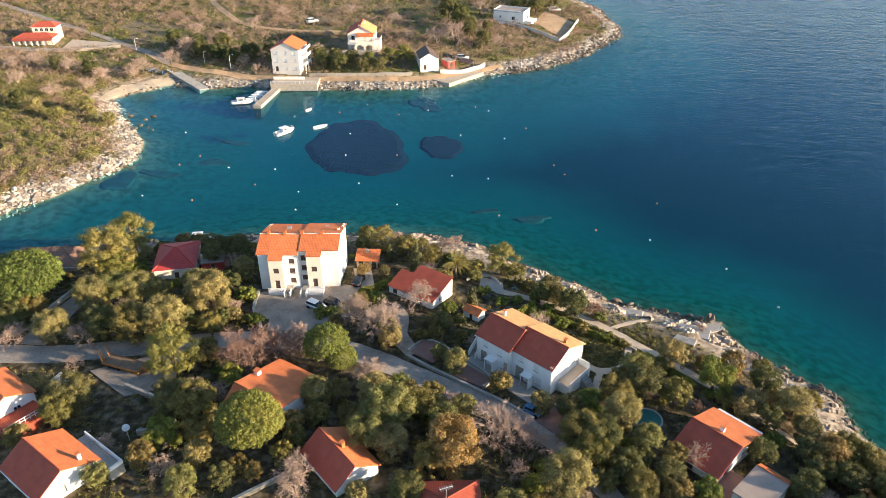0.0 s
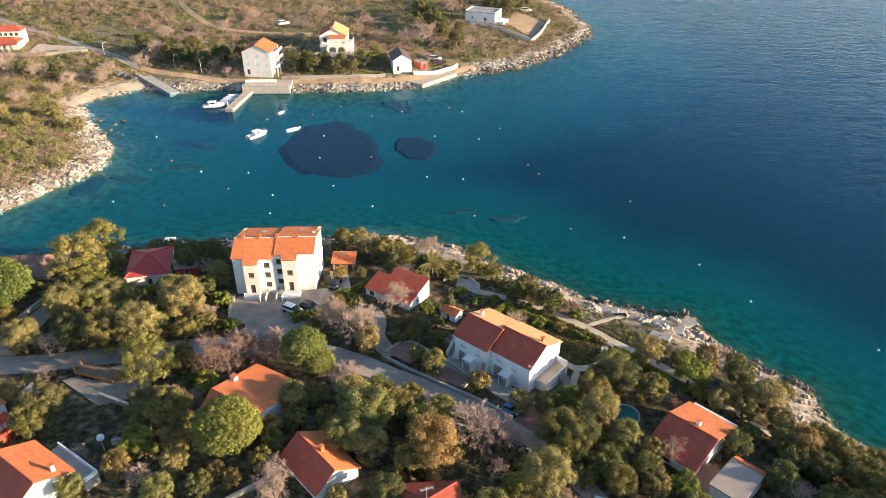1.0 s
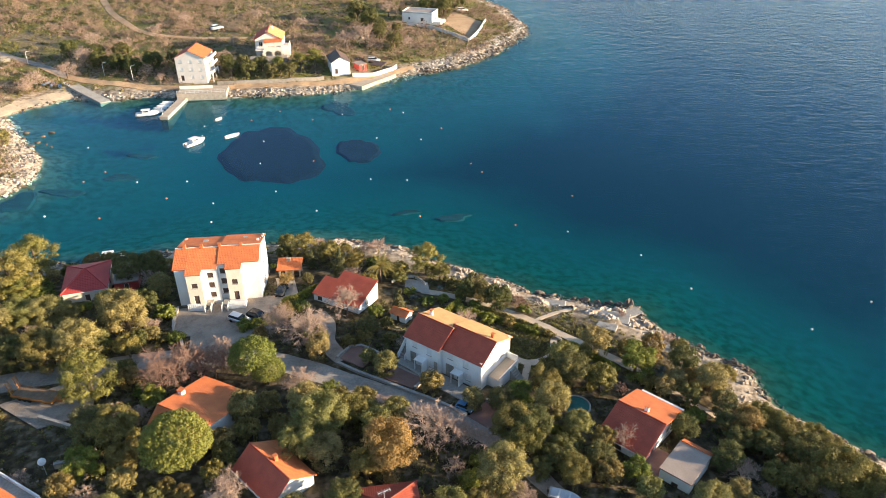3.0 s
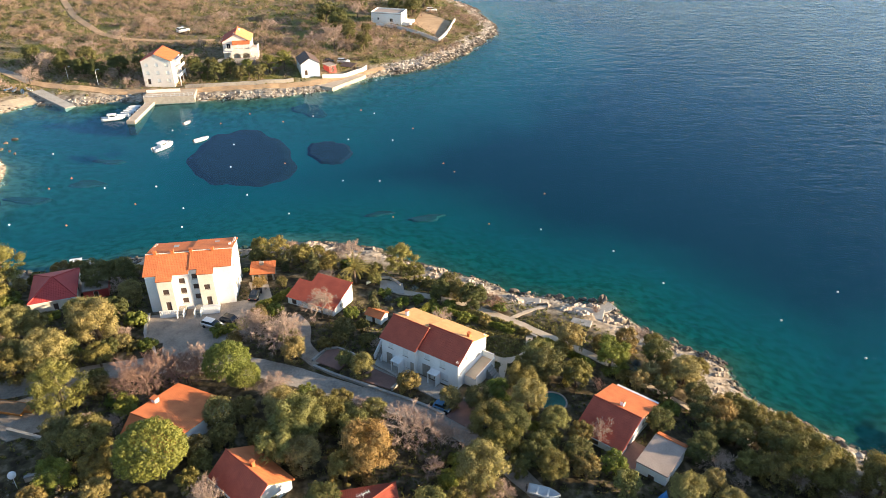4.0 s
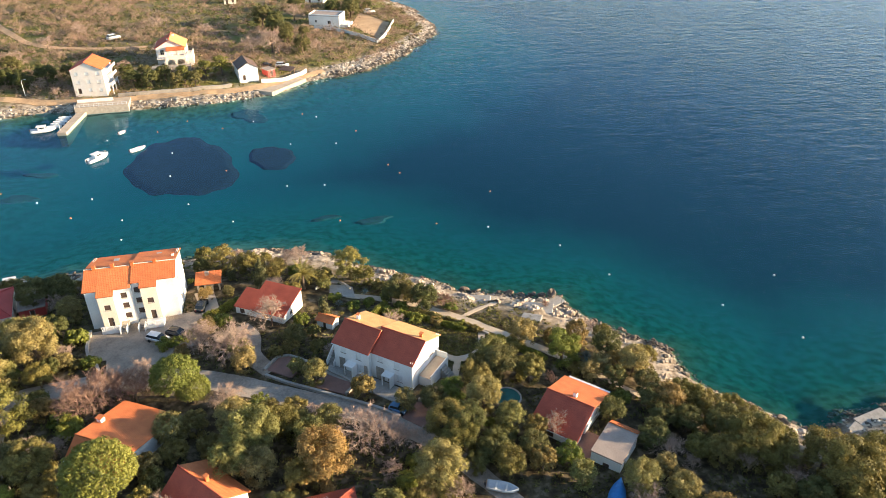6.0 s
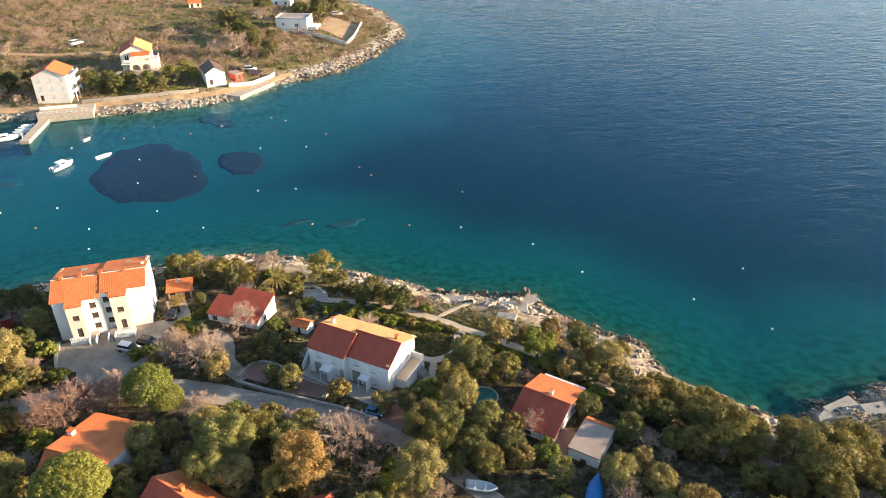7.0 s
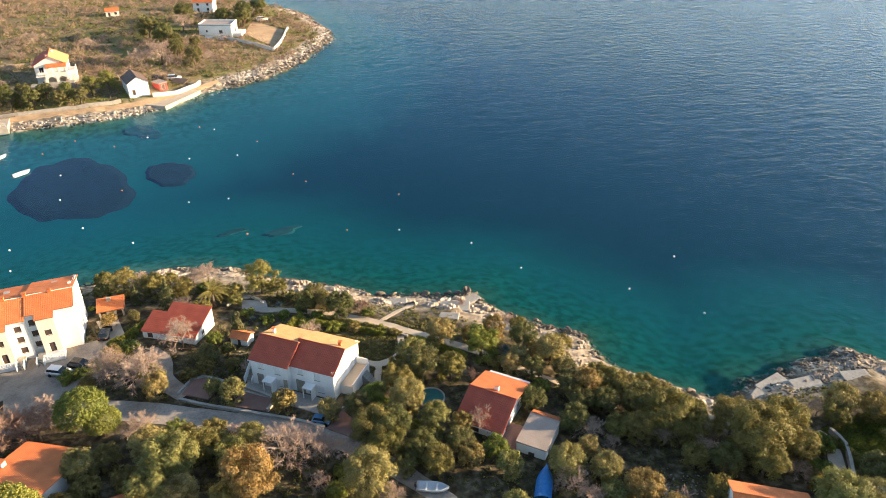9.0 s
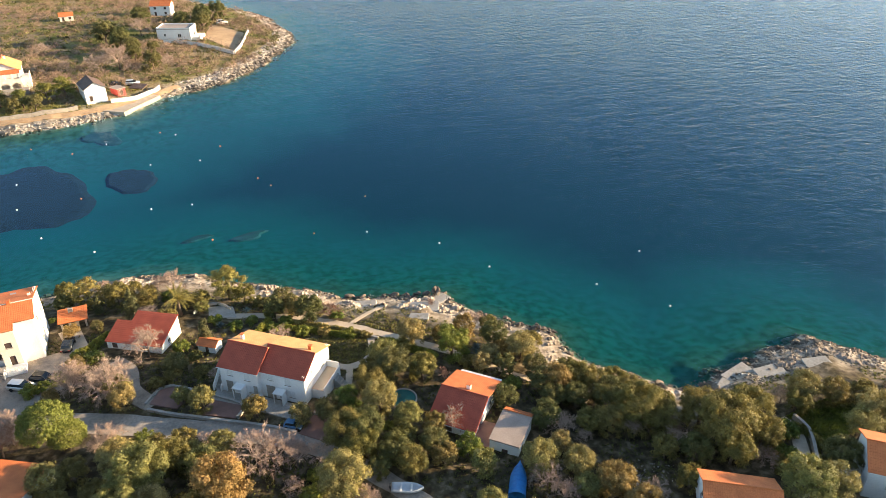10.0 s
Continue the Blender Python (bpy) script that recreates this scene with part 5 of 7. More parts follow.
        bm.faces.new((dn[i], dn[j], up[j], up[i]))
    part("deck", bm, PATH_PAVE, e)
    bm = bmesh.new()
    up, dn = [[bm.verts.new((x + (4 - x) * 0.03, y + (271 - y) * 0.03, z)) for x, y in top] for z in (-0.2, -4)]
    for i in range(6):
        j = (i + 1) % 6
        bm.faces.new((dn[i], dn[j], up[j], up[i]))
    part("foot", bm, WEEDY, e)
    PLOTS.append([top[0], top[1], top[2], top[3]])


quay()

# ---- trees ----
TREE_MESH = {}


def leaf_mesh(name, blobs, count, size, material, rnd, aspect=0.6, fuzz=0.16):
    """A crown of many small leaf clumps on and in a set of lobes (x, y, z, rx, rz)."""
    vol = np.array([b[3] ** 2 * b[4] for b in blobs]) ** 0.67
    pick = rnd.choice(len(blobs), count, p=vol / vol.sum())
    bl = np.array(blobs)[pick]
    n = rnd.normal(size=(count, 3))
    n /= np.linalg.norm(n, axis=1)[:, None]
    low = n[:, 2] < -0.35
    n[low, 2] *= -0.6
    rad = rnd.uniform(0.5, 1.05, count) ** 0.5 * (1 + fuzz * rnd.normal(size=count))
    pos = bl[:, :3] + n * rad[:, None] * bl[:, [3, 3, 4]]
    t = np.cross(n, rnd.normal(size=(count, 3)))
    t /= np.linalg.norm(t, axis=1)[:, None]
    nn = n + rnd.normal(size=(count, 3)) * 0.45
    nn /= np.linalg.norm(nn, axis=1)[:, None]
    b = np.cross(nn, t)
    b /= np.linalg.norm(b, axis=1)[:, None]
    s = size * rnd.uniform(0.6, 1.35, count)[:, None]
    t, b = t * s, b * s * aspect
    quad = np.stack([pos - t - b * 0.9, pos + t * 0.2 + b * 1.3, pos + t * 1.1 - b * 0.5], 1).reshape(-1, 3)
    faces = np.arange(count * 3).reshape(-1, 3)
    return mesh_of(name, quad, faces, material)


def lobes(rnd, n, r, rz, h, spread, size=(0.38, 0.6), flat=0.8):
    out = [(0, 0, h, r * 0.62, rz * 0.62)]
    for i in range(n):
        a, e = rnd.uniform(0, 6.28), rnd.uniform(-0.35, 1.0)
        c = math.cos(e) * rnd.uniform(0.75, 1.0)
        k = r * rnd.uniform(*size)
        out.append((math.cos(a) * c * spread * r, math.sin(a) * c * spread * r, h + math.sin(e) * rz * spread, k, k * flat))
    return out


def limbs(rnd, top, n, r, h, thick):
    """The limbs, each a mesh of its own."""
    out = []
    for i in range(n):
        bm = bmesh.new()
        a = 6.28 * i / n + rnd.uniform(-0.4, 0.4)
        e = r * rnd.uniform(0.45, 0.8)
        z = h + rnd.uniform(-0.2, 0.35) * r
        s = rnd.uniform(0.6, 0.95) * top
        tube(bm, [(0, 0, s), (math.cos(a) * e * 0.45, math.sin(a) * e * 0.45, s + (z - s) * 0.55), (math.cos(a) * e, math.sin(a) * e, z)], [thick, thick * 0.7, thick * 0.3], 5)
        me = bpy.data.meshes.new("limb")
        bm.to_mesh(me)
        bm.free()
        me.materials.append(BARK)
        out.append(me)
    return out


def make_tree(kind, v, fine):
    """The meshes of one kind of tree: trunk and crown, about 1 m of crown radius to be scaled."""
    rnd = np.random.RandomState(hash_of(kind) + v * 17)
    q, qs = ((0.36, 1.5), (0.85, 1.0), (1.25, 0.84))[fine]      # small trees carry fewer, relatively larger leaves
    bm, arms = bmesh.new(), []
    if kind in ("oak", "olive", "yellow", "green"):
        m = {"oak": OAK, "olive": OLIVE, "yellow": YELLOW, "green": GREEN}[kind]
        if kind == "oak" and v == 2:
            m = OAK_DARK
        n = {"oak": 16, "olive": 15, "yellow": 14, "green": 9}[kind]
        h = 1.25
        tube(bm, [(0, 0, -0.3), (0.05, 0.02, 0.3), (0.02, -0.04, 0.75), (0, 0, 1.15)], [0.11, 0.085, 0.07, 0.04], 7)
        arms = limbs(rnd, 0.9, 3, 1.0, h, 0.045)
        bl = lobes(rnd, n * 4, 1.0, 0.85, h, 0.87, (0.10, 0.30), 0.85)
        for _ in range(12):    # the skirt of low boughs
            a, e, k = rnd.uniform(0, 6.28), rnd.uniform(0.45, 0.85), rnd.uniform(0.16, 0.30)
            bl.append((math.cos(a) * e, math.sin(a) * e, rnd.uniform(0.3, 0.8), k, k))
        crown = leaf_mesh("crown", bl, int(11500 * q), 0.041 * qs, m, rnd, fuzz=0.2)
    elif kind == "stone_pine":
        tube(bm, [(0, 0, -0.3), (0.04, 0, 0.4), (-0.03, 0.03, 0.75), (0, 0, 1.05)], [0.085, 0.07, 0.06, 0.04], 7)
        arms = limbs(rnd, 0.95, 4, 1.0, 1.2, 0.04)
        bl = [(0, 0, 1.15, 0.9, 0.72)]
        for i in range(170):
            a, e = i * 2.39996, math.asin(min(1.0, -0.3 + 1.3 * (i + 0.5) / 170))
            k, d = rnd.uniform(0.10, 0.17), rnd.uniform(0.84, 0.97)
            bl.append((math.cos(a) * math.cos(e) * d, math.sin(a) * math.cos(e) * d, 1.15 + math.sin(e) * d * 0.78, k, k))
        crown = leaf_mesh("crown", bl, int(14000 * q), 0.034 * qs, STONE_PINE, rnd, fuzz=0.08)
    elif kind == "pine":
        tube(bm, [(0, 0, -0.3), (0.05, 0, 0.6), (-0.03, 0.03, 1.1), (0, 0, 1.8)], [0.10, 0.08, 0.06, 0.03], 7)
        bl = []
        arms = limbs(rnd, 1.3, 5, 1.0, 1.2, 0.035)
        for i in range(75):
            z = rnd.uniform(0.5, 1.85)
            r = math.sqrt(max(0.05, 1 - ((z - 0.95) / 1.0) ** 2))
            a = rnd.uniform(0, 6.28)
            e = r * rnd.uniform(0.3, 0.95)
            k = rnd.uniform(0.12, 0.25)
            bl.append((math.cos(a) * e, math.sin(a) * e, z, k, k * 0.6))
        crown = leaf_mesh("crown", bl, int(9000 * q), 0.042 * qs, PINE, rnd, aspect=0.45, fuzz=0.3)
    elif kind == "cypress":
        tube(bm, [(0, 0, -0.3), (0, 0, 1.0), (0, 0, 3.0)], [0.12, 0.09, 0.02], 6)
        bl = [(rnd.uniform(-0.25, 0.25), rnd.uniform(-0.25, 0.25), 0.6 + 0.18 * i, 0.75 * (1 - i / 19), 0.4) for i in range(16)]
        crown = leaf_mesh("crown", bl, 2400, 0.10, CYPRESS, rnd)
    elif kind == "palm":
        tube(bm, [(0, 0, -0.3), (0.03, 0, 0.6), (0, 0.02, 1.25)], [0.10, 0.085, 0.09], 8)
        verts, faces = [], []
        for i in range(34):
            a, e0 = rnd.uniform(0, 6.28), rnd.uniform(-0.2, 1.25)
            p = np.array([0, 0, 1.25])
            d = np.array([math.cos(a) * math.cos(e0), math.sin(a) * math.cos(e0), math.sin(e0)])
            side = np.array([-math.sin(a), math.cos(a), 0])
            for s in range(9):
                q = p + d * 0.125
                for sg in (-1, 1):
                    for o in (0.2, 0.7):
                        c = p + (q - p) * o
                        w = 0.17 * (1 - abs(s - 3.5) / 6)
                        tip = c + side * sg * w + d * 0.10 - np.array([0, 0, 0.05])
                        k = len(verts)
                        verts += [c - d * 0.022, c + d * 0.022, tip]
                        faces.append((k, k + 1, k + 2))
                p = q
                d = d - np.array([0, 0, 0.13])
                d /= np.linalg.norm(d)
        crown = mesh_of("crown", verts, faces, PALM)
    elif kind in ("bare", "bare_red"):
        tube(bm, [(0, 0, -0.3), (0.03, 0, 0.35), (0, 0.02, 0.6)], [0.06, 0.05, 0.045], 6)
        verts, faces = [], []

        def twig(p, d, length, r, depth):
            q = p + d * length
            s = np.cross(d, rnd.normal(size=3))
            s /= np.linalg.norm(s) + 1e-9
            s2 = np.cross(d, s)
            k = len(verts)
            if not depth:
                verts.extend((p - s * r * 1.9, p + s * r * 1.9, q))
                faces.append((k, k + 1, k + 2))
                return
            for w in (s, -s * 0.5 + s2 * 0.87, -s * 0.5 - s2 * 0.87):
                verts.append(p + w * r)
                verts.append(q + w * r * 0.55)
            for i in range(3):
                j = (i + 1) % 3
                faces.append((k + 2 * i, k + 2 * j, k + 2 * j + 1, k + 2 * i + 1))
            if depth:
                for _ in range(4 if depth > 1 else 13):
                    nd = d + rnd.normal(size=3) * 0.62 + np.array([0, 0, 0.05])
                    nd /= np.linalg.norm(nd)
                    twig(p + (q - p) * rnd.uniform(0.5, 1.0), nd, length * rnd.uniform(0.55, 0.85), r * 0.55, depth - 1)

        for i in range(7):
            a, e = 6.28 * i / 7 + rnd.uniform(-0.3, 0.3), rnd.uniform(0.45, 1.3)
            twig(np.array([0, 0, 0.5]), np.array([math.cos(a) * math.cos(e), math.sin(a) * math.cos(e), math.sin(e)]), 0.55, 0.022, 4 if i < 5 else 3)
        crown = mesh_of("crown", verts, faces, TWIG if kind == "bare" else TWIG_RED)
    elif kind == "shrub":
        tube(bm, [(0, 0, -0.2), (0, 0, 0.4)], [0.06, 0.03], 5)
        bl = lobes(rnd, 16, 1.0, 0.6, 0.5, 0.8, (0.22, 0.42), 0.75)
        crown = leaf_mesh("crown", bl, 1500, 0.10, OAK if v % 2 else GREEN, rnd)
    elif kind == "agave":
        tube(bm, [(0, 0, -0.1), (0, 0, 0.3)], [0.15, 0.08], 6)
        verts, faces = [], []
        for i in range(30):
            a, e = i * 2.4, 0.25 + 1.1 * i / 30
            d, sd = np.array([math.cos(a) * math.cos(e), math.sin(a) * math.cos(e), math.sin(e)]), np.array([-math.sin(a), math.cos(a), 0])
            k = len(verts)
            b0 = np.array([0, 0, 0.15])
            verts += [b0 - sd * 0.07, b0 + sd * 0.07, b0 + d * 0.55 + sd * 0.09, b0 + d * 1.0 - np.array([0, 0, 0.1]), b0 + d * 0.55 - sd * 0.09, b0 + d * 0.5 - np.array([0, 0, 0.06])]
            faces += [(k, k + 5, k + 4), (k, k + 1, k + 5), (k + 1, k + 2, k + 5), (k + 5, k + 2, k + 3), (k + 5, k + 3, k + 4)]
        crown = mesh_of("crown", verts, faces, AGAVE)
    me = bpy.data.meshes.new("trunk")
    bm.normal_update()
    bm.to_mesh(me)
    bm.free()
    me.materials.append(BARK)
    me.shade_smooth()
    return me, crown, arms


def hash_of(s):
    return sum((i + 3) * ord(c) for i, c in enumerate(s)) % 9973


LABELS = {"oak": ("dark green holm oak with a dense rounded crown", "tree"), "olive": ("grey-green olive tree with a billowing crown", "tree"),
          "yellow": ("oak with yellowing winter leaves", "tree"), "green": ("fresh green leafy shrub among the trees", "shrub"),
          "stone_pine": ("stone pine with a dense bright green dome", "tree"), "pine": ("tall pine with layered green boughs", "tree"),
          "cypress": ("dark green cypress with a pointed crown", "tree"), "palm": ("palm tree with arching green fronds", "palm"),
          "bare": ("bare winter tree with fine brown twigs", "tree"), "bare_red": ("bare shrub with reddish-brown twigs", "shrub"),
          "shrub": ("low rounded evergreen bush", "shrub"), "agave": ("grey-green agave with pointed leaves", "plant")}
TNAMES = {"oak": "holm_oak", "olive": "olive_tree", "yellow": "yellowing_oak", "green": "leafy_shrub", "stone_pine": "stone_pine", "pine": "pine_tree", "cypress": "cypress",
          "palm": "palm_tree", "bare": "bare_tree", "bare_red": "bare_shrub", "shrub": "bush", "agave": "agave"}
STANDING = []
trnd = np.random.RandomState(11)


def tree(kind, x, y, r, squash=1.0, z=None, v=None):
    """Plants a tree with the crown's radius r."""
    v = int(trnd.randint(0, 3)) if v is None else v
    if kind == "oak" and y > 150:
        v = 2
    fine = 0 if r < 2.2 else 1 if r < 3.1 else 2
    if (kind, v, fine) not in TREE_MESH:
        TREE_MESH[kind, v, fine] = make_tree(kind, v, fine)
    trunk, crown, arms = TREE_MESH[kind, v, fine]
    m = pose(x, y, (g(x, y) if z is None else z) - 0.1, trnd.uniform(-4, 4), trnd.uniform(-4, 4), trnd.uniform(0, 360)) @ Matrix.Diagonal((r, r, r * squash, 1))
    ob = thing(TNAMES[kind], m, *LABELS[kind])
    for n, me in (("trunk", trunk), ("crown", crown), *(("limb", a) for a in arms if r > 1.7)):
        p = new(n, me)
        p.parent = ob
    STANDING.append((x, y, r))
    return ob


def clear_of(x, y, r):
    """Whether a crown of radius r at x, y keeps off the houses, roads and yards."""
    for hx, hy, a, hl, hw in FOOTPRINTS:
        dx, dy, a = x - hx, y - hy, radians(a)
        u, v = dx * math.cos(a) + dy * math.sin(a), -dx * math.sin(a) + dy * math.cos(a)
        if abs(u) < hl + r * 0.7 and abs(v) < hw + r * 0.7:
            return False
    for c, w in TRACKS:
        if np.hypot(c[:, 0] - x, c[:, 1] - y).min() < w + r * 0.55:
            return False
    for q in PLOTS:
        q = np.array(q)
        e = np.roll(q, -1, 0) - q
        e /= np.hypot(e[:, 0], e[:, 1])[:, None]
        turn = np.sign(sum(q[i, 0] * q[(i + 1) % 4, 1] - q[(i + 1) % 4, 0] * q[i, 1] for i in range(4)))
        dist = turn * (e[:, 0] * (y - q[:, 1]) - e[:, 1] * (x - q[:, 0]))
        if dist.min() > -r * 0.5:
            return False
    return True

# ---- hedges ----
def hedge(pts, width, height, material, label, seed):
    """A clipped hedge along a line: stems and a mass of small leaves."""
    rnd = np.random.RandomState(seed)
    c = resample(pts, 0.35)
    ob = thing("hedge", Matrix.Identity(4), label, "hedge")
    n = len(c) * int(70 * width * height / 0.8)
    i = rnd.randint(0, len(c), n)
    d = np.gradient(c, axis=0)
    d /= np.hypot(d[:, 0], d[:, 1])[:, None]
    a = rnd.uniform(0, math.pi, n)
    k = rnd.uniform(0.75, 1.06, n) + 0.12 * np.sin(i * 0.6)
    u, v = np.cos(a) * width / 2 * k, (np.sin(a) * 0.95 * k) * height
    z = np.array([g(*p) for p in c[::4]])[np.minimum(i // 4, (len(c) - 1) // 4)]
    pos = np.stack([c[i, 0] - d[i, 1] * u + d[i, 0] * rnd.uniform(-0.3, 0.3, n), c[i, 1] + d[i, 0] * u + d[i, 1] * rnd.uniform(-0.3, 0.3, n), z + v], 1)
    t, b = rnd.normal(size=(n, 3)) * 0.13, rnd.normal(size=(n, 3)) * 0.11
    tri = np.stack([pos - t, pos + b, pos + t], 1).reshape(-1, 3)
    leaf = new("foliage", mesh_of("foliage", tri, np.arange(n * 3).reshape(-1, 3), material))
    leaf.parent = ob
    for p in c[::5]:
        bm = bmesh.new()
        zz = g(*p)
        tube(bm, [(p[0], p[1], zz - 0.2), (p[0], p[1], zz + height * 0.6)], [0.05, 0.02], 5)
        part("stem", bm, BARK, ob)
    for p in c[::3]:
        STANDING.append((p[0], p[1], width / 2))
    return ob


hedge([(9.2, 107.6), (12, 109.6), (15.5, 111.8), (17.8, 115.2)], 1.3, 1.4, GREEN, "clipped green hedge behind the white house", 1)
hedge([(16, 113.6), (22, 110.2), (26.6, 107), (31, 102.8)], 1.1, 1.1, GREEN, "low green hedge along the garden", 2)
hedge([(19.6, 114.4), (24.4, 111.4), (29.4, 107), (34, 101.8)], 0.9, 0.9, OLIVE, "low hedge beside the paved path", 3)
hedge([(-16.6, 117.2), (-13.4, 119.2), (-10.6, 122.4)], 1.4, 1.2, GREEN, "green hedge beside the drive", 4)
hedge([(36, 98.6), (39.4, 94.4), (42.4, 90.6)], 1.3, 1.2, GREEN, "dark green hedge below the paved path", 5)
hedge([(86.6, 50.6), (87.8, 47.6), (86, 44.6)], 1.3, 1.3, OAK, "rounded green hedge beside the paved path", 6)
hedge([(81.6, 50), (79.6, 46.6), (76.6, 43.6)], 1.8, 1.6, OAK, "tall clipped hedge beside the paved path", 7)
hedge([(92, 53.6), (97, 50.8), (101, 48.6)], 1.0, 0.8, OLIVE, "low hedge at the edge of the lawn", 8)
# the larger trees, by kind: x, y and the crown's radius
for x, y, r in [(-78.6, 111.7, 6.4),
                (-27.7, 74.3, 4.8),
                (-19.4, 94.5, 3.9),
                (-17.4, 92.4, 2.7)]:
    tree("stone_pine", x, y, r)
for x, y, r in [(-70.2, 138.4, 4.9),
                (-69.9, 124.9, 5.9),
                (-67.7, 123.8, 3.5),
                (-45.2, 92.8, 4.5),
                (12.6, 128.5, 3.8),
                (-13.5, 137.3, 3.2),
                (-2.4, 130.3, 2.3),
                (-21.1, 280.5, 3.6),
                (-15.3, 282.4, 4.1),
                (-28.8, 278.5, 3.4)]:
    tree("pine", x, y, r)
for x, y, r in [(-66.2, 110.5, 3.7),
                (-62.8, 112.6, 3.5),
                (-58.8, 113.5, 3.5),
                (-56.2, 114.6, 2.5),
                (-44.3, 111.1, 4.2),
                (-49.5, 117.9, 2.5),
                (-49.4, 101.7, 4.1),
                (-47.5, 104.8, 2.3),
                (-69.5, 100.7, 3.3),
                (-41.2, 123.9, 2.5),
                (-65.1, 85.7, 2.2),
                (-34.6, 71.0, 2.0),
                (-35.2, 65.5, 2.3),
                (-47.7, 67.0, 1.9),
                (-19.9, 84.1, 2.5),
                (-10.5, 83.7, 3.0),
                (-8.6, 78.3, 4.0),
                (-11.0, 74.4, 3.2),
                (-7.4, 72.7, 2.8),
                (3.3, 81.0, 2.2),
                (-11.5, 64.3, 1.8),
                (16.9, 66.3, 3.7),
                (2.3, 92.8, 2.2),
                (-0.6, 95.9, 1.6),
                (-9.3, 98.7, 2.3),
                (40.1, 96.3, 2.6),
                (51.0, 86.2, 1.9),
                (27.4, 80.4, 3.0),
                (30.0, 75.0, 2.4),
                (44.3, 59.2, 2.7)]:
    tree("olive", x, y, r)
for x, y, r in [(36.5, 62.0, 2.1),
                (-9.6, 101.0, 2.3),
                (0.2, 77.6, 2.7),
                (93.6, 54.7, 2.8),
                (97.5, 44.8, 3.3),
                (92.8, 43.4, 2.8),
                (74.2, 38.7, 3.8),
                (78.6, 37.3, 3.1),
                (48.1, 84.1, 1.8),
                (-108.6, 217.9, 2.6),
                (-133.9, 222.9, 2.7),
                (-123.9, 216.9, 2.6),
                (-119.2, 226.7, 3.1)]:
    tree("olive", x, y, r)
for x, y, r in [(-55.7, 101.7, 3.8),
                (-61.1, 102.0, 3.3),
                (-78.5, 104.1, 3.0),
                (-49.4, 131.6, 3.5),
                (-44.7, 132.3, 3.2),
                (-58.0, 82.6, 3.3),
                (-58.5, 79.6, 2.7),
                (-41.8, 81.3, 3.3),
                (-37.6, 79.5, 3.6),
                (-14.1, 79.4, 2.0),
                (-3.7, 81.6, 2.6),
                (-4.7, 64.8, 2.5),
                (-62.1, 74.6, 2.0),
                (-22.3, 77.5, 2.0),
                (-16.5, 84.7, 2.1),
                (-19.2, 79.5, 2.0),
                (-76.9, 108.7, 2.6),
                (-42.7, 71.1, 2.1),
                (-30.4, 67.0, 1.9),
                (-35.9, 75.4, 2.3),
                (-28.8, 69.7, 1.4),
                (9.5, 87.7, 2.0),
                (20.3, 75.3, 3.3),
                (-8.0, 135.1, 2.6),
                (-0.1, 104.4, 2.2),
                (25.4, 113.5, 2.8),
                (23.3, 116.1, 2.1),
                (32.9, 87.5, 3.2),
                (37.4, 85.8, 2.6),
                (30.0, 87.3, 2.2)]:
    tree("oak", x, y, r)
for x, y, r in [(20.0, 81.9, 2.3),
                (27.7, 86.0, 2.6),
                (23.0, 74.9, 3.3),
                (21.2, 72.1, 2.9),
                (31.9, 68.9, 2.3),
                (32.2, 65.9, 2.0),
                (33.8, 72.7, 1.9),
                (46.7, 73.8, 2.3),
                (57.0, 74.3, 2.9),
                (61.1, 74.3, 2.7),
                (56.5, 79.5, 2.3),
                (50.7, 67.5, 2.5),
                (25.7, 69.8, 2.5),
                (27.3, 66.5, 2.3),
                (22.7, 67.8, 1.8),
                (-1.2, 102.5, 1.5),
                (3.1, 106.7, 1.3),
                (-18.1, 137.8, 1.9),
                (6.9, 126.8, 2.0),
                (-12.3, 125.4, 1.2),
                (63.1, 68.1, 2.9),
                (64.7, 62.2, 4.0),
                (66.7, 59.2, 3.0),
                (67.6, 67.0, 2.7),
                (59.0, 62.1, 2.5),
                (73.2, 57.6, 3.7),
                (73.9, 52.7, 4.6),
                (80.5, 53.9, 3.7),
                (71.6, 48.8, 2.9)]:
    tree("oak", x, y, r)
for x, y, r in [(78.3, 49.7, 3.0),
                (66.6, 51.6, 2.5),
                (62.2, 47.8, 2.0),
                (90.2, 53.1, 2.2),
                (97.3, 51.5, 2.5),
                (84.3, 40.7, 3.0),
                (63.1, 71.9, 2.7),
                (60.8, 76.1, 2.5),
                (54.7, 74.9, 2.6),
                (57.8, 69.4, 2.4),
                (63.3, 53.9, 2.1),
                (101.8, 49.8, 2.1),
                (54.5, 71.0, 2.2),
                (56.2, 64.0, 2.1),
                (51.3, 82.2, 2.1),
                (-31.8, 274.7, 2.9),
                (8.0, 331.1, 4.5),
                (11.7, 324.8, 3.9),
                (-47.2, 277.7, 3.2),
                (-43.7, 284.6, 2.7),
                (17.2, 305.9, 3.7),
                (-98.6, 288.9, 3.7),
                (-90.8, 285.4, 3.6),
                (38.1, 363.1, 4.3),
                (46.3, 361.0, 4.3),
                (-134.7, 268.0, 3.1),
                (-147.3, 267.9, 3.1),
                (-143.0, 230.1, 2.8)]:
    tree("oak", x, y, r)
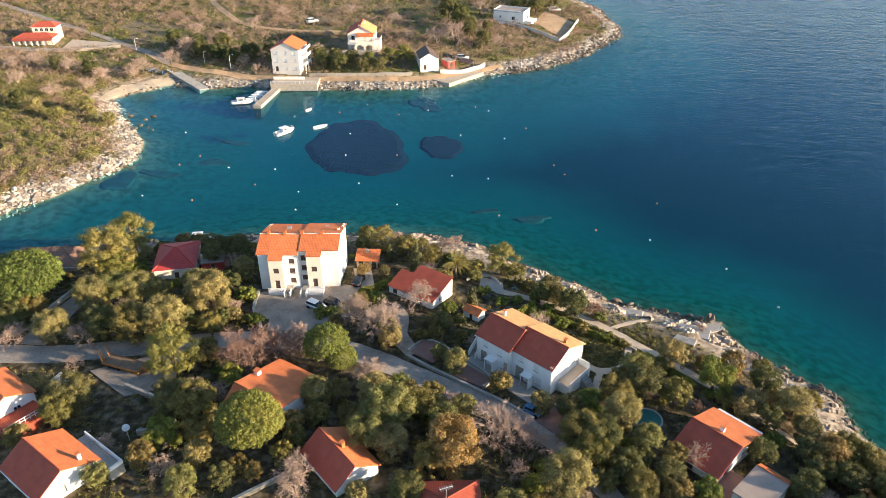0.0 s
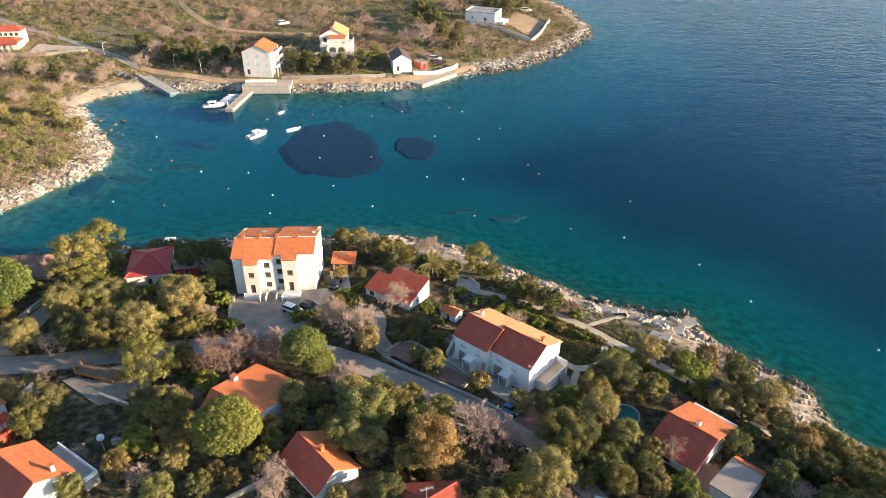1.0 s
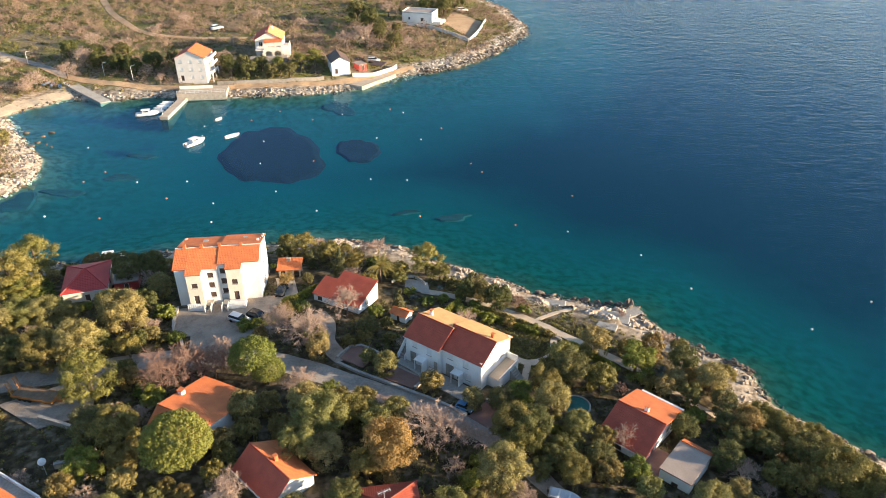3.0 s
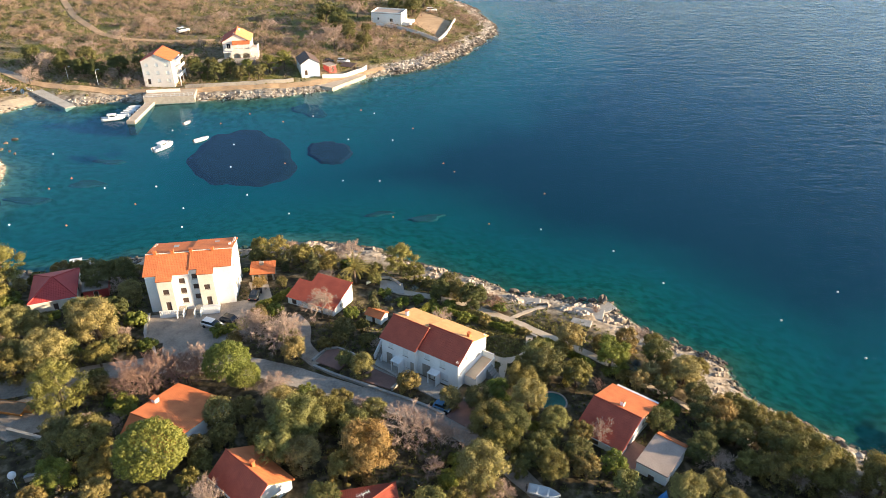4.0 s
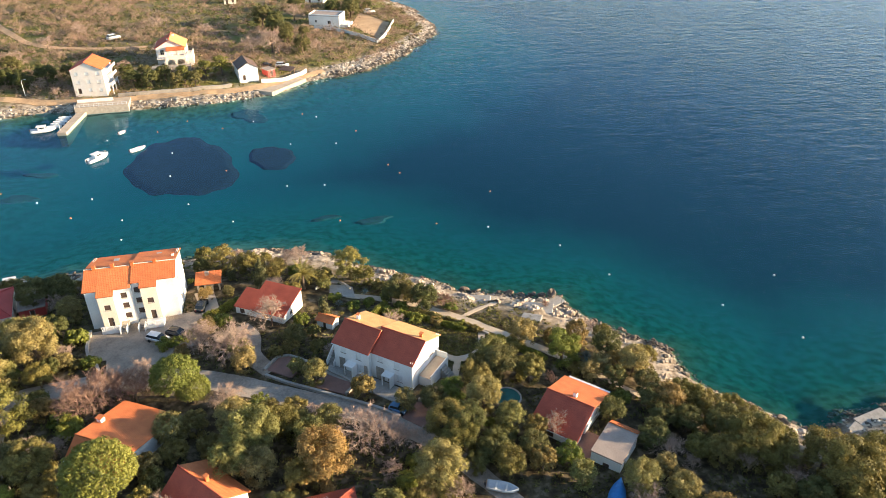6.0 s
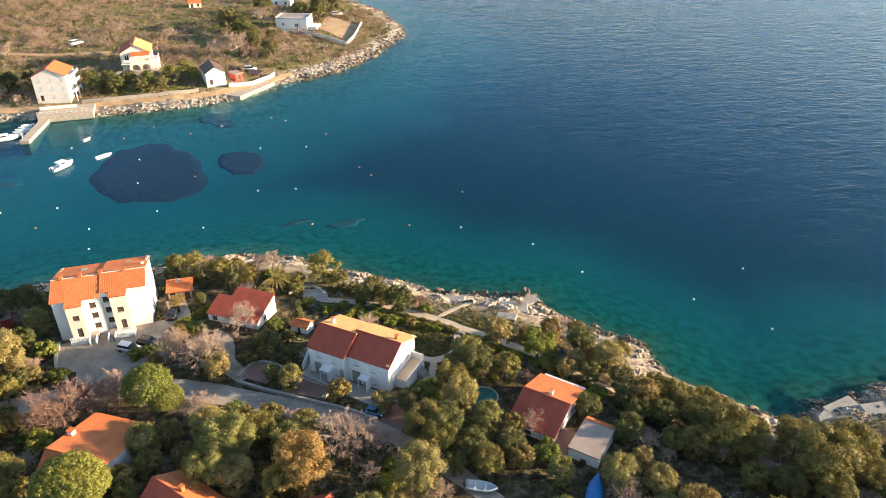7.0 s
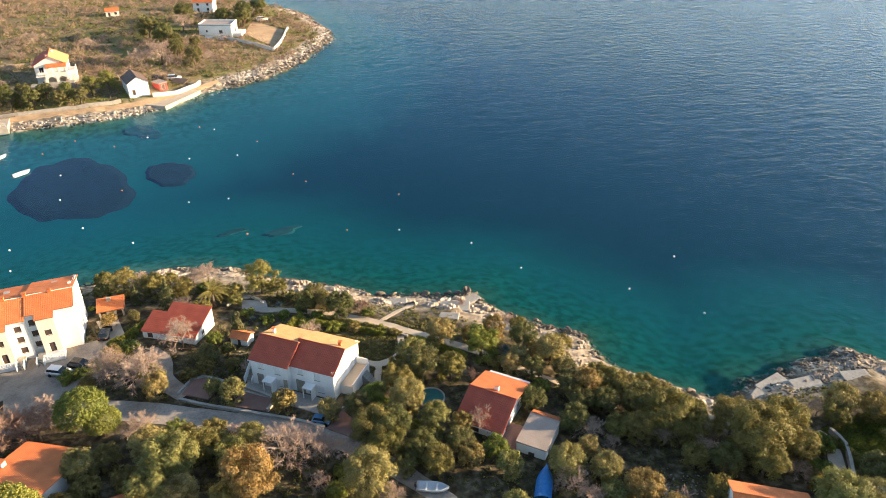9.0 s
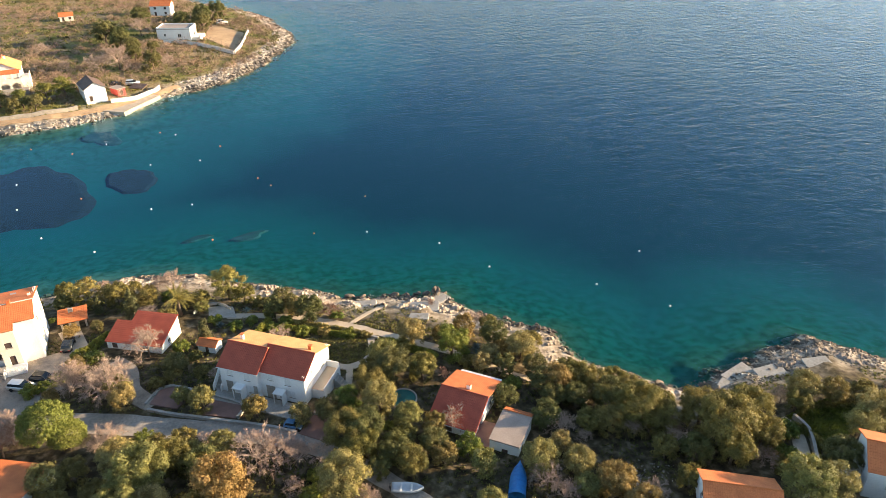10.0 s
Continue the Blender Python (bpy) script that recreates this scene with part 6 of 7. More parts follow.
for x, y, r in [(-40.4, 276.5, 3.4), (-36, 281, 3.0), (-78, 285, 4.0), (-84, 281.5, 3.6), (-88, 286, 3.2), (3, 347, 4.8), (9, 342, 4.2), (20, 374, 4.6), (49, 378, 4.4), (57, 384, 4.6),
                (-102, 297, 3.6), (-114, 303, 3.6), (-70, 289, 3.4), (-92, 297, 3.8), (-25, 275, 2.8), (-50, 285, 3.0), (12, 318, 3.0), (20, 327, 2.6), (19.5, 117.2, 2.2), (22.0, 119.6, 2.4)]:
    tree("oak", x, y, r, v=2)
for x, y, r in [(-64.6, 100.1, 2.8),
                (-44.7, 127.9, 2.6),
                (-25.0, 97.3, 2.7),
                (-20.8, 70.0, 2.3),
                (-39.0, 69.4, 2.0),
                (-48.9, 74.0, 1.8),
                (-20.3, 66.7, 2.9),
                (-13.4, 89.7, 2.0),
                (7.4, 77.0, 4.1),
                (12.5, 74.5, 2.9),
                (-12.1, 90.1, 2.6),
                (-19.9, 64.9, 2.7),
                (-75.6, 100.0, 2.9),
                (19.0, 63.5, 2.2),
                (2.8, 137.8, 2.9),
                (-0.3, 138.5, 2.1),
                (-4.4, 112.1, 3.6),
                (-10.8, 102.2, 4.5),
                (-16.3, 108.4, 3.1),
                (36.4, 72.4, 2.4),
                (51.8, 64.5, 2.5),
                (-17.1, 106.0, 3.3),
                (-11.7, 103.3, 3.2),
                (-25.7, 100.3, 2.6),
                (10.1, 76.3, 3.6),
                (15.6, 73.6, 2.7),
                (55.8, 47.5, 2.3),
                (43.6, 56.1, 2.6),
                (44.3, 52.7, 2.3),
                (62.5, 60.7, 2.2)]:
    tree("bare", x, y, r)
for x, y, r in [(5.1, 307.8, 6.3),
                (-2.9, 307.8, 4.7),
                (23.4, 307.6, 3.2),
                (-14.5, 311.6, 2.7),
                (-109.1, 281.5, 4.1),
                (-105.3, 292.1, 4.8),
                (-116.9, 271.8, 4.1),
                (-79.9, 281.2, 3.0),
                (-73.0, 274.9, 2.5),
                (18.2, 357.1, 4.9),
                (1.7, 356.9, 4.2),
                (-142.5, 266.4, 3.9),
                (-118.9, 267.6, 3.5),
                (-156.9, 270.1, 4.0),
                (-128.4, 262.2, 3.5),
                (-164.5, 267.8, 3.2),
                (-136.6, 239.7, 3.6),
                (-129.9, 250.6, 3.7),
                (-152.2, 248.0, 3.8),
                (-93.5, 309.2, 3.9),
                (-85.1, 326.1, 4.0),
                (-108.1, 317.5, 4.0),
                (-76.3, 346.5, 3.6),
                (-44.6, 351.2, 3.6),
                (-50.2, 312.5, 2.7),
                (-22.2, 339.3, 2.9),
                (-52.1, 292.4, 3.1)]:
    tree("bare", x, y, r)
for x, y, r in [(-42.1, 103.0, 2.3),
                (-22.8, 71.3, 1.8),
                (-26.4, 68.4, 1.4),
                (1.4, 70.6, 4.2),
                (-1.7, 69.8, 2.6),
                (-16.6, 124.2, 1.6),
                (53.9, 87.1, 1.7),
                (-9.7, 78.1, 1.8)]:
    tree("yellow", x, y, r)
for x, y, r in [(-32.5, 93.7, 5.0),
                (-34.6, 93.1, 3.3),
                (-28.6, 96.3, 3.4),
                (29.2, 112.1, 2.4),
                (56.0, 74.1, 2.7),
                (49.9, 109.8, 1.0),
                (-26.3, 95.1, 3.5),
                (-31.6, 96.5, 3.4),
                (68.7, 58.3, 1.8)]:
    tree("bare_red", x, y, r)
for x, y, r in [(-41.0, 74.7, 2.6),
                (-34.5, 88.7, 2.0),
                (22.8, 82.8, 2.3),
                (45.4, 90.3, 3.2),
                (36.2, 66.4, 2.0),
                (1.3, 110.5, 1.6)]:
    tree("green", x, y, r)
for x, y, r in [(-37.0, 91.7, 1.9),
                (30.5, 111.8, 1.5),
                (26.5, 106.9, 1.4),
                (22.7, 108.5, 1.4),
                (11.5, 115.6, 1.4),
                (15.0, 116.5, 1.4),
                (17.8, 112.0, 1.4),
                (20.8, 113.5, 1.4),
                (30.8, 104.9, 1.1),
                (32.9, 102.5, 1.1),
                (18.3, 118.7, 1.2),
                (-10.0, 121.7, 1.2),
                (-7.2, 122.2, 1.5),
                (84.5, 50.1, 2.1),
                (79.8, 46.6, 2.0),
                (51.0, 87.2, 1.6),
                (46.7, 86.5, 1.7),
                (-23.4, 109.2, 1.7),
                (-21.2, 110.0, 1.3),
                (-19.0, 111.2, 1.5)]:
    tree("shrub", x, y, r)
for x, y, r in [(-5.7, 127.0, 2.0),
                (5.7, 112.3, 1.7),
                (-11.9, 132.9, 1.2)]:
    tree("cypress", x, y, r)
for x, y, r in [(2.8, 125.4, 3.2),
                (48.3, 85.6, 1.5),
                (-153.5, 312.5, 2.4)]:
    tree("palm", x, y, r)
for x, y, r in [(8.9, 117.4, 1.2),
                (14.8, 121.3, 1.2),
                (49.7, 88.5, 1.4),
                (56.7, 87.8, 1.3),
                (48.3, 91.9, 1.4),
                (50.5, 90.7, 1.3)]:
    tree("agave", x, y, r)


def thicket(n, area, kinds, rmin, rmax, gap=0.62, seed=1, coast=7.0, sq=(0.8, 1.1)):
    """Fills what is free of an area with lesser trees and bushes."""
    rnd = np.random.RandomState(seed)
    x0, x1, y0, y1 = area
    for _ in range(n):
        x, y, r = rnd.uniform(x0, x1), rnd.uniform(y0, y1), rnd.uniform(rmin, rmax)
        kind = kinds[rnd.randint(len(kinds))]
        if x < -67 - (y - 65.7) * 0.545 or min(y, 0.434 * x + 0.901 * y) < 57 and not (x > 26 and 0.434 * x + 0.901 * y > 57):
            continue
        if any(math.hypot(x - a, y - b) < (r + c) * gap for a, b, c in STANDING):
            continue
        if float(inland([x], [y])[0]) < coast or not clear_of(x, y, r):
            continue
        if any(math.hypot(x - a, y - b) < c for a, b, c in LAWNS):
            continue
        tree(kind, x, y, r, rnd.uniform(*sq))


LAWNS = [(89, 63.5, 5), (93, 60.5, 4), (-54, 92, 8), (-40, 74, 5), (-34, 70, 5), (-58, 92, 5), (28.5, 98.5, 5.5), (34, 107, 4.5), (42, 106, 4), (-12, 128, 6), (14, 113, 5), (104, 55, 6), (-46, 72, 6), (-42, 66, 6), (105, 61, 9), (114, 60, 8), (96, 57, 5), (95, 49.5, 5), (82.5, 45.5, 3), (84.3, 47, 3.2), (80, 42.5, 3), (57, 54, 5), (60, 49.5, 5), (53.5, 57, 3.5), (25.2, 63.6, 3.5), (39.5, 58, 4), (32, 82, 3.5), (27, 61, 3)]
thicket(700, (-100, 20, 52, 100), ("oak", "olive", "oak", "bare", "bare", "green", "shrub"), 1.6, 2.8, seed=2)
thicket(500, (-95, 20, 100, 148), ("oak", "olive", "oak", "bare", "shrub", "shrub"), 1.3, 2.4, seed=3)
thicket(700, (14, 125, 28, 100), ("oak", "oak", "oak", "olive", "bare", "shrub"), 1.6, 3.0, seed=4)
thicket(260, (-100, 130, 40, 150), ("shrub", "bare_red", "shrub"), 0.8, 1.4, seed=5, coast=4.5, gap=0.75)
# ---- rocks, scrub and grass ----
def off_plot(q, x, y):
    q = np.array(q)
    e = np.roll(q, -1, 0) - q
    e /= np.hypot(e[:, 0], e[:, 1])[:, None]
    turn = np.sign(sum(q[i, 0] * q[(i + 1) % 4, 1] - q[(i + 1) % 4, 0] * q[i, 1] for i in range(4)))
    return np.min([turn * (e[i, 0] * (y - q[i, 1]) - e[i, 1] * (x - q[i, 0])) for i in range(4)], axis=0) < -0.3


def ledges(name, area, step, cell, rise, lo, hi, material, label, seed):
    """Fractured rock along a coast: blocks of uneven height and tilt, parted by cracks, on the ground's shape."""
    xs, ys = np.arange(area[0], area[1], step), np.arange(area[2], area[3], step)
    X, Y = np.meshgrid(xs, ys)
    D = inland(X, Y) + 1.2 * ripple(X, Y, 0.35, seed)
    keep = (D > lo) & (D < hi)
    for c, w in TRACKS:
        for a in c[::2]:
            keep &= np.hypot(X - a[0], Y - a[1]) > w + 0.6
    for q in PLOTS:
        keep &= off_plot(q, X, Y)
    Z = land_height(X, Y)
    idx = np.full(X.shape, -1)
    verts = []
    for j, i in zip(*np.nonzero(keep)):
        x, y = X[j, i], Y[j, i]
        h = 0.0
        for sc, k in ((cell, 1.0), (cell * 0.4, 0.42)):
            dist, pts = noise.voronoi(Vector((x / sc, y / sc * 1.35, seed)))
            f = pts[0]
            r1, r2, r3 = noise.cell(f * 7.3), noise.cell(f * 11.9), noise.cell(f * 5.7)
            h += k * rise * (0.8 * r1 + (x / sc - f.x) * 0.55 * r2 + (y / sc * 1.35 - f.y) * 0.55 * r3)
            if dist[1] - dist[0] < 0.12:
                h -= k * rise * 0.7
        d = D[j, i]
        fade = min(1.0, max(0.0, (d - lo) / 1.6)) * min(1.0, max(0.0, (hi - d) / 2.5))
        idx[j, i] = len(verts)
        verts.append((x, y, Z[j, i] - 0.35 + fade * (0.45 + h)))
    quad = np.stack([idx[:-1, :-1], idx[:-1, 1:], idx[1:, 1:], idx[1:, :-1]], -1).reshape(-1, 4)
    quad = quad[(quad >= 0).all(1)]
    tagged(new(name, mesh_of(name, verts, quad, material)), label, "rocks", kind="stuff")


def rock_mesh(name, items, material, rnd):
    """Many angular stones (x, y, z, size, flatness) in one mesh."""
    bm = bmesh.new()
    bmesh.ops.create_icosphere(bm, subdivisions=1, radius=1)
    base = np.array([v.co[:] for v in bm.verts])
    tri = np.array([[v.index for v in f.verts] for f in bm.faces])
    bm.free()
    n = len(items)
    it = np.array(items)
    v = np.repeat(base[None], n, 0) * rnd.uniform(0.62, 1.28, (n, len(base), 1))
    # cut flat on random planes, so that the stones break in facets
    for _ in range(6):
        d = rnd.normal(size=(n, 1, 3))
        d /= np.linalg.norm(d, axis=2, keepdims=True)
        k = (v * d).sum(2, keepdims=True)
        v = v - d * np.maximum(k - 0.5, 0)
    a = rnd.uniform(0, 6.28, n)
    s = it[:, 3][:, None] * np.stack([rnd.uniform(0.8, 1.5, n), rnd.uniform(0.6, 1.0, n), it[:, 4]], 1)
    v = v * s[:, None]
    x = v[:, :, 0] * np.cos(a)[:, None] - v[:, :, 1] * np.sin(a)[:, None]
    y = v[:, :, 0] * np.sin(a)[:, None] + v[:, :, 1] * np.cos(a)[:, None]
    v = np.stack([x, y, v[:, :, 2]], 2) + it[:, None, :3]
    f = (tri[None] + (np.arange(n) * len(base))[:, None, None]).reshape(-1, 3)
    return mesh_of(name, v.reshape(-1, 3), f, material)


def along(pts, n, lo, hi, rnd):
    """Random places between lo and hi metres inland of a coast line (water on the line's right as given)."""
    p = np.array(pts, float)
    seg = np.hypot(*np.diff(p, axis=0).T)
    s = np.concatenate([[0], np.cumsum(seg)])
    t = rnd.uniform(0, s[-1], n)
    i = np.clip(np.searchsorted(s, t) - 1, 0, len(seg) - 1)
    q = p[i] + (p[i + 1] - p[i]) * ((t - s[i]) / seg[i])[:, None]
    d = (p[i + 1] - p[i]) / seg[i][:, None]
    off = rnd.uniform(lo, hi, n)[:, None]
    return q + np.stack([-d[:, 1], d[:, 0]], 1) * off


def shore_stones(name, pts, n, lo, hi, smin, smax, material, label, seed, flat=0.55):
    rnd = np.random.RandomState(seed)
    q = along(pts, n, lo, hi, rnd)
    h = land_height(q[:, 0], q[:, 1])
    size = smin + (smax - smin) * rnd.uniform(0, 1, n) ** 2.5
    keep = (h > -1.2) & (h < 4.5)
    for p in PLOTS:
        keep &= off_plot(p, q[:, 0], q[:, 1])
    for c, w in TRACKS:
        keep &= np.array([np.hypot(c[:, 0] - a, c[:, 1] - b).min() > w for a, b in q])
    items = np.stack([q[:, 0], q[:, 1], h + size * 0.05, size, np.full(n, flat)], 1)[keep]
    tagged(new(name, rock_mesh(name, items, material, rnd)), label, "rocks", kind="stuff")


near_rocky = NEAR_COAST[3:29]
ledges("headland_ledges", (80.02, 128, 50, 154), 0.34, 3.2, 0.45, -2.6, 8.5, LEDGE_BROWN, "brown fractured rock slabs on the headland", 3)
ledges("rock_ledges", (-30, 80, 50, 154), 0.34, 2.6, 0.6, -2.6, 8.5, LEDGE, "fractured pale limestone ledges along the near shore", 3)
ledges("far_ledges", (-124, 96, 155, 425), 0.95, 4.2, 0.75, -2.5, 6.0, LEDGE, "rocky ledges along the far shore", 4)
shore_stones("shore_rocks", near_rocky, 1100, 0.5, 6.0, 0.12, 0.5, ROCK, "pale broken limestone ledges along the near shore", 1, 0.36)
shore_stones("wet_rocks", near_rocky, 1300, -1.6, 2.0, 0.15, 0.75, ROCK_WET, "dark jagged rocks at the water's edge", 2, 0.42)
shore_stones("cove_rocks", NEAR_COAST[28:], 500, -1.5, 3, 0.25, 1.0, ROCK_WET, "dark rocks along the cove", 3)
shore_stones("headland_rocks", [p for p in NEAR_COAST if 84 < p[0] < 125], 1200, -1.5, 8, 0.12, 0.6, ROCK_WET, "dark jagged outcrops on the headland", 8, 0.32)
far_rocky = FAR_COAST[1:28]
shore_stones("far_shore_rocks", far_rocky, 5200, -0.6, 4.6, 0.22, 0.9, ROCK, "pale boulders piled along the far shore", 4)
shore_stones("far_wet_rocks", far_rocky, 700, -1.2, 1.0, 0.3, 1.0, ROCK_WET, "dark wet stones along the far shore", 5)
shore_stones("cape_rocks", FAR_COAST[19:27], 2800, 1.2, 8.5, 0.3, 1.2, ROCK, "grey rocks heaped on the far cape", 6)
shore_stones("cape_wet_rocks", FAR_COAST[19:27], 1500, -1.4, 3.2, 0.35, 1.5, ROCK_WET, "dark wet rocks round the far cape", 9)
shore_stones("west_rocks", FAR_COAST[1:9], 1900, -0.8, 9, 0.25, 1.2, ROCK, "pale rocks on the cove's far bank", 7)


def boulder(x, y, r, flat=0.6, dark=False, seed=0):
    rnd = np.random.RandomState(seed)
    bm = bmesh.new()
    bmesh.ops.create_icosphere(bm, subdivisions=2, radius=1)
    for v in bm.verts:
        v.co *= 1 + 0.35 * noise.noise(v.co * 1.3 + Vector((seed, 0, 0)))
    for _ in range(6):
        d = Vector(rnd.normal(size=3)).normalized()
        for v in bm.verts:
            k = v.co.dot(d) - 0.62
            if k > 0:
                v.co -= d * k
    for v in bm.verts:
        v.co = Vector((v.co.x * r * 1.2, v.co.y * r * 0.85, v.co.z * r * flat))
    me = bpy.data.meshes.new("boulder")
    bm.to_mesh(me)
    bm.free()
    me.materials.append(ROCK_WET if dark else ROCK)
    ob = new("boulder", me)
    ob.matrix_basis = pose(x, y, max(g(x, y), 0.1) + r * flat * 0.25, rnd.uniform(-12, 12), rnd.uniform(-12, 12), rnd.uniform(0, 360))
    return tagged(ob, "dark jagged boulder at the water's edge" if dark else "large pale limestone boulder on the shore", "boulder", "shore boulders")


# jagged heads of rock along the near shore: x, y, radius, height, dark with weed
OUTCROPS = [(38.7, 119.6, 1.8, 1.3, False), (36.2, 120.8, 1.4, 0.9, True), (43.5, 118.0, 1.5, 1.0, True), (47.6, 116.2, 1.6, 1.1, True), (50.6, 115.2, 1.9, 1.5, True), (53.4, 114.0, 2.3, 2.0, True),
            (54.8, 110.8, 1.3, 0.9, True), (58.8, 103.6, 1.3, 0.8, True), (62.0, 99.2, 1.8, 1.6, True), (63.6, 96.6, 1.5, 1.0, True), (66.4, 93.8, 2.1, 1.5, True), (68.0, 91.2, 1.6, 1.0, True),
            (28.6, 127.8, 1.2, 0.5, True), (25.6, 129.8, 1.1, 0.5, True), (20.0, 130.6, 2.0, 1.0, False), (23.0, 128.2, 1.7, 0.8, False), (60.0, 96.5, 1.5, 0.8, False), (56.6, 101.2, 1.6, 0.9, False),
            (84.6, 67.0, 1.2, 0.5, True), (89.6, 68.2, 1.3, 0.6, True), (96.8, 68.8, 1.5, 0.8, True), (104.4, 68.0, 1.6, 0.9, True), (108.6, 67.8, 1.9, 1.3, True), (111.4, 66.6, 1.6, 0.9, True)]


def outcrop(x, y, r, high, seed, dark=True, n=14):
    """A crag of broken, tilted blocks heaped towards its middle."""
    rnd = np.random.RandomState(seed)
    a, d = rnd.uniform(0, 6.28, n), r * np.sqrt(rnd.uniform(0, 1, n))
    size = r * rnd.uniform(0.22, 0.5, n)
    px, py = d * np.cos(a), d * np.sin(a) * 0.7
    pz = high * (1 - d / r) * rnd.uniform(0.3, 1.0, n) - 0.1
    ob = thing("rock_outcrop", pose(x, y, max(0.0, g(x, y)), 0, 0, rnd.uniform(-60, -20)),
               "dark jagged rock outcrop at the water's edge" if dark else "pale weathered limestone outcrop on the shore", "rock", "shore outcrops")
    for k in range(n):
        p = new("block", rock_mesh("block", [(px[k], py[k], pz[k], size[k], rnd.uniform(0.35, 0.65))], ROCK_WET if dark else LEDGE, rnd))
        p.parent = ob
    return ob


for i, (x, y, r, high, dark) in enumerate(OUTCROPS):
    outcrop(x, y, r, high, 300 + i, dark)
brnd = np.random.RandomState(21)
for i, (x, y) in enumerate(along(near_rocky, 20, -1.2, 4.5, brnd)):
    if -1.0 < g(x, y) < 3.2 and x < 84 and all(np.hypot(c[:, 0] - x, c[:, 1] - y).min() > w + 1 for c, w in TRACKS):
        boulder(x, y, brnd.uniform(0.5, 1.1), brnd.uniform(0.35, 0.65), g(x, y) < 0.7, i)
for i, (x, y) in enumerate([(-107.4, 232.4), (-100.9, 228.6), (-99.2, 231.3), (-100.9, 223.3), (-97.5, 221.2), (-95.3, 219.2), (-101.6, 220.2), (-106.6, 227.5)]):
    boulder(x, y, brnd.uniform(0.5, 1.1), 0.6, True, 200 + i)


def scrub(name, n, area, material, rmin, rmax, leaves, size, label, seed, dense=0.0, coast=5, stretch=1.0, twiggy=False):
    """Low bushes beyond counting on the far slopes, in one object of small leaf clumps."""
    rnd = np.random.RandomState(seed)
    x, y = rnd.uniform(area[0], area[1], n), rnd.uniform(area[2], area[3], n)
    keep = (inland(x, y) > coast) & (ripple(x, y, 0.05, seed) > dense)
    for c, w in TRACKS:
        dist = np.full(n, 1e9)
        for a in c:
            dist = np.minimum(dist, np.hypot(a[0] - x, a[1] - y))
        keep &= dist > w + (1.2 if area[3] > 200 else 0.3)
    if area[3] > 200:
        keep &= x > -0.62 * y - 18
    for q in PLOTS:
        keep &= off_plot(q, x, y)
    for hx, hy, a, hl, hw in FOOTPRINTS:
        keep &= np.hypot(x - hx, y - hy) > max(hl, hw) + 1
    x, y = x[keep], y[keep]
    z = land_height(x, y)
    r = rmin + (rmax - rmin) * rnd.uniform(0, 1, len(x)) ** 1.6
    k = np.repeat(np.arange(len(x)), leaves)
    m = len(k)
    d = rnd.normal(size=(m, 3))
    d /= np.linalg.norm(d, axis=1)[:, None]
    d[:, 2] = np.abs(d[:, 2])
    lump = 1 + 0.3 * np.sin(d[:, 0] * 5 + k) * np.cos(d[:, 1] * 5 + k * 2)
    pos = np.stack([x[k], y[k], z[k]], 1) + d * (r[k] * lump * rnd.uniform(0.6, 1.05, m))[:, None] * np.array([1, 1, 0.9 * stretch])
    t = rnd.normal(size=(m, 3))
    t /= np.linalg.norm(t, axis=1)[:, None]
    b = np.cross(d, t)
    b /= np.linalg.norm(b, axis=1)[:, None] + 1e-9
    s = (size * rnd.uniform(0.6, 1.4, m))[:, None]
    if twiggy:
        root = np.stack([x[k], y[k], z[k]], 1) + (pos - np.stack([x[k], y[k], z[k]], 1)) * rnd.uniform(0.55, 0.9, m)[:, None]
        tri = np.stack([root - b * s * 0.2, root + b * s * 0.2, pos + t * s * 0.6], 1).reshape(-1, 3)
    else:
        tri = np.stack([pos - t * s, pos + b * s * 0.9, pos + t * s - b * s * 0.5], 1).reshape(-1, 3)
    tagged(new(name, mesh_of(name, tri, np.arange(m * 3).reshape(-1, 3), material)), label, "scrub", kind="stuff")


FAR = (-330, 90, 160, 560)
scrub("bare_scrub", 8000, FAR, SCRUB_TWIG, 1.3, 4.4, 140, 0.31, "brown leafless scrub covering the far slopes", 31, -0.45, twiggy=True)
scrub("reddish_scrub", 4600, FAR, SCRUB_RED, 1.2, 4.2, 135, 0.31, "reddish bare bushes on the far slopes", 32, -0.1, twiggy=True)
scrub("green_scrub", 4200, FAR, MACCHIA, 0.7, 2.3, 90, 0.22, "grey-green evergreen scrub on the far slopes", 33, -0.2)
scrub("dark_scrub", 2600, FAR, MACCHIA, 1.0, 3.4, 110, 0.26, "dark evergreen bushes among the far scrub", 34, 0.1)
scrub("bank_scrub", 1500, (-190, -92, 160, 262), OLIVE, 1.0, 2.8, 170, 0.2, "dense green-brown bushes on the cove's bank", 35, -0.8, 9)
scrub("bank_bushes", 700, (-190, -92, 160, 262), YELLOW, 0.9, 2.2, 140, 0.19, "yellowish bushes on the cove's bank", 36, -0.3, 9)
scrub("bank_twigs", 1100, (-190, -92, 160, 275), SCRUB_TWIG, 1.2, 3.0, 110, 0.3, "brown leafless bushes on the cove's bank", 38, -0.5, 8, twiggy=True)
scrub("under_scrub", 8500, (-100, 122, 40, 148), OAK, 0.3, 0.9, 34, 0.12, "low undergrowth between the near trees", 37, -0.2, 8, 0.7)


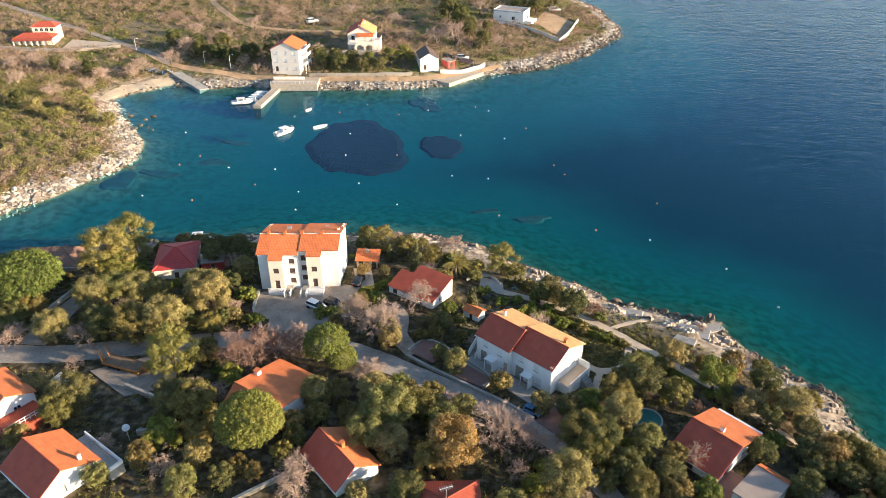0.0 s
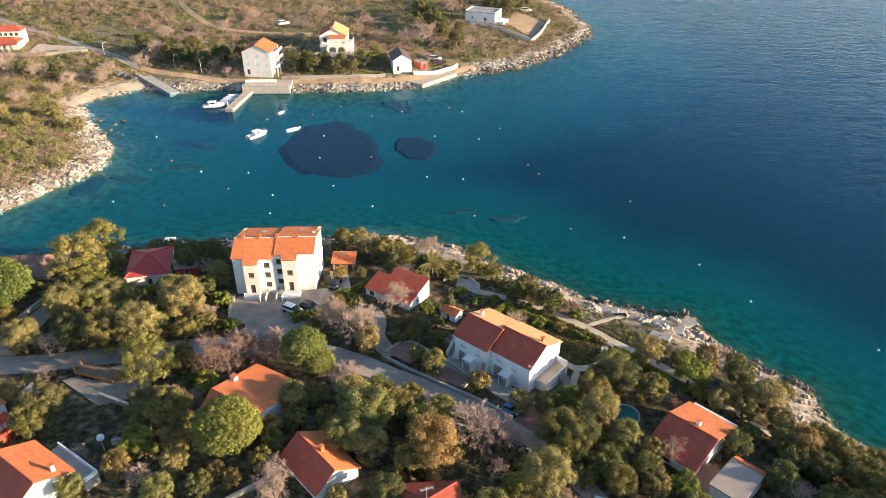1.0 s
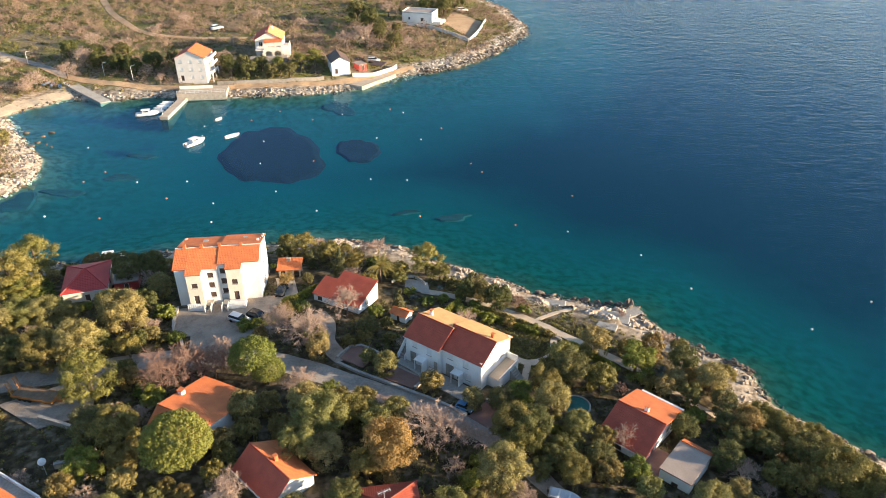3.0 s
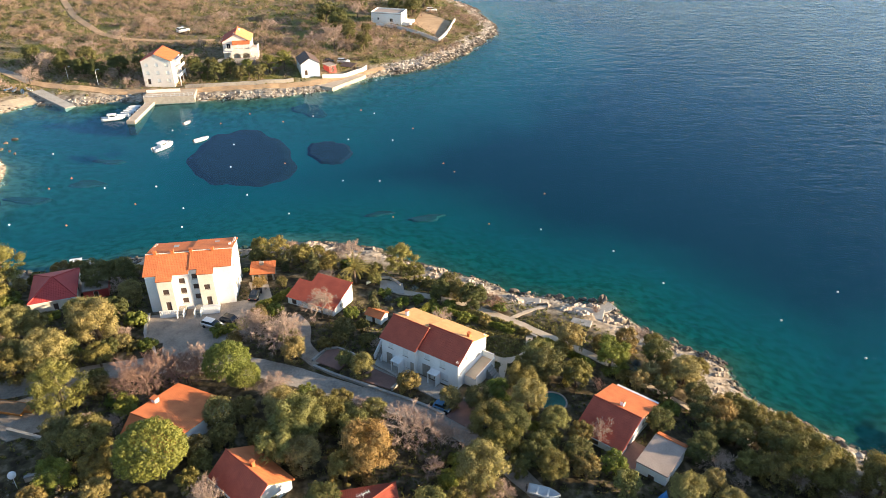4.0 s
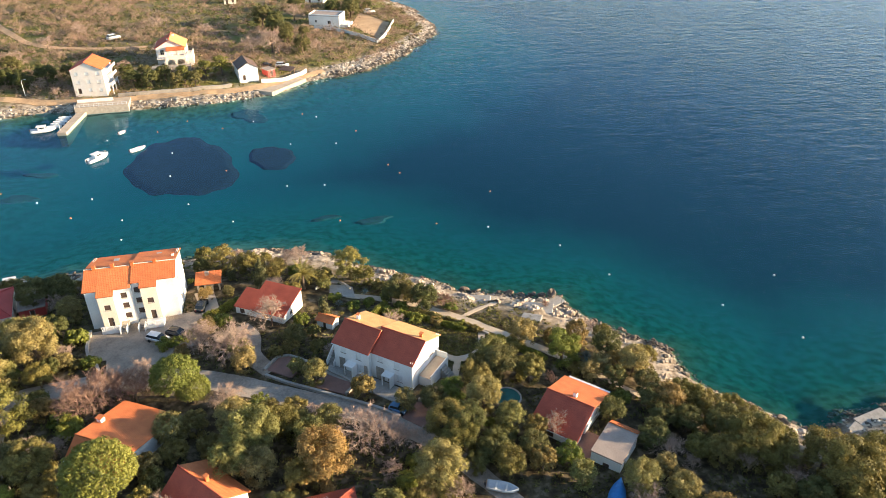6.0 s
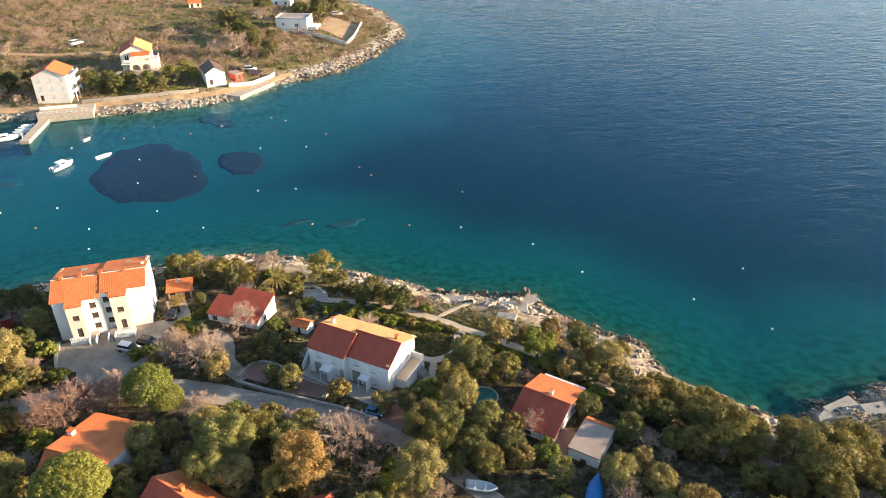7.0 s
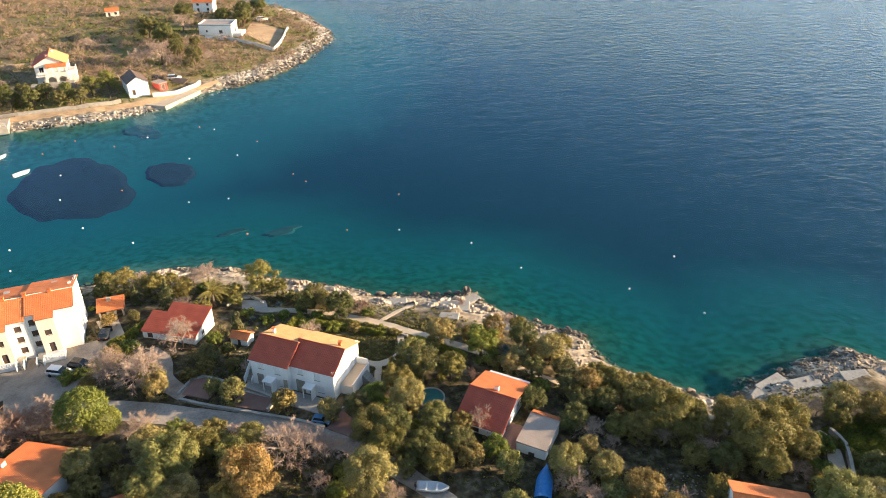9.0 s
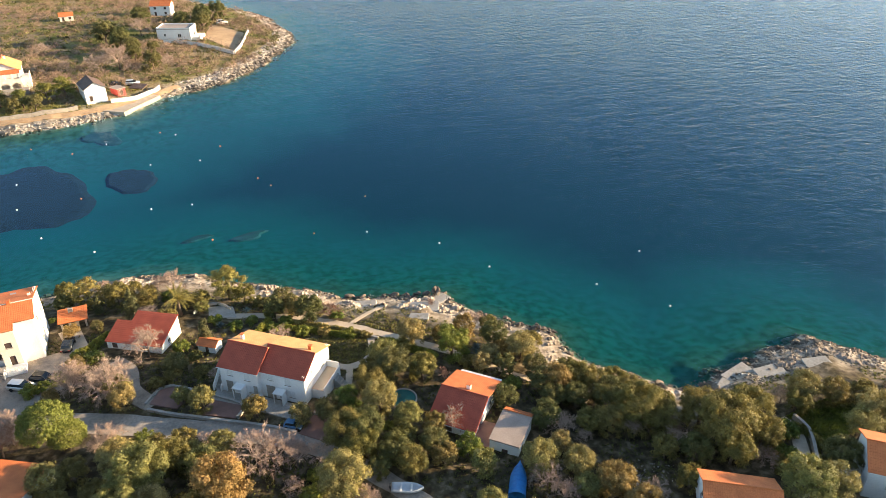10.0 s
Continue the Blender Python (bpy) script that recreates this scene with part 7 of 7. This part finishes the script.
def tufts(name, n, area, material, label, seed, size=0.28, coast=6, dense=-0.3):
    """Grass and weeds as small upright blades."""
    rnd = np.random.RandomState(seed)
    x, y = rnd.uniform(area[0], area[1], n), rnd.uniform(area[2], area[3], n)
    keep = (inland(x, y) > coast) & (ripple(x, y, 0.22, seed) > dense)
    for c, w in TRACKS:
        dist = np.full(n, 1e9)
        for a in c:
            dist = np.minimum(dist, np.hypot(a[0] - x, a[1] - y))
        keep &= dist > w + 0.1
    for q in PLOTS:
        keep &= off_plot(q, x, y)
    x, y = x[keep], y[keep]
    z, m = land_height(x, y), len(x)
    a, h = rnd.uniform(0, 6.28, m), size * rnd.uniform(0.5, 1.4, m)
    w = h * 0.8
    dx, dy = np.cos(a) * w, np.sin(a) * w
    lx, ly = rnd.normal(size=m) * h * 0.4, rnd.normal(size=m) * h * 0.4
    v = np.stack([np.stack([x - dx, y - dy, z - 0.03], 1), np.stack([x + dx, y + dy, z - 0.03], 1), np.stack([x + lx, y + ly, z + h], 1)], 1).reshape(-1, 3)
    tagged(new(name, mesh_of(name, v, np.arange(m * 3).reshape(-1, 3), material)), label, "grass", kind="stuff")


tufts("grass", 110000, (-100, 125, 30, 145), GRASS, "rough winter grass between the trees", 41, dense=0.1)
tufts("garden_grass", 9000, (22, 36, 92, 106), GRASS, "short winter grass in the white house's garden", 44, 0.16, dense=-0.9)
tufts("lawn_grass", 9000, (87.5, 99, 45, 53), GREEN, "fresh green lawn beside the headland path", 43, 0.2, dense=-0.9)
tufts("dry_grass", 40000, (-300, 90, 160, 480), GRASS, "dry grass on the far slopes", 42, 0.6)


def seagrass(x, y, rx, ry, seed, turn=0, thin=False):
    """A dark meadow on the sea bed, of uneven outline."""
    rnd = np.random.RandomState(seed)
    n, rings = 60, 7
    verts, faces = [], []
    ph = rnd.uniform(0, 6.28, 6)
    for j in range(rings + 1):
        for i in range(n):
            a = 6.28319 * i / n
            k = 1 + (0.22 if thin else 0.07) * math.sin(2 * a + ph[0]) + (0.18 if thin else 0.05) * math.sin(3 * a + ph[1]) + 0.04 * math.sin(7 * a + ph[2]) + 0.025 * math.sin(13 * a + ph[3])
            u, v = math.cos(a) * rx * k * j / rings, math.sin(a) * ry * k * j / rings
            px, py = x + u * math.cos(turn) - v * math.sin(turn), y + u * math.sin(turn) + v * math.cos(turn)
            verts.append((px, py, g(px, py) + (0.4 + 0.06 * noise.noise(Vector((px, py, 0)) * 0.3) if j < rings else 0.02)))
    for j in range(rings):
        for i in range(n):
            faces.append((j * n + i, (j + 1) * n + i, (j + 1) * n + (i + 1) % n, j * n + (i + 1) % n))
    tagged(new("seagrass_meadow", mesh_of("seagrass_meadow", verts, faces, SEAGRASS_THIN if thin else SEAGRASS)), "dark patch of seagrass on the sea bed", "seagrass", "seagrass meadows", "stuff")


SEAGRASS = mat("seagrass", (0.009, 0.022, 0.050), (0.003, 0.009, 0.024), 0.5, 0.95, 0.1, 4)
SEAGRASS_THIN = mat("sparse_seagrass", (0.004, 0.056, 0.070), (0.003, 0.024, 0.037), 0.35, 0.95, 0.1, 4)
seagrass(-28.5, 221, 15.5, 20, 1, 0.25)
seagrass(-0.5, 222.5, 7.2, 8, 2)
seagrass(-6.5, 252, 6, 4.5, 3, 0, True)
seagrass(-92, 183, 4, 5, 4, 0, True)
seagrass(-69.5, 221.5, 4, 2.4, 5, 0, True)
seagrass(-71, 203, 5, 2.6, 6, 0, True)
seagrass(-83, 190, 5, 2.2, 7, 0, True)
seagrass(24, 168, 6, 2.0, 8, 0.3, True)
seagrass(12, 172, 4, 1.6, 9, 0.2, True)



def rubble():
    """Broken stone and boards strewn over the bare clearing."""
    rnd = np.random.RandomState(77)
    n = 420
    x, y = 56 + rnd.normal(size=n) * 2.6, 51.5 + rnd.normal(size=n) * 1.6
    size = 0.06 + 0.22 * rnd.uniform(0, 1, n) ** 2
    items = np.stack([x, y, land_height(x, y) + size * 0.1, size, np.full(n, 0.6)], 1)
    tagged(new("rubble", rock_mesh("rubble", items, ROCK, rnd)), "pale rubble strewn over a bare clearing", "rubble", kind="stuff")


rubble()


def garden_stones():
    """Loose stones and pots about the vegetable garden."""
    rnd = np.random.RandomState(78)
    n = 110
    x, y = -44 + rnd.normal(size=n) * 4.0, 75 + rnd.normal(size=n) * 3.2
    size = 0.1 + 0.35 * rnd.uniform(0, 1, n) ** 2
    items = np.stack([x, y, land_height(x, y) + size * 0.1, size, np.full(n, 0.55)], 1)
    tagged(new("garden_stones", rock_mesh("garden_stones", items, STONE, rnd)), "loose grey stones strewn about the garden", "stones", kind="stuff")


garden_stones()
# ---- boats, buoys, cars and clutter ----
def hull_mesh(L, B, H, sheer=0.25, wall=0.06, stations=11):
    """An open hull: outer skin, gunwale and inner floor."""
    bm = bmesh.new()
    rows = []
    for i in range(stations):
        t = i / (stations - 1)
        w = B / 2 * (1 - max(0, (t - 0.45) / 0.55) ** 2.4) * (0.86 + 0.14 * min(1, t * 3))
        w = max(w, 0.02)
        z = H + sheer * max(0, t - 0.4) ** 2 * 2
        x = (t - 0.5) * L
        keel = -H * 0.35 + max(0, (t - 0.8) / 0.2) ** 2 * H * 0.9
        wi = max(w - wall, 0.01)
        rows.append([bm.verts.new(p) for p in ((x, 0, keel), (x, w * 0.72, keel + H * 0.35), (x, w, z), (x, wi, z), (x, wi * 0.8, H * 0.45), (x, 0, H * 0.42),
                                               (x, -wi * 0.8, H * 0.45), (x, -wi, z), (x, -w, z), (x, -w * 0.72, keel + H * 0.35))])
    for a, b in zip(rows, rows[1:]):
        for k in range(10):
            bm.faces.new((a[k], b[k], b[(k + 1) % 10], a[(k + 1) % 10]))
    bm.faces.new(rows[0])
    return bm


def boat(x, y, turn, L, B, H, kind, label, z=-0.02, hull=None, group=""):
    ob = thing("motor_boat" if kind == "cruiser" else "rowing_boat", pose(x, y, z, 0, 0, turn), label, "boat", group)
    part("hull", hull_mesh(L, B, H), hull or BOAT_WHITE, ob, smooth=True)
    if kind == "cruiser":
        part("foredeck", boxes((L * 0.08, -B * 0.33, H * 0.9, L * 0.36, B * 0.33, H * 1.12)), BOAT_WHITE, ob)
        cab = part("cabin", boxes((-L * 0.18, -B * 0.34, H * 0.5, L * 0.12, B * 0.34, H + 1.0)), BOAT_WHITE, ob)
        part("windscreen", boxes((L * 0.12, -B * 0.30, H + 0.35, L * 0.13, B * 0.30, H + 0.85)), GLASS, cab)
        part("cabin_window", boxes((-L * 0.13, -B * 0.345, H + 0.4, L * 0.08, -B * 0.335, H + 0.8)), GLASS, cab)
        part("hardtop", boxes((-L * 0.24, -B * 0.38, H + 1.0, L * 0.15, B * 0.38, H + 1.1)), BOAT_WHITE, ob)
        bm = bmesh.new()
        tube(bm, [(L * 0.1, -B * 0.42, H + 0.05), (L * 0.1, -B * 0.42, H + 0.5), (L * 0.44, 0, H + 0.75), (L * 0.1, B * 0.42, H + 0.5), (L * 0.1, B * 0.42, H + 0.05)], [0.025] * 5, 5)
        part("bow_rail", bm, WHITE_METAL, ob)
    else:
        for k in (-0.22, 0.1):
            part("thwart", boxes((k * L, -B * 0.38, H * 0.7, k * L + 0.25, B * 0.38, H * 0.76)), WOOD if kind == "row" else BOAT_WHITE, ob)
    part("outboard_motor", boxes((-L * 0.5 - 0.3, -0.18, H * 0.6, -L * 0.5 - 0.02, 0.18, H + 0.35), (-L * 0.5 - 0.18, -0.06, -0.4, -L * 0.5 - 0.08, 0.06, H * 0.6)), DARK_METAL, ob)
    return ob


boat(-51.3, 216.5, 48, 7.4, 2.7, 1.0, "cruiser", "white cabin cruiser at a mooring", 0.1)
boat(-40.6, 221.6, 36, 5.2, 1.9, 0.6, "open", "white open motor boat at a mooring")
boat(-47.2, 238.0, 55, 3.2, 1.5, 0.45, "open", "small white dinghy at a mooring")
boat(-72.3, 245.3, 8, 7.6, 2.5, 0.95, "cruiser", "white cabin boat moored at the mole", 0.1)
for i, (x, y) in enumerate([(-69.6, 248.6), (-69.0, 251.0), (-68.6, 253.2), (-68.2, 255.4), (-67.8, 257.4)]):
    boat(x, y, 172 + i * 3, 5.0 - 0.2 * i, 1.7, 0.55, "open", "small open boat tied up along the mole", hull=BOAT_GREY if i % 2 else BOAT_WHITE, group="boats along the mole")
for i, (x, y) in enumerate([(-114.8, 275.6), (-112.6, 275.0), (-109.6, 273.6), (-107.8, 275.2)]):
    boat(x, y, 60 + i * 25, 3.8, 1.2, 0.4, "row", "blue rowing boat drawn up on the beach", z=g(x, y) + 0.45, hull=BLUE if i < 3 else BOAT_WHITE, group="boats on the beach")
boat(25.2, 63.6, -28, 4.6, 1.8, 0.6, "open", "pale grey open boat lying on land by the lane", z=g(25.2, 63.6) + 0.35, hull=BOAT_GREY)
boat(-58.5, 147.2, 8, 6.5, 2.2, 0.8, "cruiser", "white motor boat behind the red-roofed house", 0.05)

tb = thing("covered_boat", pose(40.3, 58.6, g(40.3, 58.6), 0, 0, 55), "boat under a bright blue tarpaulin", "boat")
bm = bmesh.new()
rows = []
for i in range(10):
    t = i / 9
    w = 1.15 * (1 - max(0, (t - 0.4) / 0.6) ** 2.2) + 0.06
    rows.append([bm.verts.new(((t - 0.5) * 6.2, w * c, h * (1.55 - 0.25 * t) + 0.03 * math.sin(i * 2 + k))) for k, (c, h) in enumerate(((-1.02, 0.15), (-1.0, 0.7), (-0.5, 0.95), (0, 1.05), (0.5, 0.95), (1.0, 0.7), (1.02, 0.15)))])
for a, b in zip(rows, rows[1:]):
    for k in range(6):
        bm.faces.new((a[k], b[k], b[k + 1], a[k + 1]))
bm.faces.new(rows[0][::-1])
bm.faces.new(rows[-1])
part("tarpaulin", bm, TARP, tb, smooth=True)
for x in (-1.8, 1.6):
    part("cradle", boxes((x - 0.1, -1.0, -0.3, x + 0.1, 1.0, 0.45)), WOOD, tb)


def buoy_proto(x, y, orange):
    ob = thing("mooring_buoy", pose(x, y, 0, 0, 0, 0), "round orange mooring buoy on the water" if orange else "round white mooring buoy on the water", "buoy", "mooring buoys")
    bm = bmesh.new()
    bmesh.ops.create_uvsphere(bm, u_segments=10, v_segments=6, radius=0.24)
    for v in bm.verts:
        v.co.z = v.co.z * 0.9 + 0.08
    part("float", bm, BUOY_ORANGE if orange else BUOY_WHITE, ob, smooth=True)
    bm = bmesh.new()
    tube(bm, [(0, 0, 0.26), (0, 0, 0.4)], [0.04, 0.035], 6)
    part("ring_bolt", bm, DARK_METAL, ob)
    return ob


BUOYS_A = [(-83.8, 217.2), (-73.4, 197.8), (-62.6, 189.5), (-77.6, 191.5), (-66.9, 168.4), (-81.1, 171.1), (-29.5, 198.6), (-30.1, 216.2), (-13.9, 198.6), (-15.3, 234.1), (5.7, 214.7),
           (19.7, 211.8), (16, 237.5), (11.6, 241.6), (27.4, 220.9), (-23.5, 178.8), (2.6, 183.7), (12.8, 181.8), (32.6, 191.1), (56.5, 166.4)]
BUOYS_B = [(-38.3, 162.9), (-48.8, 188.3), (49.8, 147.2), (-52.3, 178), (34.8, 184.6), (63.7, 134.2), (69.4, 119.4), (87.1, 102.6), (37.7, 152.1), (14.3, 159.7), (-12.1, 165.9), (-5.2, 238.2),
           (-39.4, 173.5), (-27, 244), (-36, 236), (-51, 232), (96, 89), (105, 110)]
protos = [buoy_proto(BUOYS_A[0][0], BUOYS_A[0][1], False), buoy_proto(BUOYS_A[1][0], BUOYS_A[1][1], True)]
for i, (x, y) in enumerate(BUOYS_A[2:] + BUOYS_B):
    copy_thing(protos[1 if i % 5 in (1, 2) else 0], pose(x, y, 0, 6 * math.sin(i), 5 * math.cos(i), 40 * i))


def car(x, y, turn, paint, label, L=4.2, W=1.75, H=1.48, estate=False, z=None):
    ob = thing("car", pose(x, y, (g(x, y) + 0.14) if z is None else z, 0, 0, turn), label, "car")
    bm = bmesh.new()
    prof = [(-0.5, 0.28), (-0.5, 0.62), (-0.46, 0.66), (-0.25 if not estate else -0.47, 0.68), (0.2, 0.66), (0.47, 0.56), (0.5, 0.45), (0.5, 0.2), (-0.48, 0.2)]
    a = [bm.verts.new((u * L, -W / 2, v * H)) for u, v in prof]
    b = [bm.verts.new((u * L, W / 2, v * H)) for u, v in prof]
    bm.faces.new(a)
    bm.faces.new(b[::-1])
    for i in range(len(prof)):
        j = (i + 1) % len(prof)
        bm.faces.new((a[i], b[i], b[j], a[j]))
    bmesh.ops.bevel(bm, geom=bm.edges[:], offset=0.06, segments=2, affect="EDGES")
    part("body", bm, paint, ob, smooth=True)
    bm = bmesh.new()
    rear = -0.47 if estate else -0.40
    low = [(rear, 0.64), (0.24, 0.64)]
    top = [(rear + 0.06, 0.97), (0.08, 0.97)]
    v = [bm.verts.new((u * L, s * W * k / 2, h * H)) for s in (-1, 1) for (u, h), k in zip(low + top, (0.94, 0.94, 0.78, 0.78))]
    for f in ((0, 1, 3, 2), (5, 4, 6, 7), (1, 5, 7, 3), (4, 0, 2, 6)):
        bm.faces.new([v[i] for i in f])
    part("cabin_glass", bm, GLASS, ob, "dark car glass")
    r = boxes(((rear + 0.05) * L, -W * 0.39, H * 0.965, 0.085 * L, W * 0.39, H * 1.0))
    part("roof", r, paint, ob)
    for sx in (-0.31, 0.31):
        for sy in (-1, 1):
            bm = bmesh.new()
            tube(bm, [(sx * L, sy * W * 0.5 - 0.1, 0.31), (sx * L, sy * W * 0.5 + 0.02, 0.31)], [0.31, 0.31], 14)
            w = part("wheel", bm, RUBBER, ob)
            bm = bmesh.new()
            tube(bm, [(sx * L, sy * (W * 0.5 + 0.02), 0.31), (sx * L, sy * (W * 0.5 + 0.035), 0.31)], [0.18, 0.18], 10)
            part("rim", bm, WHITE_METAL, w)
    for sy in (-0.62, 0.62):
        part("headlight", boxes((0.49 * L, sy - 0.18, 0.44 * H, 0.502 * L, sy + 0.18, 0.53 * H)), BOAT_WHITE, ob)
        part("tail_light", boxes((-0.502 * L, sy - 0.15, 0.45 * H, -0.49 * L, sy + 0.15, 0.58 * H)), TILE_RED, ob)
    return ob


car(-24.5, 111.7, -32, CAR_WHITE, "white estate car parked on the gravel yard", estate=True)
car(-21.2, 112.6, -32, CAR_DARK, "dark car parked on the gravel yard")
car(-17.4, 121.6, 78, CAR_DARK, "dark hatchback on the drive beside the apartment house")
car(14.1, 82.8, -35, BLUE, "small blue car by the parking plot", L=2.9, W=1.4, H=1.3)
car(8, 290.5, -10, BOAT_GREY, "grey van behind the shore house", L=5.2, W=2, H=2.0, estate=True)
car(2, 291.5, -10, CAR_DARK, "dark car parked behind the shore house")
car(-61, 337.5, 40, CAR_WHITE, "white caravan on the far slope", L=5.6, W=2.2, H=2.5, estate=True)
car(57, 372, 5, CAR_WHITE, "white van parked on the far cape", L=5.6, W=2.1, H=2.3, estate=True)

# low-loader with raised ramps
lo = thing("trailer", pose(-54.3, 93.5, g(-54.3, 93.5) + 0.15, 0, 0, -20), "orange low-loader trailer with raised ramps", "trailer")
part("bed", boxes((-3.6, -1.2, 0.75, 3.8, 1.2, 0.95)), WOOD, lo, "worn plank bed")
part("frame", boxes((-3.7, -1.3, 0.6, 3.9, -1.2, 0.98), (-3.7, 1.2, 0.6, 3.9, 1.3, 0.98), (3.8, -1.2, 0.6, 3.9, 1.2, 0.98)), RUSTY, lo)
part("gooseneck", boxes((3.9, -0.5, 0.7, 5.2, 0.5, 1.3)), RUSTY, lo)
for sy in (-0.8, 0.8):
    bm = bmesh.new()
    tube(bm, [(-3.6, sy - 0.3, 0.9), (-4.1, sy - 0.3, 3.1)], [0.07, 0.05], 5)
    tube(bm, [(-3.6, sy + 0.3, 0.9), (-4.1, sy + 0.3, 3.1)], [0.07, 0.05], 5)
    for k in range(6):
        tube(bm, [(-3.66 - k * 0.085, sy - 0.3, 1.1 + k * 0.36), (-3.66 - k * 0.085, sy + 0.3, 1.1 + k * 0.36)], [0.045, 0.045], 5)
    part("ramp", bm, RUSTY, lo)
for x in (-2.2, -1.3, -0.4):
    for sy in (-1, 1):
        bm = bmesh.new()
        tube(bm, [(x, sy * 1.05, 0.38), (x, sy * 1.28, 0.38)], [0.38, 0.38], 12)
        part("wheel", bm, RUBBER, lo)

# street lamps and poles
for x, y, h in ((-84.3, 278, 5.5), (-128, 296, 5), (-96, 283, 5)):
    ob = thing("street_lamp", pose(x, y, g(x, y), 0, 0, 30), "thin grey street lamp beside the far track", "lamp", "street lamps")
    bm = bmesh.new()
    tube(bm, [(0, 0, -0.3), (0, 0, h * 0.85), (0.3, 0, h), (1.2, 0, h * 1.02)], [0.1, 0.07, 0.05, 0.04], 6)
    part("pole", bm, WHITE_METAL, ob)
    part("lamp_head", boxes((1.0, -0.14, h * 1.0, 1.6, 0.14, h * 1.0 + 0.12)), WHITE_METAL, ob)

# green-covered pool basin beside the seaside house
pb = thing("pool", pose(32.2, 82.0, g(32.2, 82.0), 0, 0, 0), "round garden pool with a green cover and a pale rim", "pool")
bm = bmesh.new()
bmesh.ops.create_cone(bm, cap_ends=True, segments=28, radius1=2.2, radius2=2.2, depth=0.5)
part("cover", bm, POOL, pb)
bm = bmesh.new()
ring = [(2.3 * math.cos(a * 6.28319 / 28), 2.3 * math.sin(a * 6.28319 / 28), 0.25) for a in range(29)]
tube(bm, ring, [0.16] * 29, 6, cap=False)
part("rim", bm, CONCRETE, pb)

# bathing platform with its rail on the rocks
pf = thing("bathing_platform", pose(53.2, 111.6, 0, 0, 0, 20), "small concrete bathing platform with a metal rail", "platform")
part("slab", boxes((-2.2, -1.3, -1.0, 1.8, 1.3, 0.9)), CONCRETE, pf)
for sy in (-1.2, 1.2):
    bm = bmesh.new()
    tube(bm, [(0.6, sy, 0.9), (0.6, sy, 1.7), (1.7, sy, 1.7), (1.9, sy, -0.3)], [0.03] * 4, 5)
    part("rail", bm, DARK_METAL, pf)
for i, (x, y, l, w, a) in enumerate([(37.5, 116.3, 6, 3, -20), (48.5, 109.5, 6, 3, -25), (53.5, 99.4, 5.5, 4.2, -45), (57, 96.5, 4, 3, -45), (45.5, 105.5, 4, 2, -30), (62, 92.5, 4.5, 2.4, -50), (92, 66.5, 6, 3, 10), (97, 63.5, 6, 3.2, -10), (87, 64.5, 4, 3, 20), (106, 61, 5, 3, -20)]):
    z = 0.35 + min(g(x + ox, y + oy) for ox in (-1.5, 0, 1.5) for oy in (-1.2, 0, 1.2))
    ob = thing("sun_terrace", pose(x, y, z, 2, -2, a), "pale concrete slab laid among the shore rocks", "terrace", "concrete slabs on the rocks")
    bm = boxes((-l / 2, -w / 2, -1.2, l / 2, w / 2, 0.18))
    for v in bm.verts:
        v.co += Vector((noise.noise(v.co + Vector((i, 0, 0))) * 0.7, noise.noise(v.co + Vector((0, i, 3))) * 0.7, 0))
    bmesh.ops.bevel(bm, geom=bm.edges[:], offset=0.1, segments=1, affect="EDGES")
    part("slab", bm, CONCRETE, ob)

# satellite dish and aerials
ob = thing("garden_dish", pose(-46.7, 75.9, g(-46.7, 75.9), 0, 0, 30), "pale satellite dish on a bent garden pole", "dish")
bm = bmesh.new()
bmesh.ops.create_cone(bm, cap_ends=True, segments=18, radius1=0.55, radius2=0.2, depth=0.16, matrix=Matrix.Translation((0, 0, 2.6)) @ Matrix.Rotation(1.0, 4, "X"))
part("dish", bm, WHITE_METAL, ob)
bm = bmesh.new()
tube(bm, [(0, 0, -0.2), (0, 0.1, 2.5)], [0.05, 0.04], 6)
part("pole", bm, WHITE_METAL, ob)
ob = thing("roof_aerial", pose(0.4, 61.6, 11.0, 0, 0, 20), "thin television aerial on the hipped roof", "aerial")
bm = bmesh.new()
tube(bm, [(0, 0, -0.6), (0, 0, 2.4)], [0.03, 0.025], 5)
part("mast", bm, WHITE_METAL, ob)
part("crossbar", boxes((-0.9, -0.02, 2.2, 0.9, 0.02, 2.24), *[(-0.8 + k * 0.32, -0.35, 2.2, -0.77 + k * 0.32, 0.35, 2.23) for k in range(6)]), WHITE_METAL, ob)
